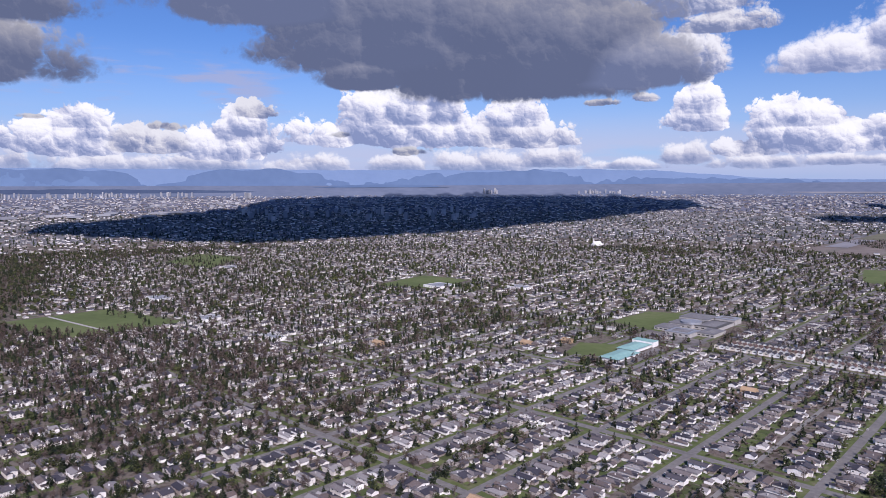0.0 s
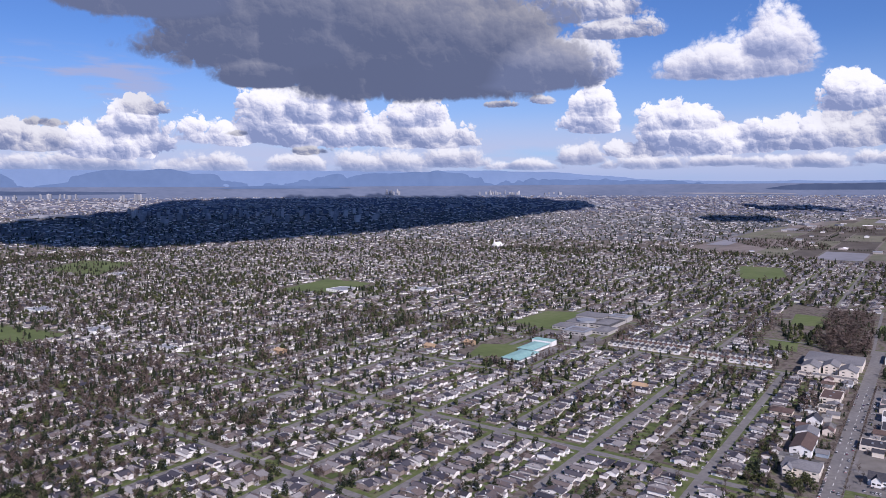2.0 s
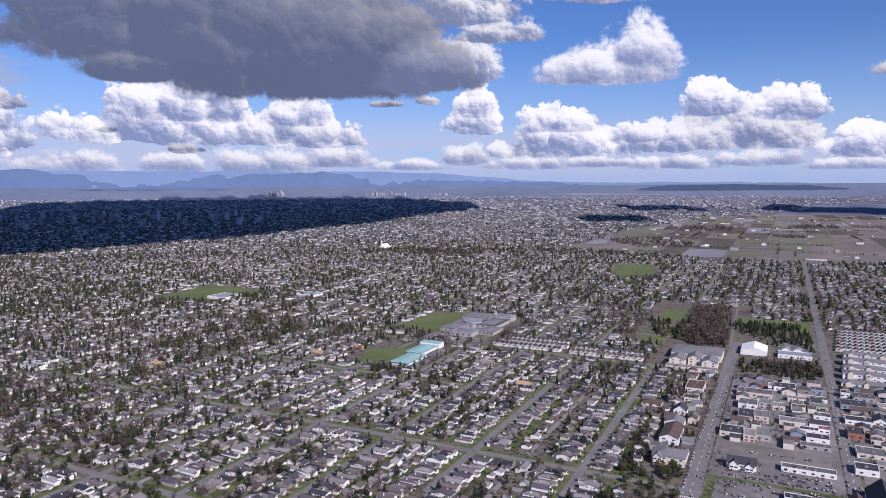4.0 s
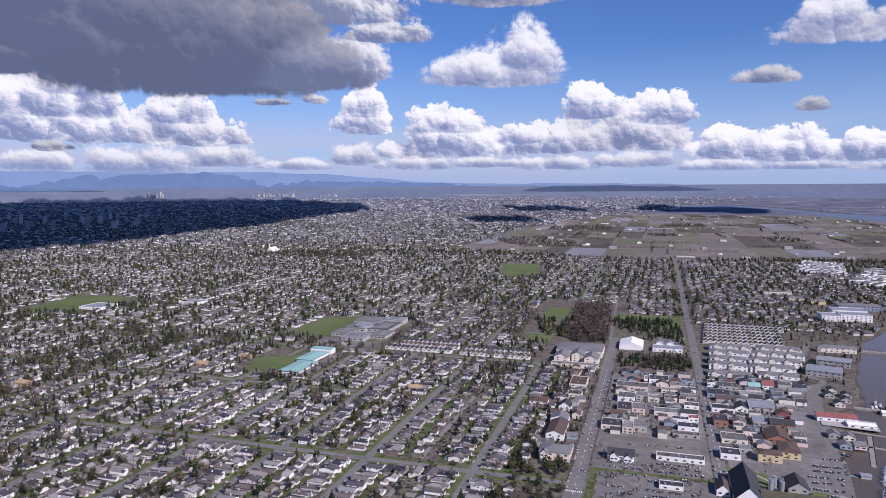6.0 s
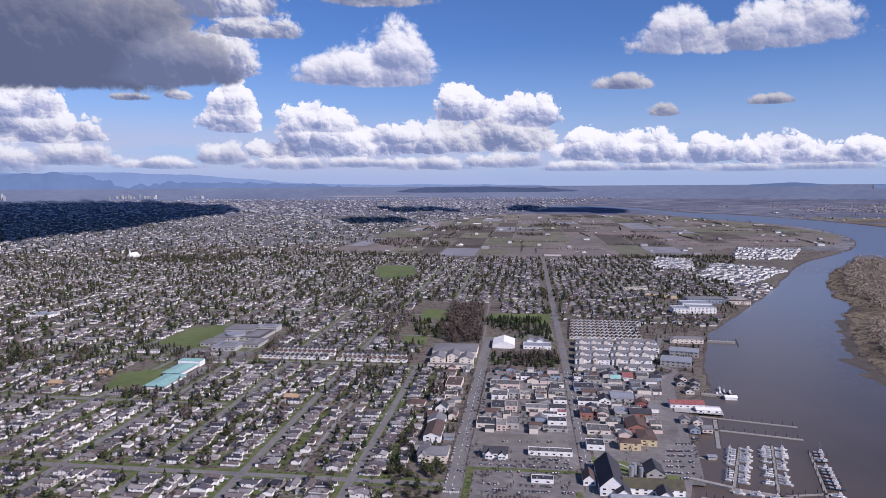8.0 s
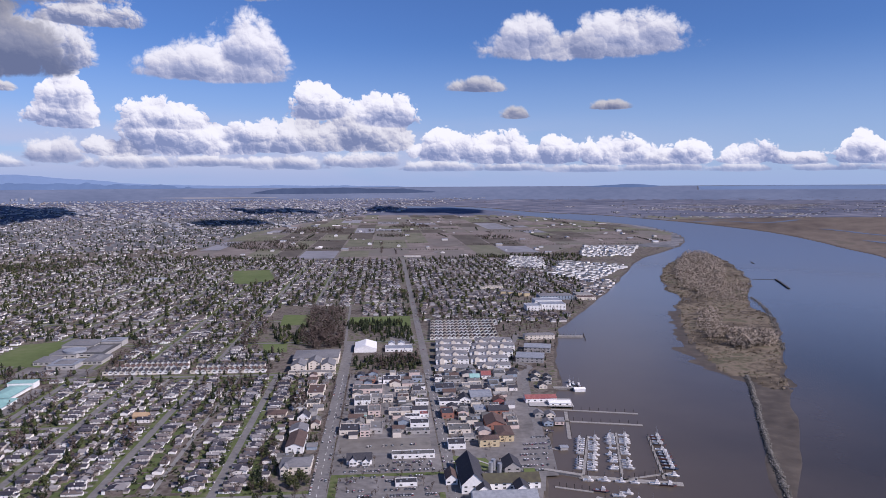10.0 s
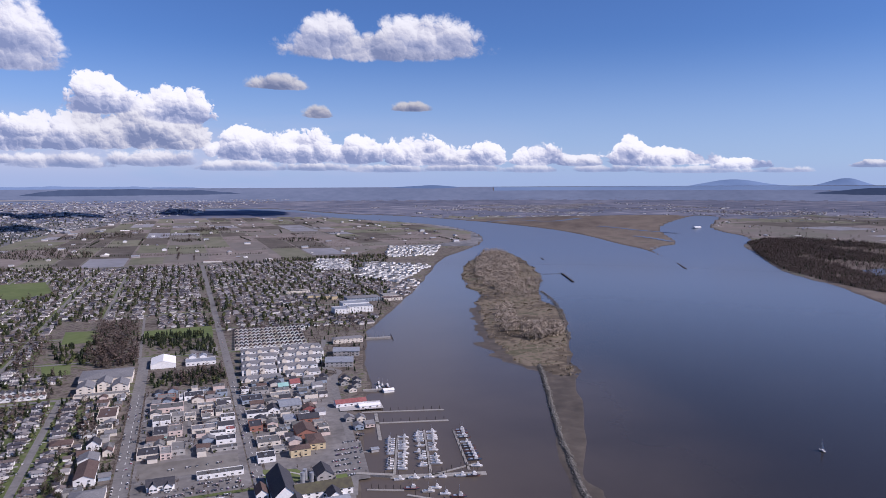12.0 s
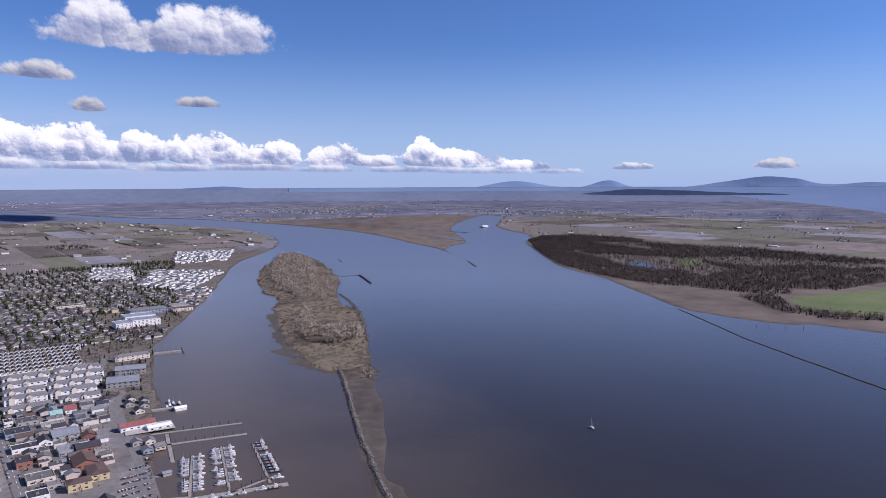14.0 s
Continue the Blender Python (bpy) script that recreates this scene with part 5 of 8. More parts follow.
# cloud shade over this upland is put in by M_HILL's dark colour
ridge("backdrop_hill", [(-95, -24), (-76, -22), (-70, -20), (-66, -26), (-60, -30), (-56, -60)], 4690, 3.8, M_HILL, "wooded upland before the city, cloud shade painted dark", 0.1, base=-64)
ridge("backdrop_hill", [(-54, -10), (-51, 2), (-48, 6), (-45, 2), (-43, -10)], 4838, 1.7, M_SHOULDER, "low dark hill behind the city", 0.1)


# ---------- the village: shops, halls, apartments ----------
M_FLAT = mat("tar_roof", [(0.0, (0.05, 0.05, 0.052)), (0.4, (0.10, 0.10, 0.10)), (0.75, (0.19, 0.185, 0.18)), (1.0, (0.38, 0.375, 0.37))], 0.25, 6, 0.9, random_mix=0.7)
M_DARKROOF = mat("dark_shingle", [(0.2, (0.035, 0.036, 0.045)), (0.6, (0.05, 0.05, 0.06)), (0.9, (0.075, 0.072, 0.08))], 0.6, 5, 0.85)
M_BROWNROOF = mat("brown_shingle", [(0.2, (0.075, 0.05, 0.045)), (0.8, (0.12, 0.085, 0.075))], 0.6, 5, 0.85)
M_GREYROOF = mat("grey_shingle", [(0.2, (0.13, 0.13, 0.14)), (0.8, (0.20, 0.20, 0.21))], 0.5, 5, 0.85)
M_METAL = mat("pale_metal_roof", [(0.2, (0.24, 0.255, 0.28)), (0.8, (0.36, 0.38, 0.41))], 0.3, 5, 0.5, 0.3)
M_TEAL = mat("teal_metal_roof", [(0.2, (0.20, 0.37, 0.35)), (0.8, (0.28, 0.46, 0.43))], 0.15, 5, 0.6)
M_RED = mat("red_roof", [(0.2, (0.20, 0.065, 0.065)), (0.8, (0.29, 0.115, 0.11))], 0.3, 5, 0.8)
M_CREAM = mat("cream_stucco", [(0.2, (0.58, 0.53, 0.46)), (0.8, (0.68, 0.63, 0.56))], 0.3, 5, 0.85)
M_YELLOW = mat("yellow_siding", [(0.2, (0.50, 0.41, 0.25)), (0.8, (0.60, 0.50, 0.33))], 0.3, 5, 0.8)
M_BRICK = mat("red_brick", [(0.2, (0.24, 0.11, 0.085)), (0.8, (0.33, 0.16, 0.12))], 0.8, 5, 0.9)
M_BLUEWALL = mat("blue_grey_siding", [(0.2, (0.22, 0.27, 0.33)), (0.8, (0.30, 0.35, 0.42))], 0.5, 5, 0.8)
M_PINK = mat("pinkish_stucco", [(0.2, (0.52, 0.42, 0.38)), (0.8, (0.62, 0.52, 0.48))], 0.3, 5, 0.85)
M_GREYWALL = mat("grey_concrete", [(0.2, (0.30, 0.29, 0.28)), (0.8, (0.42, 0.41, 0.40))], 0.3, 5, 0.9)


def fenestrate(root, x0, x1, y0, y1, h, storey=3.3, front=True):
    """Rows of panes on the wall towards -Y and on the two sides."""
    floors = max(1, int(h // storey))
    n = max(2, int((x1 - x0) / 8))
    for f in range(floors):
        z = (f + 0.5) * h / floors
        for k in range(n):
            pane_at(root, x0 + (x1 - x0) * (k + 0.5) / n, y0 - 0.05, z, True, 1.9, 1.2)


def shop(x0, x1, y0, depth, h, wall, roof, label, awning=None):
    """A flat-roofed shop: walls with a parapet, a sunk roof, a roof unit, windows."""
    cx, cy = (x0 + x1) / 2, y0 + depth / 2
    w, d = (x1 - x0) / 2, depth / 2
    h = h * 0.8 if h < 9.5 else h
    root = empty("shop_building", label, "building", "village shops")
    root.location = (cx, cy, 0)
    k = Kit().box(-w, w, -d, d, 0, h, 0)
    part("wall", k, wall, root)
    p = Kit()
    for a in ((-w, w, -d, -d + 0.35), (-w, w, d - 0.35, d), (-w, -w + 0.35, -d + 0.35, d - 0.35), (w - 0.35, w, -d + 0.35, d - 0.35)):
        p.box(*a, h, h + 0.8, 0)
    part("parapet", p, wall, root)
    part("roof", Kit().box(-w + 0.36, w - 0.36, -d + 0.36, d - 0.36, h, h + 0.12, 0), roof, root)
    r = random.Random(int(x0 * 7 + y0))
    for _ in range(2 if w > 8 else 1):
        ux, uy = r.uniform(-w * 0.6, w * 0.6), r.uniform(-d * 0.5, d * 0.6)
        part("roof_unit", Kit().box(ux - 1.1, ux + 1.1, uy - 0.9, uy + 0.9, h + 0.12, h + 1.5, 0), M_METAL, root)
    fenestrate(root, -w, w, -d, d, h, 3.4)
    if awning:
        part("awning", Kit().poly([(-w, -d - 1.6, 2.7), (w, -d - 1.6, 2.7), (w, -d - 0.02, 3.5), (-w, -d - 0.02, 3.5)], 0), awning, root)
    return root


def gabled(x0, x1, y0, depth, h, rise, wall, roof, label, along="y", name="gabled_building", over=0.6, turn=0.0, panes=True):
    cx, cy = (x0 + x1) / 2, y0 + depth / 2
    w, d = (x1 - x0) / 2, depth / 2
    root = empty(name, label, "building")
    root.matrix_basis = turned(cx, cy, 0, turn)
    k = Kit().box(-w, w, -d, d, 0, h, 0)
    r = Kit().gable(-w, w, -d, d, h, h + rise, 1, 0, over, along)
    for f, m in zip(list(r.f), r.m):
        if m == 0:
            n = len(k.v)
            k.v += [r.v[i] for i in f]
            k.f.append((n, n + 1, n + 2))
            k.m.append(0)
    roof_kit = Kit()
    for f, m in zip(r.f, r.m):
        if m == 1:
            n = len(roof_kit.v)
            roof_kit.v += [r.v[i] for i in f]
            roof_kit.f.append((n, n + 1, n + 2))
            roof_kit.m.append(0)
    part("wall", k, wall, root)
    part("roof", roof_kit, roof, root)
    if panes:
        fenestrate(root, -w, w, -d, d, h)
    return root


def hipped(x0, x1, y0, depth, h, rise, wall, roof, label, name="apartment_building", panes=True):
    cx, cy = (x0 + x1) / 2, y0 + depth / 2
    w, d = (x1 - x0) / 2, depth / 2
    root = empty(name, label, "building")
    root.location = (cx, cy, 0)
    part("wall", Kit().box(-w, w, -d, d, 0, h, 0), wall, root)
    part("roof", Kit().hip(-w, w, -d, d, h, h + rise, 0, 0.7), roof, root)
    if panes:
        fenestrate(root, -w, w, -d, d, h)
    return root


# pavement of the village blocks
patch("pavement", [(-61, 600), (58, 600), (58, 1104), (-61, 1104)], M_LOT, 0.10, "patched asphalt parking yards behind the shops", "pavement")
patch("pavement", [(74, 640), (150, 640), (178, 745), (190, 840), (200, 1000), (226, 1100), (80, 1100)], M_LOT, 0.10, "asphalt yards and parking between waterfront shops", "pavement")
patch("pavement", [(128, 690), (178, 690), (194, 800), (150, 800)], M_LOT, 0.14, "waterfront parking lot", "pavement")
patch("vacant_lot", [(-57, 768), (50, 768), (50, 812), (-57, 812)], mat("gravel_lot", [(0.2, (0.13, 0.12, 0.11)), (0.6, (0.19, 0.18, 0.165)), (0.9, (0.10, 0.095, 0.09))], 0.08, 7, 0.95, stain=0.5), 0.18, "bare gravel lot with dark patches", "lot")
patch("lawn", [(70, 700), (118, 712), (108, 742), (72, 752)], M_GRASS, 0.2, "small green lawn with a path", "lawn")
strip("footpath", smooth_line([(72, 735), (95, 738), (112, 722)], 5), 2.5, M_GREYWALL, 0.26, "pale curved footpath across the lawn", "footpath", 6)
patch("lawn", [(-60, 602), (56, 602), (56, 660), (50, 660), (50, 612), (-52, 612), (-52, 702), (-60, 702)], M_VERGE, 0.2, "grass strip round the car park", "lawn")
strip("lawn", [(-60, 706), (58, 706)], 7, M_VERGE, 0.22, "grass strip along the parking lot", "lawn")
strip("lane", [(-58, 762), (58, 762)], 7, M_ROAD, 0.2, "lane behind the shops", "lane")
strip("lane", [(-1, 830), (-1, 1095)], 5, M_ROAD, 0.2, "narrow lane between the shops", "lane")

# north side of the main street
shop(-51, -8, 997, 24, 7.5, M_PINK, M_FLAT, "two-storey pinkish row of shops with flat roof")
shop(-43, -19, 1050, 22, 6, M_BRICK, M_FLAT, "low brown flat-roofed shop")
shop(-14, -9, 1040, 18, 8, M_WHITE, M_FLAT, "narrow white flat-roofed shop")
shop(-7, 20, 1044, 26, 7, M_WHITE, M_DARKROOF, "white hall with dark sunken roof")
shop(38, 53, 1050, 16, 7, M_BLUEWALL, M_FLAT, "pale blue flat-roofed shop")
shop(-46, -24, 941, 26, 8, M_WHITE, M_FLAT, "white commercial building with grey roof")
shop(-23, -8, 952, 20, 9, M_GREYWALL, M_FLAT, "grey three-storey shop building")
shop(-7, 7, 952, 18, 6.5, M_CREAM, M_FLAT, "cream shop with upper windows")
shop(-44, -27, 889, 32, 8, M_GREYWALL, M_DARKROOF, "building with dark roof and teal trim", M_TEAL)
shop(-26, -10, 893, 26, 9, M_PINK, M_FLAT, "beige stepped shop building")
shop(-59, -35, 827, 26, 6.5, M_CREAM, M_DARKROOF, "cream corner shop with flat roof")
shop(-34, -22, 820, 24, 8.5, M_PINK, M_FLAT, "beige two-storey shop with flat roof")
shop(-22, -7, 828, 28, 8, M_GREYWALL, M_FLAT, "grey two-storey shop with flat roof")
shop(1, 31, 897, 18, 6, M_CREAM, M_GREYROOF, "long beige shop with grey roof")
shop(22, 41, 876, 12, 5.5, M_WHITE, M_DARKROOF, "white shop with dark roof")
shop(41.5, 53, 884, 14, 5.5, M_WHITE, M_RED, "small shop with red roof")
shop(28, 51, 848, 18, 6, M_WHITE, M_DARKROOF, "white shop with notched dark roof")
shop(22, 51, 824, 12, 4.5, M_GREYWALL, M_FLAT, "low grey flat-roofed shop")
shop(10, 34, 1000, 14, 5, M_CREAM, M_FLAT, "low cream flat-roofed shop")
shop(36, 56, 1010, 15, 5, M_WHITE, M_FLAT, "low white flat-roofed shop")
shop(34, 56, 975, 14, 5, M_GREYWALL, M_FLAT, "grey shop behind trees")
shop(14, 30, 960, 14, 6, M_CREAM, M_BROWNROOF, "cream house used as a shop")
shop(38, 56, 935, 16, 5.5, M_WHITE, M_FLAT, "low white flat-roofed shop")
gabled(-45, -18, 735, 15, 6, 5, M_WHITE, M_DARKROOF, "white restaurant with dark gabled roof", "x")
gabled(-42, -34, 731, 8, 6, 4, M_WHITE, M_DARKROOF, "white gabled restaurant wing")
gabled(-28, -20, 731, 8, 5, 3.5, M_WHITE, M_DARKROOF, "white gabled restaurant porch")
shop(4, 52, 748, 13, 5.5, M_WHITE, M_FLAT, "long white flat-roofed shop")
shop(7, 29, 676, 12, 4.5, M_WHITE, M_DARKROOF, "white low building with dark roof in a car park")
shop(-24, 18, 612, 14, 4.5, M_GREYWALL, M_METAL, "low building with pale metal roof")
# houses and flats west of the main street
hipped(-114, -82, 714, 26, 9, 4, M_CREAM, M_GREYROOF, "cream apartment house with grey roof and gables")
gabled(-112, -104, 709, 8, 9, 4, M_CREAM, M_GREYROOF, "gabled front of a cream apartment house")
gabled(-116, -96, 772, 48, 8, 4, M_WHITE, M_BROWNROOF, "white row house with brown roof")
gabled(-119, -98, 828, 22, 7, 4, M_WHITE, M_GREYROOF, "white row house with grey roof")
gabled(-116, -101, 880, 18, 6, 6, M_WHITE, M_DARKROOF, "small white church with steep roof")
shop(-115, -92, 980, 44, 9, M_CREAM, M_BROWNROOF, "building with flat brown roof")
hipped(-158, -134, 900, 20, 4, 3.5, M_CREAM, M_BROWNROOF, "house with wide brown roof")
shop(-113, -94, 943, 20, 5, M_CREAM, M_FLAT, "low cream flat-roofed building")
# the large gabled complex
shop(-158, -84, 1098, 16, 6.5, M_CREAM, M_FLAT, "cream arcade podium of a large complex")
for x0, x1, y in ((-156, -133, 1118), (-130, -111, 1136), (-108, -86, 1118)):
    gabled(x0, x1, y, 34, 12, 5, M_CREAM, M_GREYROOF, "cream wing with grey gabled roof of a large complex", over=1.0)
hipped(-160, -84, 1172, 60, 11, 4, M_CREAM, M_GREYROOF, "rear block of a large complex with grey roof", panes=False)
gabled(-60, -20, 1249, 56, 7, 6, M_WHITE, M_WHITE, "white hall with bright white roof", panes=False, over=0.3)
shop(-4, 46, 1250, 30, 7, M_WHITE, M_METAL, "white community building with vents")
gabled(2, 14, 1284, 14, 8, 3, M_WHITE, M_METAL, "white gable with pale roof", panes=False)
gabled(20, 32, 1284, 14, 8, 3, M_WHITE, M_METAL, "white gable with pale roof", panes=False)
patch("parking_lot", [(5, 1300), (52, 1300), (55, 1400), (5, 1400)], M_LOT, 0.2, "parking lot behind the hall", "parking lot")
# south side
shop(73, 84, 1049, 16, 8, M_WHITE, M_DARKROOF, "white shop with dark roof")
shop(70, 99, 997, 28, 6, M_BLUEWALL, M_DARKROOF, "shop row with dark roofs")
shop(86, 112, 1040, 24, 6, M_GREYWALL, M_FLAT, "small grey flat-roofed shop")
shop(71, 100, 933, 20, 6, M_WHITE, M_DARKROOF, "white shop with dark flat roof")
gabled(100, 115, 939, 22, 6, 4, M_WHITE, M_DARKROOF, "gabled white shop with dark roof")
gabled(116, 146, 943, 34, 8, 3, M_GREYWALL, M_METAL, "long grey warehouse with pale metal roof", "x")
shop(70, 86, 878, 26, 8, M_BRICK, M_DARKROOF, "red brick shop with dark roof")
shop(115, 131, 892, 26, 6, M_GREYWALL, M_METAL, "grey workshop with pale roof")
gabled(133, 160, 888, 20, 6, 4, M_BRICK, M_DARKROOF, "dark-roofed red house front", "x")
gabled(146, 164, 932, 16, 5, 4, M_RED, M_BROWNROOF, "red wooden house with brown roof")
gabled(147, 162, 1060, 16, 6, 5, M_WHITE, M_RED, "small house with bright red roof", "x")
gabled(128, 143, 1052, 16, 5, 4, M_GREYWALL, M_TEAL, "small house with green roof", "x")
shop(112, 140, 1010, 18, 5, M_CREAM, M_FLAT, "cream flat-roofed shop building")
shop(74, 101, 821, 24, 5.5, M_CREAM, M_FLAT, "row of cream flat-roofed shops")
shop(69, 89, 771, 20, 7, M_WHITE, M_DARKROOF, "white corner shop with dark roof")
shop(90, 104, 796, 14, 5, M_GREYWALL, M_FLAT, "grey shop with canopies")
hipped(106, 129, 775, 15, 9, 2.5, M_YELLOW, M_BROWNROOF, "yellow two-storey building with brown roof", "yellow_building")
hipped(130, 149, 790, 34, 8, 2.5, M_YELLOW, M_BROWNROOF, "yellow wing along the waterfront street", "yellow_building")
gabled(122, 146, 830, 34, 7, 5, M_BRICK, M_BROWNROOF, "brown house with steep roof", "y")
# old cannery sheds
gabled(72, 96, 655, 62, 9, 11, M_WHITE, M_DARKROOF, "great white cannery barn with dark roof", over=0.8)
gabled(95, 152, 661, 22, 7, 6, M_WHITE, mat("mossy_shingle", [(0.2, (0.06, 0.055, 0.045)), (0.6, (0.09, 0.085, 0.055)), (0.9, (0.11, 0.12, 0.05))], 0.15, 6, 0.95), "long cannery shed with mossy roof", "x")
gabled(80, 142, 622, 24, 7, 5, M_WHITE, M_METAL, "long cannery shed with pale metal roof", "x")
for x in (86, 124):
    gabled(x, x + 14, 644, 18, 7, 5, M_WHITE, M_DARKROOF, "white gabled dormer of a cannery shed", panes=False)
gabled(58, 70, 676, 22, 6, 5, M_WHITE, M_BROWNROOF, "white gabled shed with rusty roof")
gabled(122, 140, 697, 26, 7, 6, M_GREYWALL, M_DARKROOF, "dark-roofed gabled cannery building")
gabled(142, 153, 690, 12, 4, 2, M_WHITE, M_GRASS, "white low shed with grassy roof", "x")
for x, y in ((108, 704), (112, 712), (117, 701)):
    t = empty("storage_tank", "grey upright storage tank beside the cannery", "tank", "cannery tanks")
    t.location = (x, y, 0)
    bm = bmesh.new()
    bmesh.ops.create_cone(bm, segments=16, radius1=2.4, radius2=2.4, depth=11, cap_ends=True, matrix=Matrix.Translation((0, 0, 5.5)))
    me = bpy.data.meshes.new("shell")
    bm.to_mesh(me)
    bm.free()
    me.materials.append(M_METAL)
    new("shell", me).parent = t
# pier restaurant with red roof
root = gabled(192, 236, 934, 17, 6, 3.5, M_WHITE, M_RED, "pier restaurant with long red roof", "x", "pier_restaurant")
gabled(222, 252, 918, 14, 4, 1.6, M_WHITE, M_WHITE, "white lower pier building", "x", "pier_restaurant")
strip("pier_deck", [(196, 934), (256, 927)], 36, M_GREYWALL, 1.2, "timber pier deck under the restaurant", "pier", 20)
for x in range(212, 256, 8):
    for y in (914, 940):
        part("pile", Kit().box(x - 214, x - 213.2, y - 942.5, y - 941.7, -4, 1.2, 0), M_BARK, root)
for x0, y0, wl, rf in ((196, 838, M_BLUEWALL, M_GREYROOF), (211, 842, M_PINK, M_GREYROOF), (192, 872, M_GREYWALL, M_GREYROOF), (206, 868, M_CREAM, M_GREYROOF), (226, 1000, M_CREAM, M_DARKROOF), (238, 1022, M_GREYWALL, M_DARKROOF), (222, 1040, M_GREYWALL, M_DARKROOF), (244, 1046, M_GREYWALL, M_DARKROOF), (230, 1064, M_CREAM, M_DARKROOF)):
    gabled(x0, x0 + 12, y0, 13, 5, 3, wl, rf, "small waterfront shop with grey gabled roof", "x" if x0 % 2 else "y")
# apartments
for x0, x1, y, h in ((77, 142, 1112, 6), (150, 205, 1120, 7), (82, 138, 1150, 11), (142, 206, 1152, 11), (86, 140, 1190, 11), (146, 222, 1196, 11.5), (88, 150, 1238, 11), (156, 234, 1244, 11.5), (92, 160, 1286, 10), (168, 238, 1292, 10)):
    hipped(x0, x1, y, 22, h - 1.5, 3.5, M_WHITE, M_GREYROOF, "white balconied apartment block with grey roof")
    for k in range(int((x1 - x0) / 22)):
        gabled(x0 + 6 + 22 * k, x0 + 14 + 22 * k, y - 2.0, 7, h - 0.5, 2.4, M_CREAM, M_GREYROOF, "white projecting bay of an apartment block", panes=False, over=0.3)


def townhouse_row(x0, x1, y, roof):
    """A terrace of narrow houses whose gables face the road."""
    root = empty("townhouse_row", "terrace of white gabled townhouses with dark roofs", "townhouses", "terraces")
    root.location = (x0, y, 0)
    n = int((x1 - x0) / 8.6)
    for k in range(n):
        a = k * 8.6
        unit = part("house", Kit().box(a, a + 8.5, 0, 13, 0, 5.2, 0).poly([(a + 0.8, -0.02, 5.2), (a + 7.7, -0.02, 5.2), (a + 4.25, -0.02, 7.7)], 0), M_CREAM if k % 3 == 0 else M_WHITE, root)
        part("roof", Kit().poly([(a - 0.2, -0.9, 4.9), (a + 4.25, -0.9, 8.2), (a + 4.25, 13.5, 8.2), (a - 0.2, 13.5, 4.9)][::-1], 0).poly([(a + 4.25, -0.9, 8.2), (a + 8.7, -0.9, 4.9), (a + 8.7, 13.5, 4.9), (a + 4.25, 13.5, 8.2)][::-1], 0), roof, unit)
        pane_at(unit, a + 4.25, -0.07, 3.4, True, 2.6, 1.2)


for k in range(7):
    townhouse_row(84 + 2 * k, 226 + 3 * k, 1342 + 28 * k, M_DARKROOF if k % 2 else M_BROWNROOF)
# curved glass-fronted centre, long white apartments and boat sheds further up the river
gabled(224, 272, 1152, 40, 9, 3, M_GREYWALL, M_METAL, "large centre with glazed front and pale metal roof", "x", turn=-14)
gabled(252, 300, 1225, 34, 9, 3, M_GREYWALL, M_METAL, "large centre with curved pale metal roof", "x", turn=-14)
hipped(270, 330, 1330, 18, 9, 3, M_CREAM, M_GREYROOF, "waterfront row of cream houses")
for x0, x1, y, h in ((338, 372, 1640, 12), (376, 436, 1650, 14), (372, 440, 1705, 14)):
    shop(x0, x1, y, 44 if h < 15 else 36, h, M_WHITE, M_METAL, "large white apartment block with pale roof")
hipped(405, 495, 1800, 44, 11, 3, M_BLUEWALL, M_GREYROOF, "grey-blue apartment block with grey roof")
for x0, x1, y, rf in ((-455, -330, 1128, M_DARKROOF), (-318, -196, 1126, M_BROWNROOF), (-450, -325, 1156, M_BROWNROOF), (-316, -198, 1155, M_DARKROOF), (-440, -330, 1182, M_DARKROOF)):
    townhouse_row(x0, x1, y, rf)


# ---------- marina, piers, breakwater and boats ----------
M_DOCK = mat("weathered_dock", [(0.2, (0.20, 0.19, 0.175)), (0.8, (0.32, 0.305, 0.285))], 0.4, 5, 0.9)
M_HULL = mat("white_gelcoat", [(0.0, (0.16, 0.16, 0.17)), (0.25, (0.50, 0.49, 0.48)), (0.6, (0.68, 0.67, 0.66)), (1.0, (0.80, 0.79, 0.78))], 0.5, 3, 0.4, random_mix=0.6)
M_DARKHULL = mat("dark_hull", [(0.0, (0.03, 0.05, 0.10)), (0.5, (0.05, 0.06, 0.07)), (1.0, (0.20, 0.06, 0.05))], 0.5, 3, 0.5, random_mix=0.8)
M_POLE = mat("dark_pole", [(0.2, (0.035, 0.03, 0.028)), (0.8, (0.07, 0.06, 0.055))], 0.5, 3, 0.9)
WATER_Z = -1.6


def dock(points, width, label, posts=None, z=0.55):
    """A floating walkway, with piles as parts along it."""
    (x0, y0), (x1, y1) = points
    length, ang = math.hypot(x1 - x0, y1 - y0), math.degrees(math.atan2(y1 - y0, x1 - x0))
    root = empty("dock", label, "dock", "floating docks")
    root.matrix_basis = turned(x0, y0, WATER_Z, ang)
    part("deck", Kit().box(0, length, -width / 2, width / 2, -0.3, z, 0), M_DOCK, root)
    for k in range(posts or 0):
        a = length * (k + 0.5) / posts
        part("pile", Kit().box(a - 0.35, a + 0.35, width / 2, width / 2 + 0.7, -2, 5.2, 0), M_POLE, root)
    return root


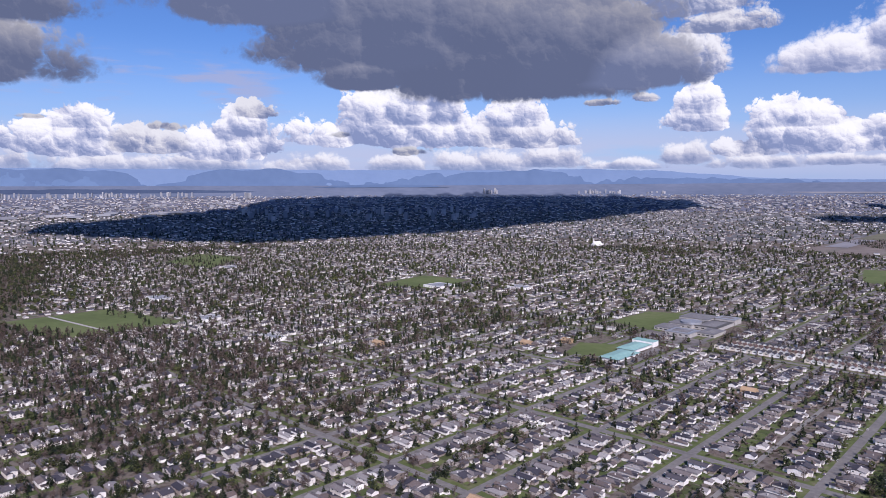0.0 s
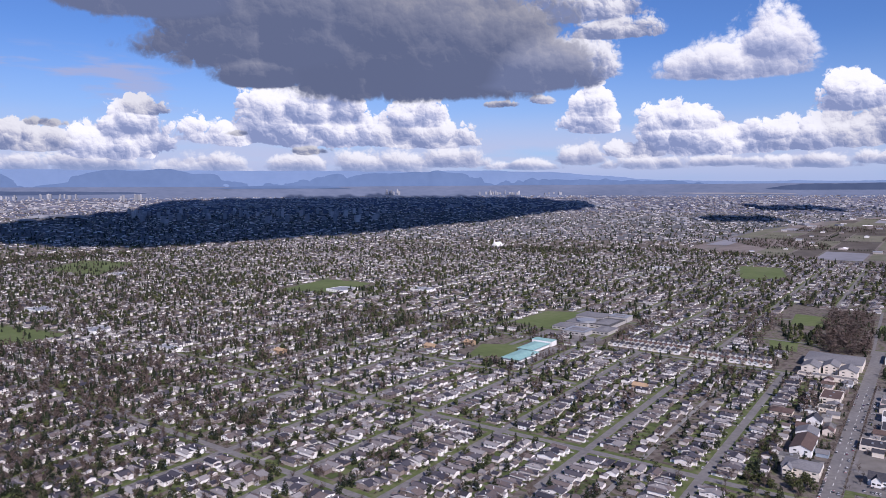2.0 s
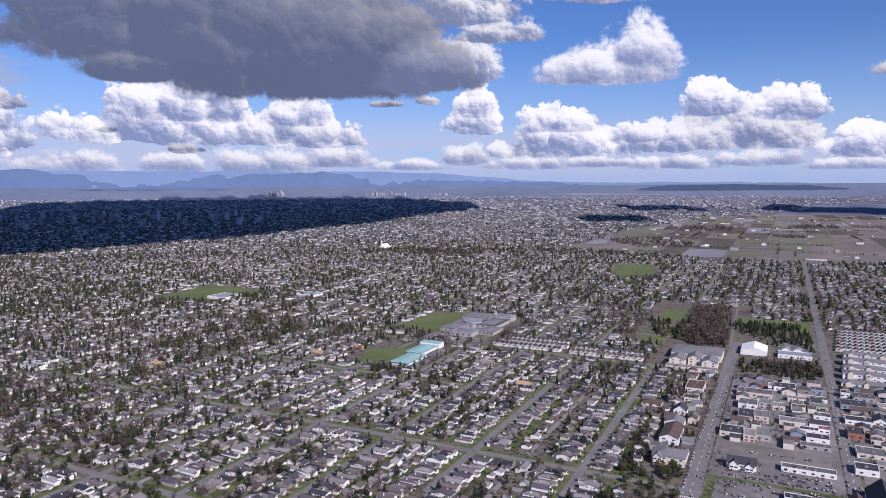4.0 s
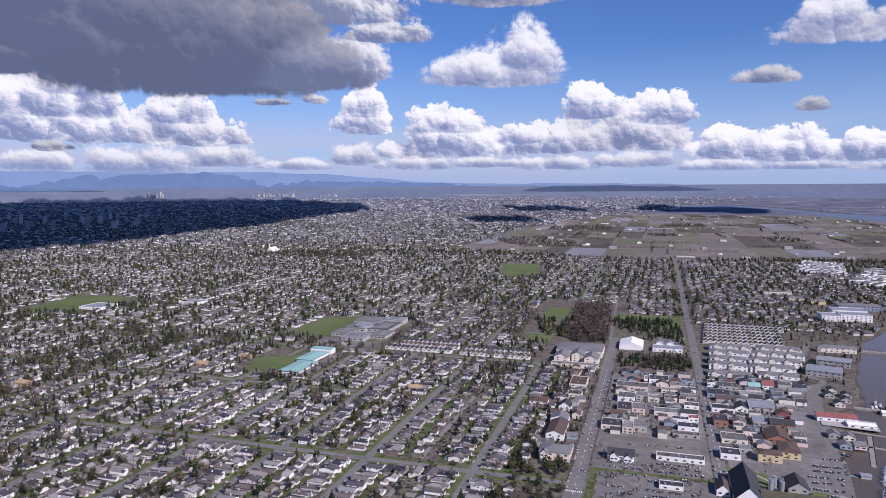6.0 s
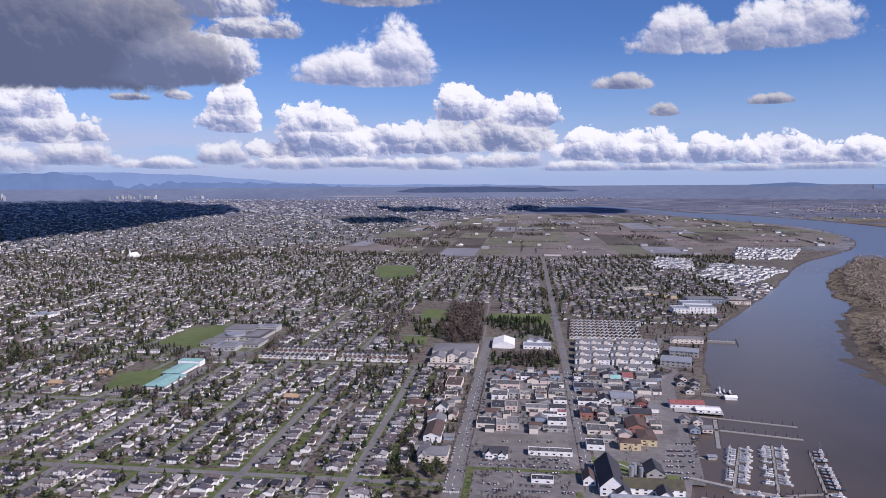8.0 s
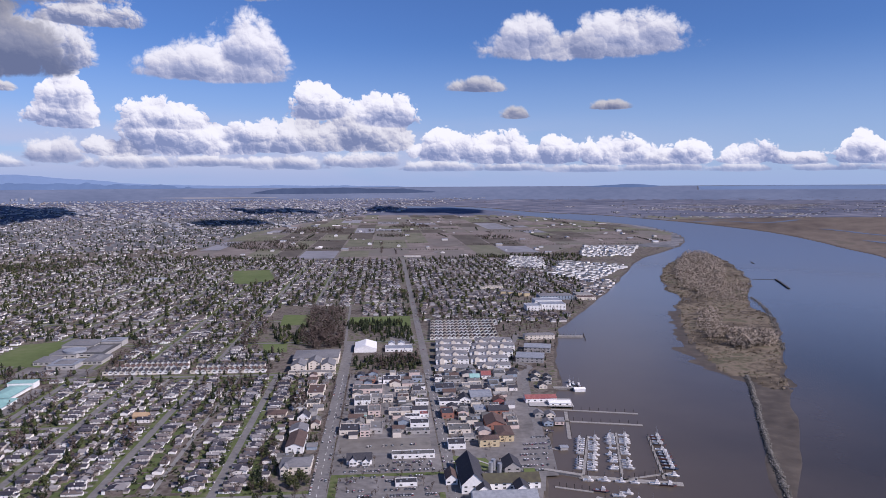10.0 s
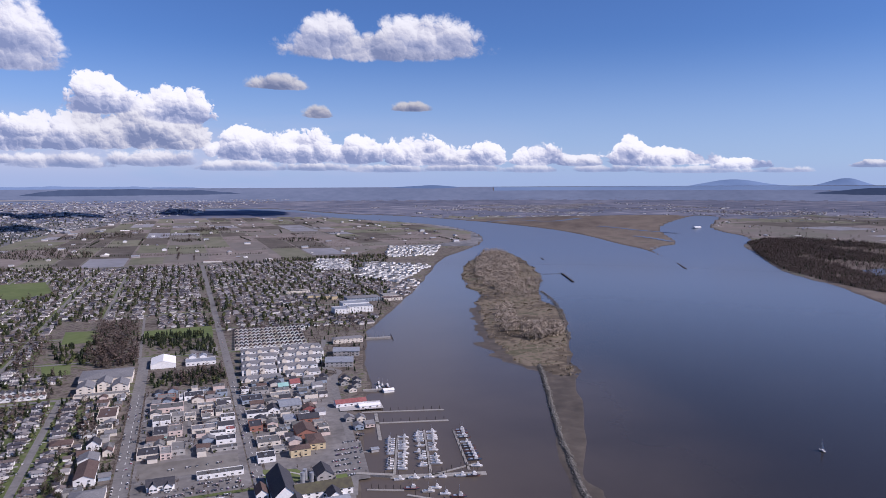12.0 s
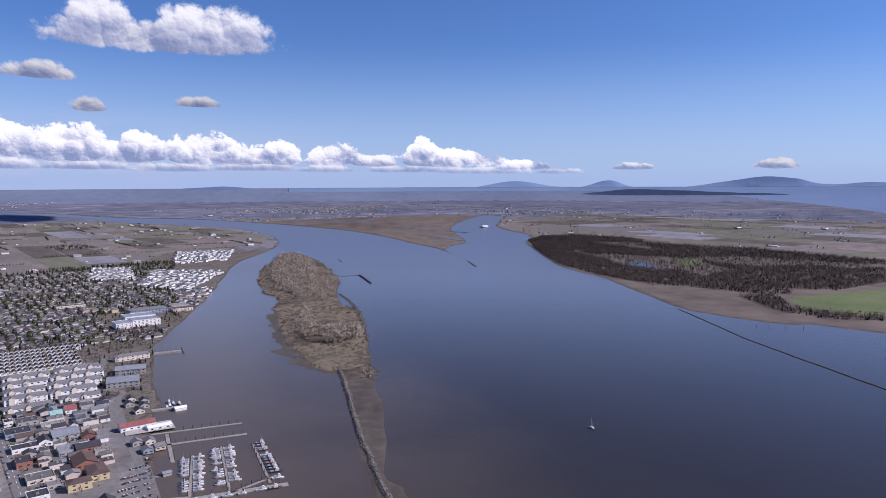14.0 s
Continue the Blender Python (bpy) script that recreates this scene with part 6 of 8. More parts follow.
dock([(222, 908), (333, 880)], 4.5, "long floating dock with dark piles", 10)
dock([(211, 863), (323, 836)], 5.0, "long floating dock with dark piles", 10)
dock([(239, 896), (218, 797)], 4.5, "wooden gangway float with piles", 5)
dock([(199, 688), (300, 661)], 9.0, "broad concrete float with boats alongside", 6)
dock([(166, 706), (202, 688)], 5.5, "white covered ramp down to the docks", 2, 2.5)
dock([(168, 666), (203, 651)], 3.5, "narrow timber walkway on piles", 5)
dock([(204, 690), (243, 804)], 3.0, "finger dock between moored boats", 7)
dock([(244, 684), (280, 812)], 3.0, "finger dock between moored boats", 7)
dock([(286, 676), (316, 800)], 3.0, "finger dock between moored boats", 7)
dock([(238, 676), (300, 690)], 3.0, "low timber walkway beside boats", 5)
dock([(203, 640), (250, 600)], 4.0, "finger dock between moored boats", 4)
dock([(178, 772), (196, 764)], 3.0, "short ramp to a floating shed", 1)


def boat_model(kind):
    """A fishing boat or cruiser: hull, deck house, mast, poles."""
    L, B = (11.5, 13.5, 9.5, 16.0)[kind], (3.6, 4.2, 3.2, 5.0)[kind]
    root = empty("boat", ("white fishing boat moored at the dock", "white trawler with deck house and mast", "small white cruiser at the dock", "dark-hulled fishing vessel with rigging")[kind], "boat", "moored boats")
    k = Kit()
    bow = [(L / 2, 0), (L * 0.28, B / 2), (-L / 2, B * 0.44), (-L / 2, -B * 0.44), (L * 0.28, -B / 2)]
    low = [(x * 0.92, y * 0.72) for x, y in bow]
    for a, b, c, d in zip(bow, bow[1:] + bow[:1], low[1:] + low[:1], low):
        k.poly([(*d, -0.4), (*c, -0.4), (*b, 1.5), (*a, 1.5)], 0)
    k.poly([(*p, 1.45) for p in bow], 0)
    part("hull", k, M_DARKHULL if kind == 3 else M_HULL, root)
    part("deckhouse", Kit().box(-L * 0.05, L * 0.22, -B * 0.3, B * 0.3, 1.45, 3.6, 0), M_HULL, root)
    part("wheelhouse", Kit().box(0, L * 0.16, -B * 0.25, B * 0.25, 3.6, 5.0, 0), M_GLASS if kind == 2 else M_HULL, root)
    part("mast", Kit().box(-0.1, 0.1, -0.1, 0.1, 3.6, L * 0.8, 0), M_METAL, root)
    if kind in (0, 1, 3):
        part("boom", Kit().poly([(-0.1, 0, L * 0.62), (0.1, 0, L * 0.62), (-L * 0.42, 0.1, 2.6), (-L * 0.42, -0.1, 2.6)], 0), M_POLE, root)
        part("hatch", Kit().box(-L * 0.38, -L * 0.15, -B * 0.25, B * 0.25, 1.46, 2.1, 0), M_BLUEWALL, root)
    return root


boats = [boat_model(k) for k in range(4)]
boat_used = set()


def moor(kind, x, y, deg):
    m = turned(x, y, WATER_Z + 0.1, deg)
    if kind in boat_used:
        repeat(boats[kind], m)
    else:
        PARTS_OF[boats[kind].name] = list(boats[kind].children_recursive)
        boats[kind].matrix_basis = m
        boat_used.add(kind)


br = random.Random(8)
for (x0, y0), (x1, y1), sides, step in (((210, 704), (240, 800), (-1, 1), 6.4), ((248, 700), (279, 808), (-1, 1), 6.4), ((293, 700), (315, 800), (1,), 8.5)):
    length = math.hypot(x1 - x0, y1 - y0)
    ux, uy = (x1 - x0) / length, (y1 - y0) / length
    a = 2.0
    while a < length:
        for s in sides:
            if br.random() < 0.12:
                continue
            kind = br.choice((0, 0, 1, 2)) if x0 < 290 else br.choice((3, 3, 1))
            o = 1.9 + (5.9, 6.9, 4.9, 8.1)[kind]
            moor(kind, x0 + ux * a + s * uy * o, y0 + uy * a - s * ux * o, math.degrees(math.atan2(-s * ux, s * uy)) + br.uniform(-3, 3))
        a += step * br.uniform(0.85, 1.2)
for k, (x, y) in enumerate(((206, 678), (222, 676), (238, 672), (252, 668), (272, 664), (284, 660), (212, 652), (226, 640), (240, 628), (251, 618), (232, 612), (236, 645), (298, 682))):
    moor((0, 1, 0, 2, 1, 3, 3, 1, 0, 3, 2, 0, 1)[k], x, y, -15 + br.uniform(-6, 6))
for x, y in ((276, 1012), (283, 1020), (290, 1014), (280, 1030), (270, 1004)):
    moor(3, x, y, 100 + br.uniform(-8, 8))
boathouse = gabled(276, 292, 985, 10, 4, 2, M_WHITE, M_WHITE, "white floating boathouse on the river", "x", "boathouse", panes=False)
boathouse.location.z = WATER_Z - 0.2
shed = gabled(198, 207, 762, 8, 3.5, 1.2, M_GREYWALL, M_METAL, "floating dock shed with pale roof", "x", "dock_shed", panes=False)
shed.location.z = WATER_Z
# working jetty upstream
j = dock([(338, 1357), (392, 1349)], 11, "timber jetty on tall piles", 8, 3.0)
part("mast", Kit().box(40, 40.5, -0.3, 0.3, 3, 17, 0), M_METAL, j)
part("mast", Kit().box(24, 24.4, -0.3, 0.3, 3, 11, 0), M_METAL, j)
for k in range(7):
    part("pile", Kit().box(56 + k * 0.4, 56.7 + k * 0.4, -30 + k * 9, -29.3 + k * 9, -2, 4.5, 0), M_POLE, j)
dock([(248, 1004), (284, 998)], 8, "timber wharf beside the boathouse", 4, 2.5)


def piling(points, step, label, high=2.2, wide=0.9, name="pile_dike"):
    """A line of dark piles standing in the river."""
    root = empty(name, label, "pile dike")
    p = smooth_line(points, 4)
    k = Kit()
    done = 0
    for (x0, y0), (x1, y1) in zip(p, p[1:]):
        n = max(1, int(math.hypot(x1 - x0, y1 - y0) / step))
        for i in range(n):
            x, y = x0 + (x1 - x0) * i / n, y0 + (y1 - y0) * i / n
            part("pile", Kit().box(x - wide / 2, x + wide / 2, y - wide / 2, y + wide / 2, -3, high + WATER_Z + 0.5 * math.sin(done * 2.3), 0), M_POLE, root)
            done += 1
    return root


def boom(points, label, wide=3.2, high=0.9):
    """A long dark line of floating logs or a pile wall."""
    root = empty("log_boom", label, "log boom")
    p = smooth_line(points, 8, 2.0)
    for i, ((x0, y0), (x1, y1)) in enumerate(zip(p, p[1:])):
        d, a = math.hypot(x1 - x0, y1 - y0), math.atan2(y1 - y0, x1 - x0)
        c, s = math.cos(a), math.sin(a)
        k = Kit().box(0, d + 0.4, -wide / 2, wide / 2, -0.4, high, 0)
        k.v = [(x0 + x * c - y * s, y0 + x * s + y * c, z + WATER_Z + 0.1 * (i % 2)) for x, y, z in k.v]
        part("log", k, M_POLE, root)
    return root


boom([(1577, 1045), (1478, 895), (1378, 745), (1332, 658), (1288, 575), (1200, 405)], "long dark log boom across the river", 3.0)
boom([(1440, 2766), (1467, 2730), (1427, 2585)], "dark pile dike beside the island", 5, 3.5)
boom([(1386, 2761), (1467, 2735)], "dark pile dike beside the island", 2, 1.0)
boom([(1260, 2146), (1222, 2045), (1185, 1943)], "dark pile dike beside the island", 5, 3.5)
boom([(1190, 2160), (1260, 2146)], "dark pile dike beside the island", 2, 1.0)
boom([(2120, 2790), (1960, 2440), (1773, 2107)], "long stone training wall along the marsh", 6, 1.6)
piling([(1180, 2935), (1330, 2990), (1480, 2990)], 17, "row of old piles in the river", 5, 2.0)
piling([(1640, 1120), (1720, 1240), (1790, 1350)], 22, "old piles near the far bank", 4, 1.2)
piling([(1520, 800), (1590, 700)], 30, "old piles near the far bank", 4, 1.2)
# sailing boat under way
sail = empty("sailboat", "small white sailing boat on the river", "sailboat")
sail.matrix_basis = turned(698, 580, WATER_Z, 80)
h = Kit()
deck = [(5.5, 0), (1.5, 1.7), (-5, 1.3), (-5, -1.3), (1.5, -1.7)]
keel = [(x * 0.85, y * 0.5) for x, y in deck]
for a, b, c, d in zip(deck, deck[1:] + deck[:1], keel[1:] + keel[:1], keel):
    h.poly([(*d, -0.5), (*c, -0.5), (*b, 1.1), (*a, 1.1)], 0)
part("hull", h.poly([(*p, 1.05) for p in deck], 0), M_HULL, sail)
part("mast", Kit().box(0.8, 1.05, -0.12, 0.12, 1.05, 14, 0), M_METAL, sail)
part("sail", Kit().poly([(0.7, 0.1, 2.4), (-4.6, 0.5, 2.6), (0.7, 0.1, 12.5)], 0), M_WHITE, sail)
part("cabin", Kit().box(-2.2, 1.6, -0.9, 0.9, 1.05, 1.9, 0), M_HULL, sail)
# a ferry dock far up the side channel
far_ferry = gabled(3560, 3640, 4170, 40, 12, 4, M_WHITE, M_WHITE, "white ferry berth far up the channel", "x", panes=False)
X, Y, Z, s = lay(3600.0, 4180.0, 0.0)
far_ferry.location, far_ferry.scale = (float(X), float(Y), float(Z) - 1), (float(s) * 0.7,) * 3


# ---------- the rock breakwater ----------
def rock_mesh(seed):
    r = random.Random(seed)
    bm = bmesh.new()
    bmesh.ops.create_icosphere(bm, subdivisions=1, radius=1.0)
    for v in bm.verts:
        v.co = Vector((v.co.x * 1.2, v.co.y, v.co.z * 0.8)) * r.uniform(0.75, 1.2)
    me = bpy.data.meshes.new("rock")
    bm.to_mesh(me)
    bm.free()
    me.materials.append(M_ROCK)
    return me


WALL_LINE = smooth_line([(575, 1048), (553, 998), (514, 909), (484, 846), (455, 780), (430, 722), (413, 680), (391, 628), (377, 592), (366, 555), (345, 450)], 10, 2.0)
breakwater = empty("breakwater", "long breakwater of piled grey rocks", "breakwater", kind="structure")
seg = np.linalg.norm(np.diff(WALL_LINE, axis=0), axis=1)
run = np.concatenate([[0], np.cumsum(seg)])
rocks = [rock_mesh(s) for s in range(5)]
rr = random.Random(31)
spots = []
for _ in range(3400):
    t = rr.uniform(0, run[-1])
    x, y = np.interp(t, run, WALL_LINE[:, 0]), np.interp(t, run, WALL_LINE[:, 1])
    o = rr.gauss(0, 2.6)
    spots.append((x + o, y + o * 0.35, 0.6 - 0.32 * abs(o) + rr.uniform(-0.3, 0.3), rr.uniform(0.5, 1.4)))
spots.sort(key=lambda q: q[1])
for x, y, z, s in spots[:300]:
    o = new("rock", rocks[rr.randrange(5)])
    o.parent = breakwater
    o.matrix_basis = Matrix.LocRotScale((x, y, z), Euler((rr.uniform(0, 6), rr.uniform(0, 6), rr.uniform(0, 6))), (s,) * 3)
pebble = Kit()
bm = bmesh.new()
bmesh.ops.create_icosphere(bm, subdivisions=1, radius=1.0)
pebble.v = [(v.co.x * 1.2 * (0.8 + 0.4 * rr.random()), v.co.y, v.co.z * 0.8) for v in bm.verts]
pebble.f = [tuple(v.index for v in f.verts) for f in bm.faces]
pebble.m = [0] * len(pebble.f)
bm.free()
q = np.array(spots[300:])
scatter("riprap", [pebble], 0, q[:, 0], q[:, 1], q[:, 2], np.arange(len(q)) * 1.7, q[:, 3], [M_ROCK], "piled grey rocks of the breakwater", "rocks")
edge = smooth_line([(735, 1218), (850, 1450), (930, 1620), (990, 1800)], 30)
ex = np.repeat(edge, 4, axis=0) + np.random.RandomState(3).normal(0, 3.0, (len(edge) * 4, 2))
scatter("riprap", [pebble], 0, ex[:, 0], ex[:, 1], 0.2, np.arange(len(ex)) * 1.3, 1.3, [M_ROCK], "pale rocks along the island edge", "rocks")


# ---------- playing fields, schools, parks ----------
def field(points, label, m=None):
    return patch("playing_field", points, m or M_GRASS, 0.2, label, "field")


field([(-612, 930), (-636, 1012), (-572, 1046), (-552, 955)], "green school field beside a teal roof")
field([(-690, 1212), (-690, 1362), (-612, 1392), (-578, 1186)], "bright green school field with goals")
field([(-1544, 392), (-1544, 590), (-1278, 640), (-1300, 404)], "large green playing field with paths")
field([(-2351, 1082), (-2550, 1308), (-2326, 1372), (-2084, 1108)], "dull green park field among houses")
field([(-1405, 1225), (-1454, 1455), (-1290, 1470), (-1245, 1283)], "green field beside a pale school")
field([(-1850, 2500), (-1700, 2560), (-1560, 2450), (-1700, 2400)], "green field among houses far off")
field([(-242, 1640), (-176, 1628), (-160, 1514), (-232, 1508)], "bright green lawn in a wooded park")
field([(-238, 1335), (-191, 1328), (-183, 1262), (-224, 1262)], "small green lawn beside a large complex")
field([(-86, 1592), (53, 1603), (51, 1474), (-84, 1514)], "dull green park lawn behind the hall")
field([(-544, 2509), (-423, 2532), (-357, 2254), (-430, 2154), (-478, 2192)], "green sports field beyond the houses")
field([(1953, 942), (2026, 938), (2171, 907), (2390, 855), (2300, 640), (1915, 675), (1855, 739), (1845, 805), (1843, 860)], "green pasture behind the far bank")
field([(2672, 1789), (2709, 1701), (2514, 1577), (2451, 1625)], "small green meadow among woods")
field([(2854, 1450), (2964, 1340), (2979, 1151), (2777, 1232)], "pale green meadow among woods", M_FARM_GREEN)
strip("footpath", [(-1544, 470), (-1290, 500)], 6, M_GREYWALL, 0.28, "pale footpath across the playing field", "footpath")
strip("footpath", [(-80, 1300), (-92, 1760)], 5, M_ROAD, 0.2, "straight path through the park", "footpath")
# school with a teal roof
t = empty("teal_roof_school", "low white school with bright teal metal roof", "school")
for (x0, y0, x1, y1, h) in ((-552, 934, -519, 1000, 5.0), (-560, 1000, -530, 1060, 6.2)):
    part("wall", Kit().box(x0 + 1, x1 - 1, y0 + 1, y1 - 1, 0, h - 0.6, 0), M_WHITE, t)
    part("roof", Kit().hip(x0, x1, y0, y1, h - 0.5, h + 1.8, 0, 1.0), M_TEAL, t)
part("hall", Kit().box(-566, -528, 1062, 1080, 0, 8.5, 0), M_WHITE, t, "white hall of the school")
part("hall_roof", Kit().box(-566.3, -527.7, 1061.7, 1080.3, 8.5, 9, 0), M_TEAL, t)
patch("parking_lot", [(-520, 930), (-500, 940), (-505, 1060), (-527, 1060)], M_LOT, 0.2, "asphalt yard beside the school", "parking lot")
# large grey school
sch = empty("large_school", "large grey school with flat roofs and round drum", "school")
for x0, x1, y0, y1, h in ((-596, -560, 1200, 1240, 6), (-560, -515, 1170, 1215, 7), (-515, -484, 1200, 1250, 6), (-590, -545, 1245, 1300, 7.5), (-545, -500, 1255, 1330, 6.5), (-598, -540, 1310, 1362, 9), (-538, -500, 1335, 1368, 10)):
    part("wing", Kit().box(x0, x1, y0, y1, 0, h, 0), M_GREYWALL, sch)
    part("roof", Kit().box(x0 - 0.5, x1 + 0.5, y0 - 0.5, y1 + 0.5, h, h + 0.5, 0), (M_GREYROOF, M_FLAT, M_METAL)[int(h * 2) % 3], sch)
    part("skylight", Kit().hip(x0 + 6, x1 - 8, y0 + 8, y1 - 10, h + 0.5, h + 3.0, 0, 0), M_GREYROOF, sch, "raised grey roof lantern")
    for k in range(4):
        pane_at(sch, x0 + (x1 - x0) * (k + 0.5) / 4, y0 - 0.06, h * 0.5, True, 3.2, 1.6)
bm = bmesh.new()
bmesh.ops.create_cone(bm, segments=28, radius1=19, radius2=19, depth=4, cap_ends=True, matrix=Matrix.Translation((-556, 1268, 9.5)))
me = bpy.data.meshes.new("drum")
bm.to_mesh(me)
bm.free()
me.materials.append(M_METAL)
new("drum", me).parent = sch
patch("parking_lot", [(-600, 1120), (-480, 1120), (-478, 1165), (-600, 1195)], M_LOT, 0.16, "asphalt school car park", "parking lot")
for x0, x1, y, d in ((-1290, -1230, 1290, 60), (-1300, -1255, 660, 40), (-2060, -1990, 1130, 50), (-1060, -1010, 660, 20), (-2080, -2040, 2450, 60), (-1120, -1060, 1420, 40), (-760, -700, 2250, 50), (-1620, -1560, 700, 40)):
    shop(x0, x1, y, d, 7, M_WHITE, M_METAL, "pale flat-roofed public building among houses")
gab = gabled(-1600, -1575, 2620, 50, 14, 12, M_WHITE, M_WHITE, "white church with a pointed steeple", panes=False)
part("steeple", Kit().hip(-4, 4, -30, -22, 14, 44, 0, 0), M_WHITE, gab)
# building sites with bare timber
M_PLY = mat("raw_plywood", [(0.2, (0.30, 0.21, 0.13)), (0.8, (0.42, 0.30, 0.19))], 0.6, 4, 0.9)
for x, y in ((-376, 452 - 24), (-330, 905), (-700, 930), (-660, 990), (-880, 760)):
    gabled(x, x + 18, y, 14, 5, 3, M_PLY, M_PLY, "house under construction in bare plywood", "x")


# ---------- woods ----------
def grove(name, kind, outline, n, s0, s1, label, seed, tall=None):
    """Trees filling an outline."""
    p = np.array(outline, float)
    r = np.random.RandomState(seed)
    lo, hi = p.min(0), p.max(0)
    q = r.uniform(lo, hi, (n * 12, 2))
    q = q[inside(p, q[:, 0], q[:, 1])][:n]
    q = q[land_height(q[:, 0], q[:, 1]) > 0.4]
    dense = np.array([noise.noise(Vector((a * 0.012, b * 0.012, seed))) for a, b in q])
    q = q[dense > -0.35]
    wood(name, kind, q[:, 0], q[:, 1], r.uniform(s0, s1, len(q)), seed, label, tall)


grove("park_trees", "bare", [(-178, 1703), (-103, 1710), (-80, 1273), (-139, 1288), (-172, 1350), (-178, 1494)], 330, 1.0, 1.9, "tall bare brown park trees", 51)
grove("park_trees", "bare", [(-330, 1616), (-250, 1560), (-240, 1290), (-262, 1280), (-300, 1403)], 70, 0.9, 1.6, "spreading bare park trees", 151)
grove("park_conifers", "fir", [(-248, 1490), (-170, 1490), (-160, 1300), (-212, 1324)], 60, 0.7, 1.3, "dark conifers in the park", 52)
grove("park_conifers", "leafy", [(-240, 1480), (-170, 1480), (-150, 1290), (-212, 1320)], 24, 0.9, 1.5, "dark round evergreens in the park", 152)
grove("park_conifers", "fir", [(-178, 1703), (-103, 1710), (-80, 1273), (-172, 1350)], 40, 0.8, 1.3, "dark conifers in the park", 153)
grove("hall_trees", "fir", [(-89, 1543), (44, 1523), (52, 1300), (12, 1374), (-14, 1310), (-42, 1368), (-85, 1459)], 150, 0.7, 1.35, "dark conifers behind the hall", 55)
grove("hall_trees", "leafy", [(-89, 1543), (44, 1523), (52, 1300), (12, 1374), (-42, 1368)], 50, 0.8, 1.3, "dark evergreens behind the hall", 155)
grove("hall_trees", "fir", [(-60, 1205), (52, 1225), (57, 1148), (46, 1110), (-28, 1118), (-56, 1126)], 70, 0.6, 1.2, "conifers round the white hall", 53)
grove("hall_trees", "leafy", [(-60, 1205), (52, 1225), (57, 1148), (46, 1110), (-56, 1126)], 40, 0.7, 1.2, "evergreens round the white hall", 158)
grove("hall_trees", "bare", [(-20, 1225), (52, 1235), (57, 1148), (-28, 1118)], 80, 0.7, 1.3, "bare trees round the white hall", 54)
grove("bank_bushes", "bare", [(290, 1420), (330, 1420), (400, 1560), (420, 1640), (330, 1640), (270, 1500)], 110, 0.4, 0.9, "brown brush along the river bank", 56)
grove("suburb_trees", "bare", [(-1500, 300), (-640, 250), (-620, 540), (-1000, 620), (-1260, 560)], 1100, 0.7, 1.5, "bare trees crowding older gardens", 64)
grove("suburb_trees", "fir", [(-2600, 500), (-1300, 560), (-1500, 1300), (-2900, 1500)], 1500, 0.6, 1.2, "dark conifers over older suburbs", 165)
grove("suburb_trees", "bare", [(-2600, 500), (-1300, 560), (-1500, 1300), (-2900, 1500)], 1800, 0.6, 1.4, "bare trees over older suburbs", 166)
grove("suburb_trees", "fir", [(-1500, 300), (-640, 250), (-620, 540), (-1000, 620), (-1260, 560)], 500, 0.6, 1.3, "dark conifers crowding older gardens", 65)
for k, (kind, o, n) in enumerate((("bare", [(-640, 1060), (-500, 1060), (-500, 1150), (-640, 1150)], 60), ("fir", [(-645, 915), (-500, 905), (-500, 925), (-645, 930)], 30), ("bare", [(-520, 930), (-500, 930), (-495, 1060), (-515, 1060)], 30), ("fir", [(-700, 1150), (-600, 1120), (-600, 1180), (-700, 1205)], 45),
                                ("bare", [(-480, 1200), (-440, 1200), (-440, 1400), (-480, 1400)], 60), ("fir", [(-700, 1385), (-480, 1385), (-480, 1420), (-700, 1430)], 70), ("bare", [(78, 1110), (330, 1110), (420, 1500), (90, 1500)], 260), ("fir", [(78, 1110), (330, 1110), (420, 1500), (90, 1500)], 110),
                                ("bare", [(250, 1500), (420, 1500), (600, 1860), (320, 1860)], 260), ("fir", [(250, 1500), (420, 1500), (600, 1860), (320, 1860)], 120), ("bare", [(-470, 1112), (-190, 1112), (-190, 1205), (-470, 1205)], 120), ("fir", [(-470, 1112), (-190, 1112), (-190, 1205), (-470, 1205)], 70))):
    grove("yard_trees", kind, o, n, 0.4, 0.95, "bare trees in yards and along paths" if kind == "bare" else "dark conifers in yards and along paths", 140 + k)
grove("suburb_trees", "fir", [(-1700, 640), (-700, 560), (-680, 1100), (-1500, 1300)], 450, 0.5, 1.2, "conifers among older houses", 66)
grove("suburb_trees", "bare", [(-1700, 640), (-700, 560), (-680, 1100), (-1500, 1300)], 900, 0.6, 1.3, "bare trees among older houses", 67)
# the island: willow thickets
ISL_N = [(1162, 2676), (1306, 2941), (1400, 3000), (1370, 2804), (1242, 2464), (1079, 2118), (934, 1889), (850, 1765), (853, 1858), (895, 2037), (993, 2321)]
grove("island_willows", "bare", ISL_N, 1100, 1.2, 2.4, "dense bare willows on the island", 57)
grove("island_willows", "bare", [(900, 1930), (1010, 2005), (1120, 2060), (1099, 1990), (987, 1807), (880, 1680), (861, 1741)], 260, 0.8, 1.7, "bare trees along the island edge", 157)
grove("island_willows", "bare", [(745, 1587), (799, 1615), (700, 1377), (632, 1302), (664, 1418)], 110, 1.0, 1.9, "tall pale bare trees on the island", 58)
grove("island_willows", "bare", [(684, 1379), (791, 1339), (745, 1250), (663, 1221), (624, 1258)], 260, 1.1, 1.9, "bare thicket on the island", 59)
grove("island_brush", "bare", ISLAND, 420, 0.2, 0.5, "scattered bare brush on the island", 156)
TUFT = Kit()
tr2 = random.Random(4)
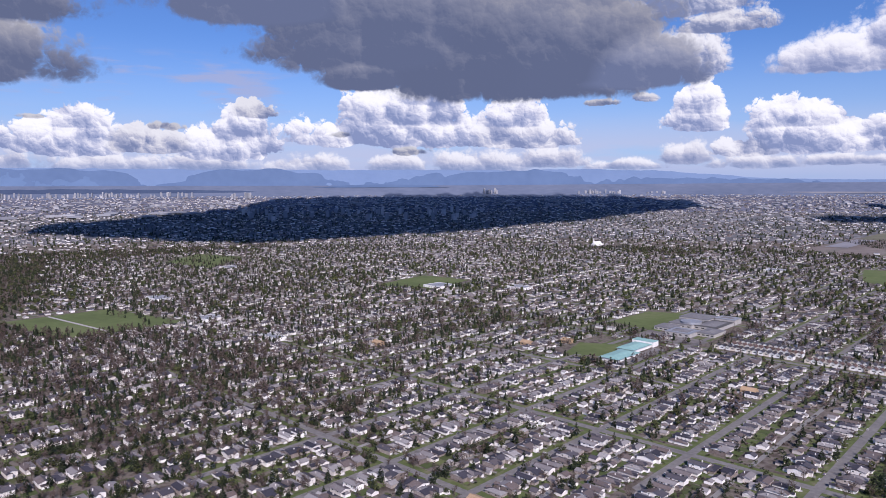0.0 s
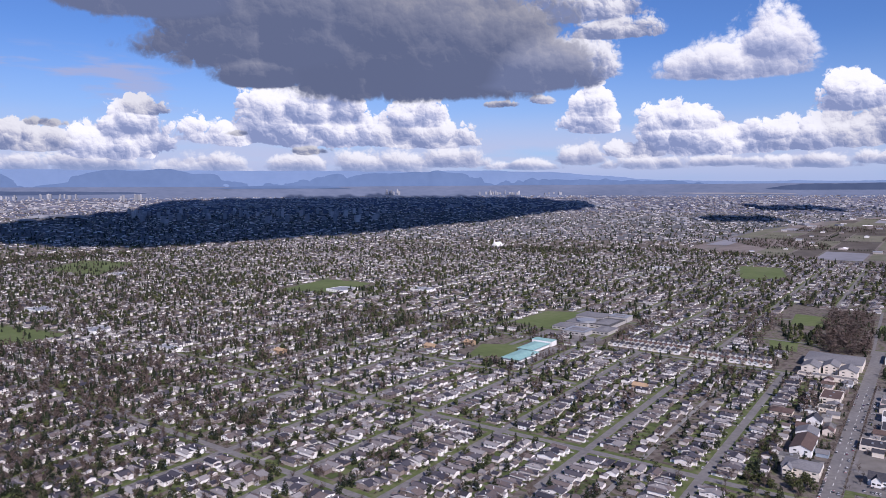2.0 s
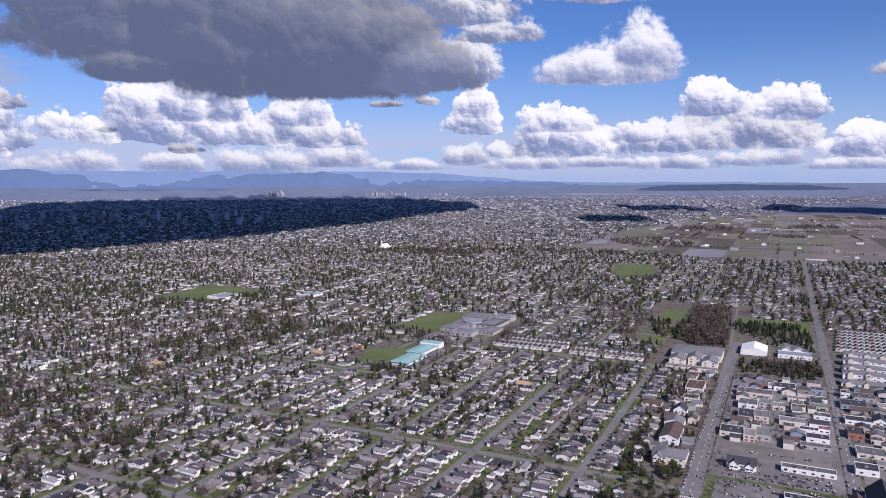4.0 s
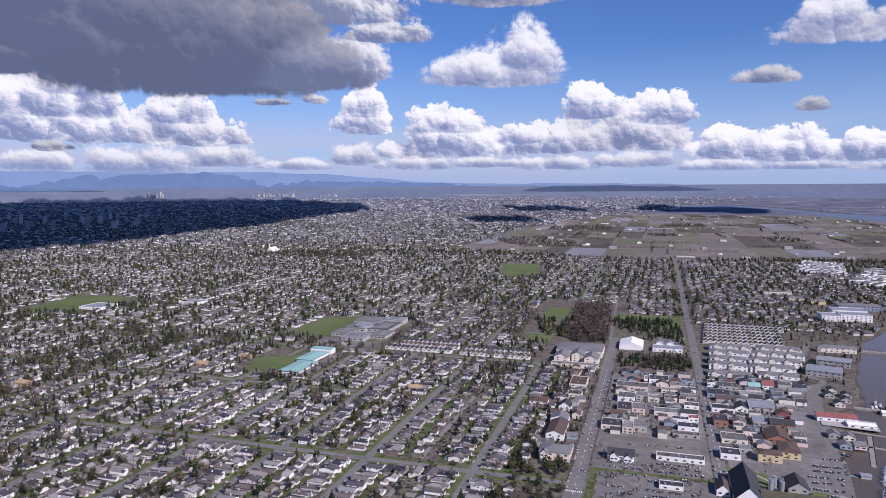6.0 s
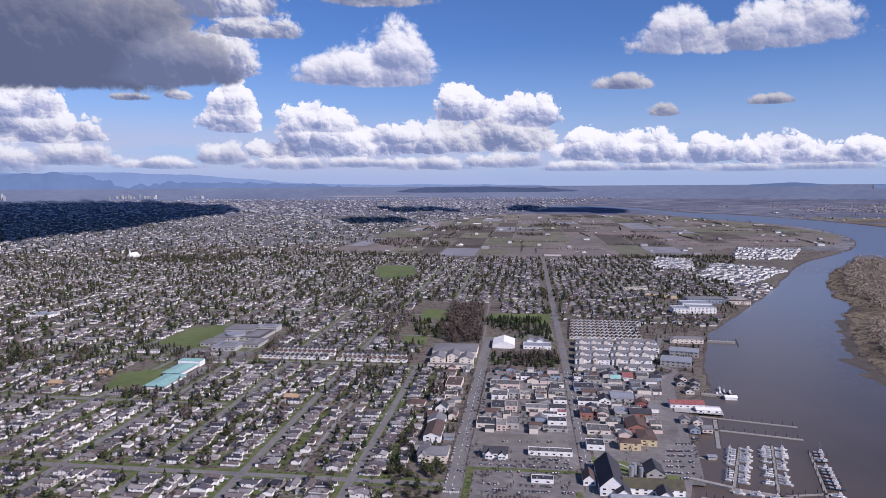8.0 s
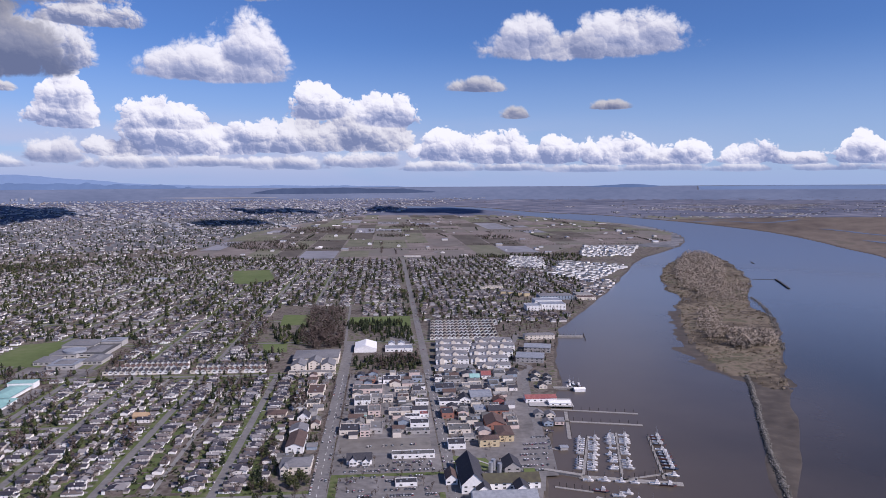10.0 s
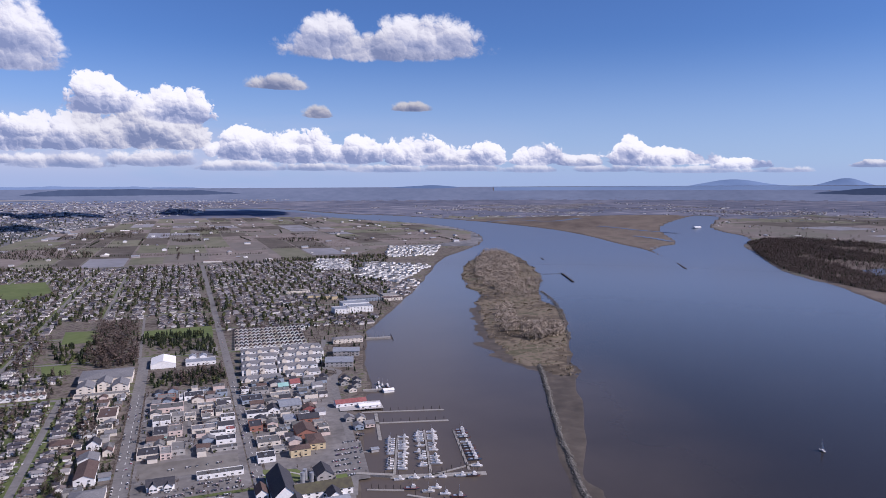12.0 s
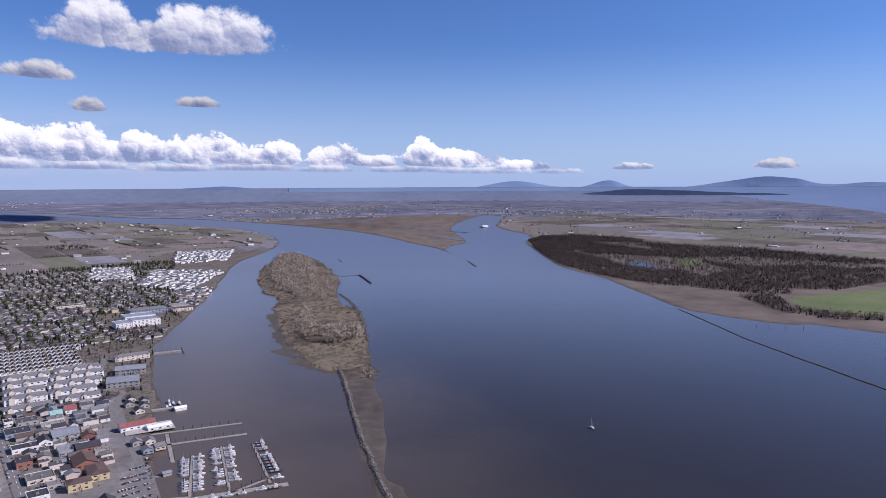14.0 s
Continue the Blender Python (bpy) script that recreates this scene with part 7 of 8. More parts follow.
for _ in range(14):
    clump(TUFT, (tr2.uniform(-2.5, 2.5), tr2.uniform(-2.5, 2.5), 0.2), 1.3, tr2, 0, 2)
M_REED = mat("dry_reeds", [(0.0, (0.07, 0.054, 0.038)), (0.4, (0.15, 0.122, 0.086)), (0.75, (0.23, 0.195, 0.14)), (1.0, (0.10, 0.10, 0.052))], 0.2, 5, 0.95, random_mix=0.6)
r2 = np.random.RandomState(14)
g = r2.uniform((540, 960), (1450, 3060), (20000, 2))
g = g[inside(ISLAND, g[:, 0], g[:, 1])]
dn = np.array([noise.noise(Vector((a * 0.02, b * 0.02, 5))) for a, b in g])
g = g[dn > -0.25]
scatter("island_reeds", [TUFT], 0, g[:, 0], g[:, 1], -0.5, r2.uniform(0, 6, len(g)), r2.uniform(0.6, 1.5, len(g)), [M_REED], "dry brown reeds and brush on the island", "reeds")
# woods behind the far bank: a belt along the shore and long bands between meadows
def belt(outline, seed, space=70.0):
    """Leafless trees with conifers among them, at one tree to each so many square metres."""
    p = np.array(outline, float)
    q = np.roll(p, -1, axis=0)
    n = int(abs((p[:, 0] * q[:, 1] - q[:, 0] * p[:, 1]).sum()) / 2 / space)
    grove("riverside_wood", "bare", outline, n, 0.7, 1.5, "brown leafless wood behind the bank", seed)
    grove("riverside_wood", "fir", outline, n // 4, 0.5, 1.0, "dark conifers within the riverside wood", seed + 1)


belt([(2525, 2531), (2089, 1951), (1970, 1669), (1918, 1476), (1932, 1328), (2083, 1281), (2198, 1375), (2309, 1542), (2227, 1560), (2260, 1770), (2451, 2049), (2510, 2348), (2786, 2782)], 201, 62)
belt([(2893, 2960), (3196, 3142), (3238, 2986), (3006, 2518), (2926, 2227), (2859, 2009), (2695, 1863), (2637, 2005), (2553, 2136), (2488, 2327), (2525, 2531)], 203, 95)
belt([(3196, 3142), (3448, 3081), (3521, 2772), (3442, 2543), (3270, 2414), (3129, 2622), (3100, 2858)], 205, 130)
belt([(3270, 2414), (3291, 2209), (3250, 1981), (3412, 1858), (3339, 1539), (3301, 1194), (3112, 1124), (3035, 1396), (2940, 1678), (2672, 1789), (2741, 1926)], 207, 130)
belt([(2668, 1675), (2624, 1494), (2656, 1348), (2860, 1314), (2826, 1150), (3004, 1084), (2560, 919), (2230, 933), (2151, 1068), (2096, 1188), (2198, 1375), (2448, 1392)], 209, 80)
belt([(1925, 1328), (2083, 1281), (2198, 1375), (2250, 1120), (2151, 1040), (2063, 985), (1985, 1030), (1960, 1200)], 213, 85)
belt([(1877, 1354), (1970, 1669), (2525, 2531), (3196, 3142), (3412, 1858), (3301, 1194), (2560, 1080), (2300, 1050), (2000, 1210)], 215, 330)
belt([(1892, 1052), (2002, 1009), (1840, 880), (1815, 831), (1822, 740), (1890, 680), (1824, 645), (1719, 751), (1761, 884)], 211, 75)
patch("slough", [(2344, 1837), (2474, 1850), (2369, 1688), (2276, 1590), (2216, 1681)], M_WATER, 0.3, "small pond within the woods", "pond")
strip("creek", smooth_line([(2524, 5586), (2879, 5739), (3053, 5408), (3625, 5853)], 5, 14), 60, M_WATER, 1.3, "tidal creek winding through the marsh", "creek", 60)
strip("creek", smooth_line([(3020, 4618), (3028, 4356), (2996, 4060), (3070, 3738)], 5, 14), 45, M_WATER, 1.3, "tidal creek winding through the marsh", "creek", 60)
strip("creek", smooth_line([(2620, 3609), (2625, 3438), (2561, 3167)], 5, 14), 40, M_WATER, 1.3, "tidal creek winding through the marsh", "creek", 60)
strip("creek", smooth_line([(2934, 6093), (3570, 6325), (4248, 6277)], 5, 14), 60, M_WATER, 1.3, "tidal creek winding through the marsh", "creek", 60)
# bright shine of this reach is painted as a pale matt colour
strip("inlet", smooth_line([(-6400, 21200), (-5600, 21800), (-4700, 21300), (-4300, 19800)], 5), 2600, M_WET, 2.0, "far reach of the river, its sunlit shine painted pale", "water", 400)
# farmland: hedges, woods, barns, greenhouses
fr = np.random.RandomState(71)
hedge = []
for k in range(110):
    x, y = fr.uniform(-800, 1700), fr.uniform(3000, 6800)
    n = fr.randint(10, 60)
    a = fr.choice([0, math.pi / 2]) + fr.normal(0, 0.05)
    o = np.arange(n) * 6.0
    hedge.append(np.stack([x + o * math.cos(a), y + o * math.sin(a)], 1) + fr.normal(0, 2, (n, 2)))
hedge = np.concatenate(hedge)
hedge = hedge[inside(FARM, hedge[:, 0], hedge[:, 1])]
half = len(hedge) // 2
wood("hedges", "bare", hedge[:half, 0], hedge[:half, 1], fr.uniform(0.4, 1.1, half), 72, "brown hedgerows between the fields")
wood("hedges", "fir", hedge[half:, 0], hedge[half:, 1], fr.uniform(0.3, 0.9, len(hedge) - half), 73, "dark hedgerows between the fields")
for k, o in enumerate(([(-900, 3690), (-600, 3240), (-350, 3300), (-400, 3560), (-620, 3900)], [(-700, 4500), (-300, 4600), (-250, 5200), (-640, 5100)], [(0, 5000), (330, 5050), (300, 5500), (60, 5400)], [(560, 3900), (760, 3950), (700, 4200), (520, 4150)], [(-40, 4100), (140, 4150), (100, 4380), (-60, 4300)])):
    grove("copse", "bare", o, (420, 420, 260, 120, 90)[k], 0.9, 1.6, "dark leafless copse on the farmland", 80 + k)
    grove("copse", "fir", o, (160, 100, 60, 60, 40)[k], 0.7, 1.2, "conifers in a farmland copse", 90 + k)
PARCELS = [M_FARM, M_FARM_GREEN, M_FARM_BROWN, M_DARKSOIL, M_WET, M_FARM_BROWN, M_FARM_GREEN, M_DARKSOIL]


def parcels(x0, x1, y0, y1, dx, dy, ok, gap=10):
    """Long fields side by side with strips of rough grass between them."""
    x = x0
    while x < x1:
        w = dx * fr.uniform(0.55, 1.35)
        y = y0 + fr.uniform(0, dy * 0.5)
        while y < y1:
            h = dy * fr.uniform(0.5, 1.3)
            cx = np.array([x + 8, x + w - 8, x + 8, x + w - 8, x + w / 2])
            cy = np.array([y, y, y + h, y + h, y + h / 2])
            if ok(cx, cy).all():
                strip("field", [(x + w / 2, y + gap), (x + w / 2, y + h - gap)], w - gap, PARCELS[fr.randint(len(PARCELS))], 0.7 + 0.05 * fr.uniform(), "flat farm field bounded by ditches", "field", 45)
            y += h
        x += w


parcels(-880, 1800, 2880, 7200, 150, 420, lambda a, b: inside(FARM, a, b) & (land_height(a, b) > 1.4))
parcels(1900, 6500, 300, 5200, 330, 520, lambda a, b: (land_height(a, b) > 1.4) & ~inside(MARSH, a, b) & ~inside(np.array(SOUTH, float), a, b) & (np.degrees(np.arctan2(a, b)) > 35), 18)
lx, ly = fr.uniform(2600, 7000, 5000), fr.uniform(5500, 10500, 5000)
la = np.degrees(np.arctan2(lx, ly))
okl = (land_height(lx, ly) > 1) & ~inside(MARSH, lx, ly) & (np.array([noise.noise(Vector((a * 0.0009, b * 0.0009, 7))) for a, b in zip(lx, ly)]) > 0.12)
scatter("far_village", FARK, fr.randint(0, 2, okl.sum()), lx[okl], ly[okl], 0, fr.choice([0, 1.57], okl.sum()), fr.uniform(0.9, 1.6, okl.sum()), HOUSE_MATS, "distant low town across the river", "houses")
BARN = [Kit().box(-14, 14, -9, 9, 0, 6, 0).gable(-14, 14, -9, 9, 6, 10, 1, 0, 0.5, "x"), Kit().box(-30, 30, -14, 14, 0, 5, 0).gable(-30, 30, -14, 14, 5, 8, 0, 0, 0.3, "x")]
bx, by = fr.uniform(-750, 1750, 120), 2950 + 4000 * fr.uniform(0, 1, 120) ** 1.3
okb = inside(FARM, bx, by)
scatter("farm_buildings", BARN, (fr.uniform(0, 1, okb.sum()) > 0.8).astype(int), bx[okb], by[okb], 0, fr.choice([0, 1.57], okb.sum()), fr.uniform(0.5, 1.2, okb.sum()), [M_WALL, M_METAL], "white farm sheds and greenhouses", "barns")
sx, sy = fr.uniform(1700, 8000, 420), fr.uniform(300, 11000, 420)
sd, sa = np.hypot(sx, sy), np.degrees(np.arctan2(sx, sy))
oks = (land_height(sx, sy) > 1) & ~inside(MARSH, sx, sy) & ~inside(np.array(SOUTH, float), sx, sy) & (sd > 2600) & (sa > 18)
scatter("farm_buildings", BARN, (fr.uniform(0, 1, oks.sum()) > 0.85).astype(int), sx[oks], sy[oks], 0, fr.choice([0, 1.57], oks.sum()), fr.uniform(0.3, 0.9, oks.sum()), [M_WALL, M_METAL], "scattered farmsteads on the far plain", "barns")
tx2 = np.concatenate([sx[oks] + 25, sx[oks] - 30, sx[oks] + 5])
ty2 = np.concatenate([sy[oks] + 12, sy[oks] + 20, sy[oks] - 26])
wood("farm_trees", "fir", tx2, ty2, fr.uniform(0.7, 1.5, len(tx2)), 99, "dark trees round far farmsteads")
fx2, fy2 = fr.uniform(1500, 11000, 9000), fr.uniform(500, 16000, 9000)
okf = (land_height(fx2, fy2) > 1) & ~inside(MARSH, fx2, fy2) & (np.hypot(fx2, fy2) > 4200) & (np.array([noise.noise(Vector(((a - b * 0.4) * 0.0007, (b + a * 0.4) * 0.003, 4))) for a, b in zip(fx2, fy2)]) > 0.16)
wood("far_woods", "bare", fx2[okf], fy2[okf], fr.uniform(1.0, 2.0, okf.sum()), 98, "brown woods on the far plain")
# works and boatyards along the north bank
WORKS = [Kit().box(-16, 16, -9, 9, 0, 7, 0).gable(-16, 16, -9, 9, 7, 10, 1, 0, 0.4, "x"), Kit().box(-12, 12, -12, 12, 0, 8, 0, 1), Kit().box(-9, 9, -7, 7, 0, 9, 0).hip(-9, 9, -7, 7, 9, 12, 2, 0.5)]
wr = np.random.RandomState(44)


def yard(outline, gap, s0, s1, mats, label, n=900):
    p = np.array(outline, float)
    q = wr.uniform(p.min(0), p.max(0), (n, 2))
    q = q[inside(p, q[:, 0], q[:, 1])]
    q = thin(q[land_height(q[:, 0], q[:, 1]) > 1.4], gap)
    scatter("works_buildings", WORKS, wr.randint(0, 3, len(q)), q[:, 0], q[:, 1], 0, wr.choice([0, 1.57, 0.6], len(q)), wr.uniform(s0, s1, len(q)), mats, label, "buildings")


yard(WORKS_A, 16, 0.4, 1.0, [M_WHITE, M_FLAT, M_GREYROOF], "white sheds and boatyards along the river bank", 1500)
yard(WORKS_B, 19, 0.4, 0.9, [M_WHITE, M_FLAT, M_GREYROOF], "white flats near the river bend")
yard(TERRACES, 15, 0.45, 0.7, [M_WHITE, M_GREYROOF, M_GREYROOF], "dense pale terraces near the river")
yard([(560, 1900), (700, 2060), (760, 2160), (690, 2160), (600, 2010), (520, 1930)], 24, 0.4, 0.9, [M_WALL, M_FLAT, M_GREYROOF], "low sheds along the river bank")
shop(503, 555, 1790, 36, 9, M_CREAM, M_BROWNROOF, "old riverside shed with brown roof")
shop(515, 560, 1838, 40, 9, M_GREYWALL, M_FLAT, "old riverside shed with tar roof")
shop(274, 343, 2015, 24, 7, M_CREAM, M_FLAT, "long low flat-roofed school building")
for k in range(4):
    hipped(316 + 20 * k, 332 + 20 * k, 1900 - 12 * k, 16, 9, 3, M_YELLOW, M_GREYROOF, "pale yellow apartment house with grey roof", panes=False)
strip("road", smooth_line([(350, 1900), (470, 2120), (541, 2311), (600, 2560), (664, 2734), (775, 2933), (820, 3100)], 5), 12, M_ROAD, 0.25, "curving asphalt road by the boatyards", "road")
# street trees and clutter of the village
vr = np.random.RandomState(23)
vx, vy = vr.uniform(-60, 58, 500), vr.uniform(610, 1105, 500)
vk = (vr.uniform(0, 1, 500) < 0.4) & ((vy < 765) | (vy > 815))
wood("village_trees", "bare", vx[vk], vy[vk], vr.uniform(0.4, 0.8, vk.sum()), 24, "small bare street trees among the shops")
vx, vy = vr.uniform(75, 230, 500), vr.uniform(690, 1105, 500)
vk = (vr.uniform(0, 1, 500) < 0.5) & (vx < np.interp(vy, [690, 1105], [125, 215]))
wood("village_trees", "bare", vx[vk], vy[vk], vr.uniform(0.35, 0.75, vk.sum()), 25, "small bare street trees among the shops")
wood("village_trees", "bare", np.tile([-80.5, -60.5], 40), np.repeat(np.linspace(690, 1090, 40), 2) + vr.uniform(-3, 3, 80), vr.uniform(0.35, 0.6, 80), 26, "bare street trees along the main street")
wood("poplars", "bare", np.array([-125.0, -121, -128, -118, -112, -300, -304]), np.array([925.0, 935, 940, 948, 930, 812, 806]), np.array([2.1, 2.4, 2.0, 1.8, 1.7, 2.6, 2.2]), 27, "tall bare poplars beside the street")
wood("corner_trees", "leafy", np.array([-96.0, -89, -83, -104, -99, -92]), np.array([690.0, 697, 688, 700, 684, 706]), np.full(6, 1.25), 28, "dense round evergreen trees by the crossing")
wood("plum_trees", "bare", np.linspace(-34, 12, 12), np.full(12, 634.0) + vr.uniform(-2, 2, 12), np.full(12, 0.6), 29, "reddish plum trees in a row")
vx, vy = vr.uniform(-122, -82, 300), vr.uniform(690, 1100, 300)
wood("village_trees", "fir", vx[::3], vy[::3], vr.uniform(0.3, 0.7, 100), 31, "dark garden conifers beside the main street")
wood("village_trees", "bare", vx[1::3], vy[1::3], vr.uniform(0.4, 0.8, 100), 32, "bare garden trees beside the main street")
vx, vy = np.concatenate([vr.uniform(-55, 52, 60), vr.uniform(78, 150, 60)]), vr.uniform(820, 1100, 120)
wood("village_trees", "leafy", vx, vy, vr.uniform(0.3, 0.6, 120), 33, "small green trees among the shops")
# smaller shops and houses that fill the blocks
def overlap(x, y, w, d):
    return any(abs(x - bx_) < w + bw + 1.5 and abs(y - by_) < d + bd + 1.5 for bx_, by_, bw, bd in SOLID)


SOLID = [(o.location.x, o.location.y, max(abs(v[0]) for c in o.children for v in c.bound_box), max(abs(v[1]) for c in o.children for v in c.bound_box)) for o in bpy.data.objects if o.get("category") == "building" and o.children]
fill = random.Random(77)
made = 0
for _ in range(5000):
    west = made >= 66
    x, y = (fill.uniform(-120, -84), fill.uniform(700, 1092)) if west else (fill.uniform(-50, 225), fill.uniform(818, 1100))
    w, d = fill.uniform(4.5, 10), fill.uniform(5, 9)
    ok_x = (x + w < -82) if west else x + w < 55 or (x - w > 76 and x + w < np.interp(y, [690, 1105], [135, 214]))
    if made >= 84 or not ok_x or abs(x + 1) < w + 3 or overlap(x, y, w, d):
        continue
    SOLID.append((x, y, w, d))
    made += 1
    wall, roof = fill.choice([M_WHITE, M_CREAM, M_GREYWALL, M_WALL, M_BLUEWALL, M_PINK, M_WHITE]), fill.choice([M_DARKROOF, M_GREYROOF, M_BROWNROOF, M_DARKROOF, M_FLAT])
    if fill.random() < 0.6:
        gabled(x - w, x + w, y - d, 2 * d, fill.uniform(4, 6), fill.uniform(2, 3.5), wall, roof, "small village house with shingle roof", fill.choice("xy"), panes=False)
    else:
        b = empty("annex_building", "low flat-roofed annex behind the shops", "building")
        b.location = (x, y, 0)
        h = fill.uniform(3.6, 6.5)
        part("wall", Kit().box(-w, w, -d, d, 0, h, 0), wall, b)
        part("roof", Kit().box(-w + 0.3, w - 0.3, -d + 0.3, d - 0.3, h, h + 0.15, 0), M_FLAT, b)
        part("roof_unit", Kit().box(w * 0.1, w * 0.4, -1, 1, h + 0.15, h + 1.3, 0), M_METAL, b)
# the far city
M_TOWER = mat("pale_tower", [(0.0, (0.17, 0.185, 0.22)), (0.5, (0.26, 0.27, 0.30)), (1.0, (0.48, 0.48, 0.49))], 0.05, 4, 0.7, random_mix=0.7)
cr = np.random.RandomState(17)


def towers(name, az0, az1, d0, d1, n, h0, h1, label, w=13):
    a, d = np.radians(cr.uniform(az0, az1, n)), cr.uniform(d0, d1, n)
    kit = [Kit().box(-w, w, -w, w, 0, 1, 0).box(-w * 0.5, w * 0.5, -w * 0.5, w * 0.5, 1, 1.06, 0)]
    scatter(name, kit, 0, d * np.sin(a), d * np.cos(a), 0, cr.uniform(0, 1.5, n), 1.0, [M_TOWER], label, "towers", cr.uniform(h0, h1, n))


towers("city_towers", -60, -40, 5200, 7600, 70, 30, 60, "residential towers in cloud shadow")
towers("city_towers", -60.2, -58.8, 14500, 15500, 6, 70, 130, "group of pale residential towers", 20)
towers("city_towers", -40.3, -39.0, 20500, 22500, 7, 80, 190, "cluster of towers on the horizon", 24)
towers("city_towers", -32.6, -29, 20000, 22500, 18, 50, 115, "row of distant towers on the horizon", 22)
towers("city_towers", -27.2, -25.5, 20000, 22500, 7, 40, 70, "low group of towers on the horizon", 22)
towers("city_towers", -76, -63, 16500, 19500, 80, 35, 110, "distant city skyline below the mountains", 16)
towers("airport_sheds", -77, -63, 6400, 7600, 14, 12, 20, "long white airport hangars", 60)
towers("white_sheds", -80, -22, 8500, 14000, 420, 9, 20, "pale warehouses of the far suburbs", 30)
towers("white_sheds", -25, 2, 8000, 13000, 160, 9, 18, "pale warehouses beyond the farmland", 30)
towers("white_sheds", -22, -5, 5200, 7500, 60, 8, 12, "pale sheds at the edge of the farmland", 20)


# ---------- parked cars ----------
M_CAR = mat("car_paint", [(0.0, (0.02, 0.02, 0.025)), (0.25, (0.06, 0.065, 0.075)), (0.45, (0.25, 0.26, 0.27)), (0.6, (0.55, 0.55, 0.56)), (0.85, (0.75, 0.75, 0.75)), (0.93, (0.30, 0.03, 0.03)), (1.0, (0.04, 0.09, 0.25))], 0.3, 2, 0.3, random_mix=0.97)
M_TYRE = mat("tyre_rubber", [(0.2, (0.02, 0.02, 0.02)), (0.8, (0.035, 0.035, 0.035))], 2, 2, 0.9)


def car_model():
    root = empty("car", "parked car on the asphalt", "car", "parked cars")
    k = Kit()
    side = [(-2.2, 0.35), (2.2, 0.35), (2.25, 0.85), (1.2, 1.0), (-2.2, 1.05)]
    for y, s in ((-0.88, 1), (0.88, -1)):
        k.poly([(x, y, z) for x, z in side][::s], 0)
    for (x0, z0), (x1, z1) in zip(side, side[1:] + side[:1]):
        k.poly([(x0, -0.88, z0), (x0, 0.88, z0), (x1, 0.88, z1), (x1, -0.88, z1)], 0)
    for x in (-1.35, 1.35):
        for y in (-0.92, 0.92):
            ring = [(x + 0.33 * math.cos(a), 0.33 + 0.33 * math.sin(a)) for a in np.linspace(0, 2 * math.pi, 8, endpoint=False)]
            k.poly([(px, y, pz) for px, pz in ring][::(-1 if y > 0 else 1)], 1)
    k.poly([(x, y, 1.5) for x, y in ((-1.4, -0.65), (0.3, -0.65), (0.3, 0.65), (-1.4, 0.65))], 0)
    part("body", k, [M_CAR, M_TYRE], root)
    c = Kit()
    low, top = [(-1.9, -0.8), (1.0, -0.8), (1.0, 0.8), (-1.9, 0.8)], [(-1.4, -0.65), (0.3, -0.65), (0.3, 0.65), (-1.4, 0.65)]
    for i in range(4):
        j = (i + 1) % 4
        c.poly([(*low[i], 1.0), (*low[j], 1.0), (*top[j], 1.5), (*top[i], 1.5)], 0)
    part("cabin_glass", c, M_GLASS, root)
    c.m = [2] * len(c.m)
    return root, merge([k, c])


car, CAR_KIT = car_model()
PARTS_OF[car.name] = list(car.children_recursive)
car_rng = random.Random(77)
places = []


def row(x0, y0, x1, y1, n, deg, fill=0.75):
    for k in range(n):
        if car_rng.random() < fill:
            f = (k + 0.5) / n
            places.append((x0 + (x1 - x0) * f, y0 + (y1 - y0) * f, deg + car_rng.uniform(-3, 3)))


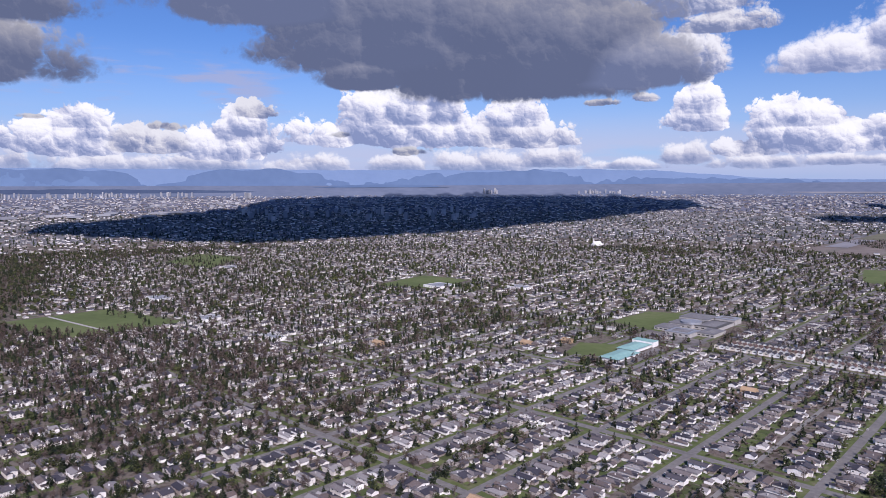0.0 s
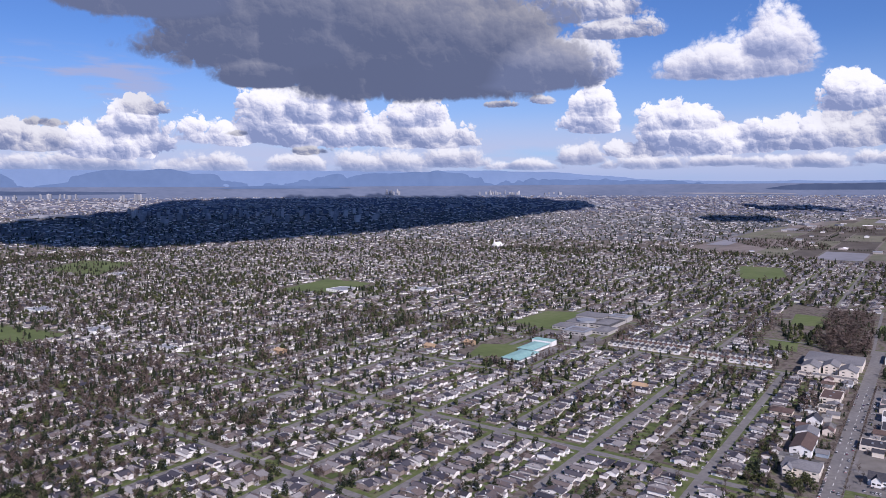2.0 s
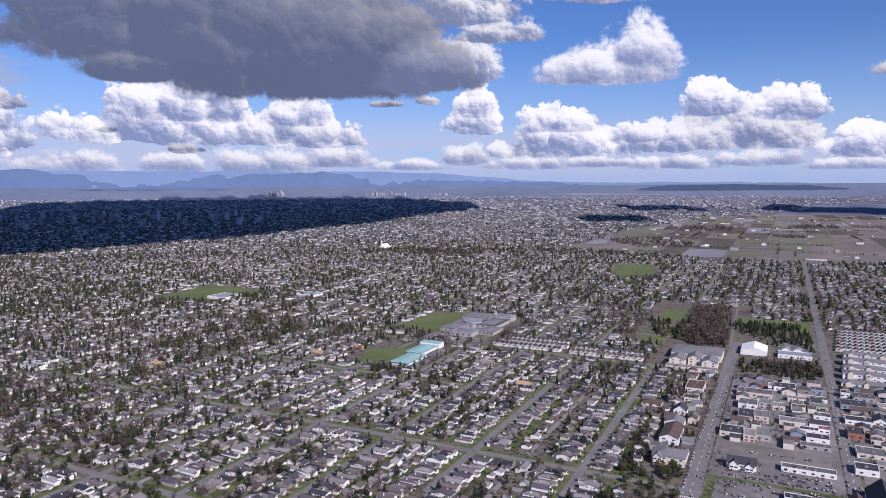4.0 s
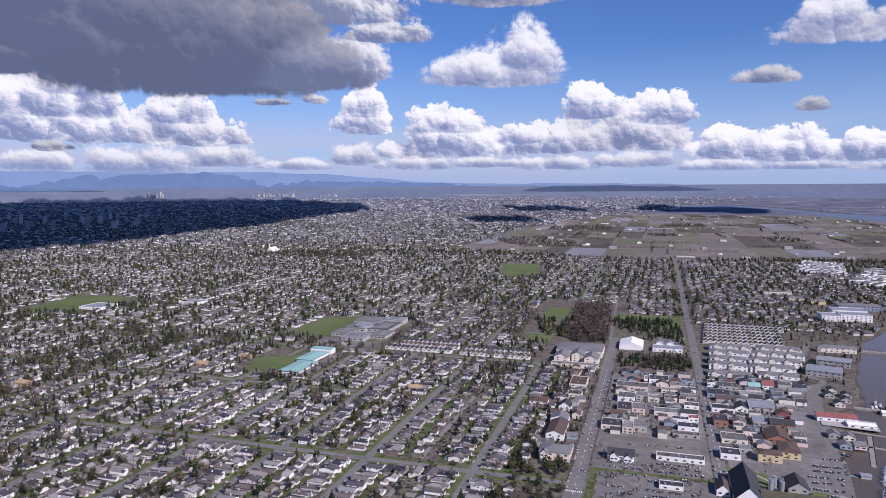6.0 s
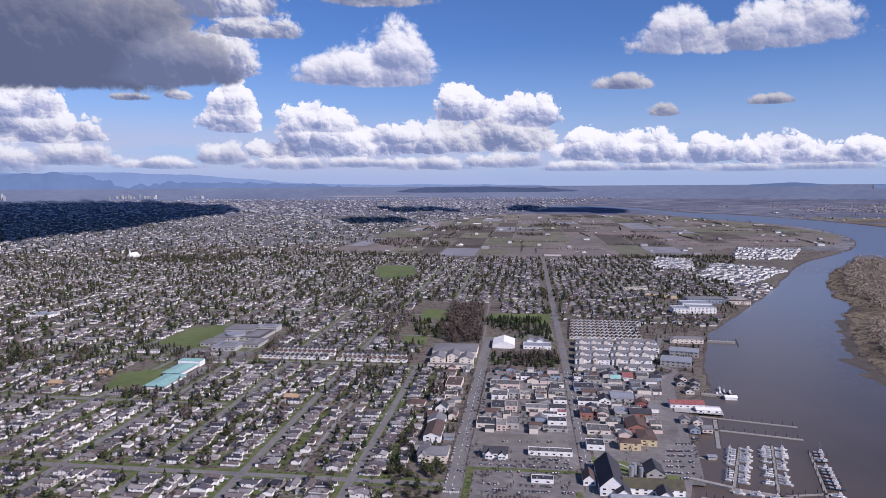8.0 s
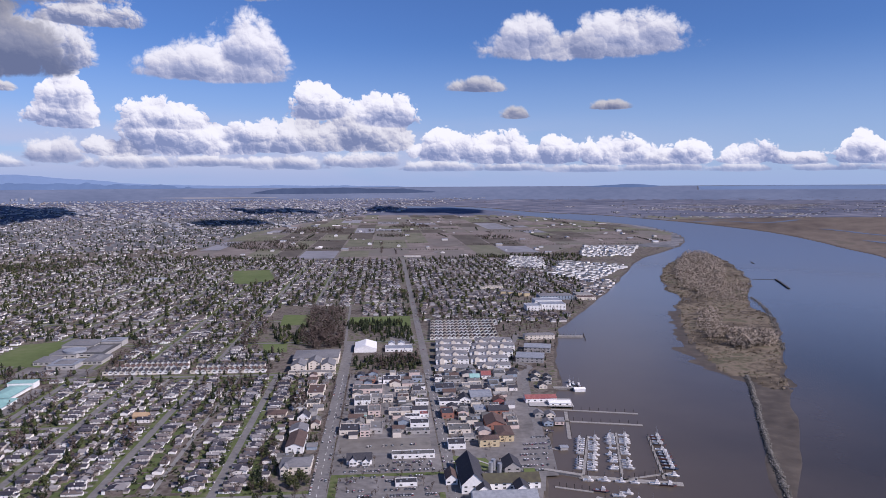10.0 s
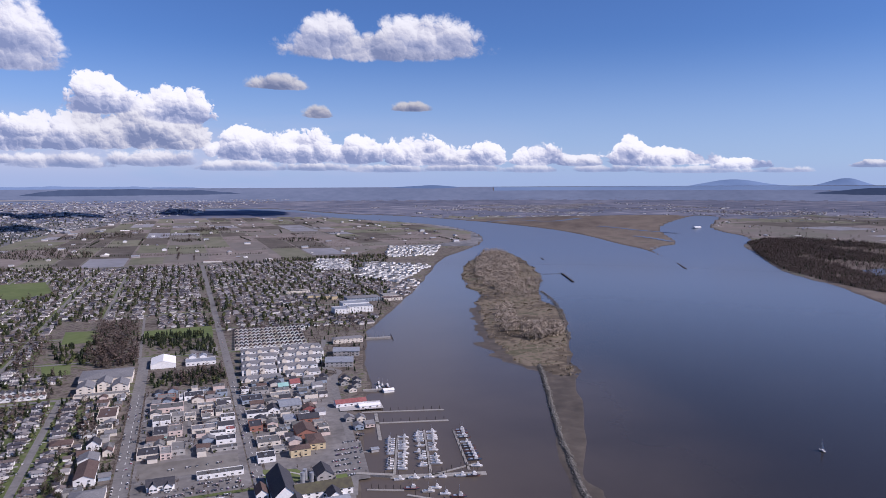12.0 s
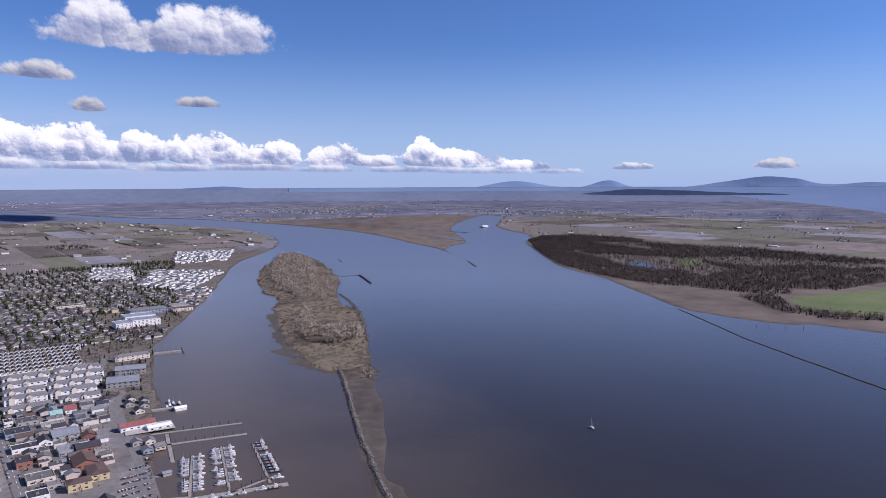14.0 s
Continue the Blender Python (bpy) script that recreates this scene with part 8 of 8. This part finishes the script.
row(-77, 640, -78, 760, 16, 90, 0.6)
row(-64, 690, -64, 1080, 34, 90, 0.4)
row(-77, 790, -78, 1090, 30, 90, 0.35)
row(61, 690, 61, 1100, 40, 90, 0.55)
row(71, 690, 71, 1100, 40, 90, 0.55)
row(-48, 690, 30, 690, 26, 90, 0.45)
row(-40, 632, -5, 632, 12, 90, 0.6)
row(-40, 650, 0, 650, 12, 90, 0.4)
row(-50, 716, 50, 716, 34, 90, 0.6)
row(5, 737, 48, 737, 14, 90, 0.8)
row(0, 860, 18, 835, 8, 0, 0.8)
row(-56, 900, -56, 1040, 22, 0, 0.5)
for y, x0, x1 in ((703, 140, 172), (716, 143, 175), (733, 146, 178), (747, 148, 181), (764, 156, 184), (778, 158, 186), (800, 170, 192)):
    row(x0, y, x1, y + 2, 10, 90, 0.7)
row(110, 1020, 150, 1000, 14, 20, 0.8)
row(120, 985, 170, 975, 16, 80, 0.7)
row(105, 860, 128, 866, 9, 80, 0.8)
row(88, 850, 110, 850, 8, 85, 0.7)
row(175, 1040, 200, 1090, 14, 40, 0.7)
row(194, 820, 206, 820, 5, 90, 0.9)
for y in (655, 668, 700, 728):
    row(-50, y, 48, y + 1, 34, 90, 0.35)
row(66, 1110, 66, 1900, 60, 90, 0.25)
row(-68, 620, -68, 1100, 40, 90, 0.2)
row(-40, 785, 40, 790, 22, 80, 0.3)
for y in (1000, 1050, 1085):
    row(120, y, 190, y + 4, 20, 80, 0.4)
row(205, 880, 186, 760, 18, 60, 0.6)
row(10, 1340, 50, 1340, 14, 90, 0.7)
row(10, 1372, 50, 1372, 14, 90, 0.7)
for x in (-172, -287, -388, -487):
    row(x - 5.5, 560 if x == -172 else 450, x - 6, 1090, 36, 90, 0.16)
    row(x + 3.2, 560 if x == -172 else 450, x + 2, 1090, 36, 90, 0.16)
places.sort(key=lambda p: p[0] ** 2 + p[1] ** 2)
for k, (x, y, a) in enumerate(places[:290]):
    m = turned(x, y, 0.27, a)
    if k:
        repeat(car, m)
    else:
        car.matrix_basis = m
far_cars = np.array(places[290:])
scatter("parked_cars", [CAR_KIT], 0, far_cars[:, 0], far_cars[:, 1], 0.27, np.radians(far_cars[:, 2]), 1.0, [M_CAR, M_TYRE, M_GLASS], "parked cars in yards and streets further off", "cars")
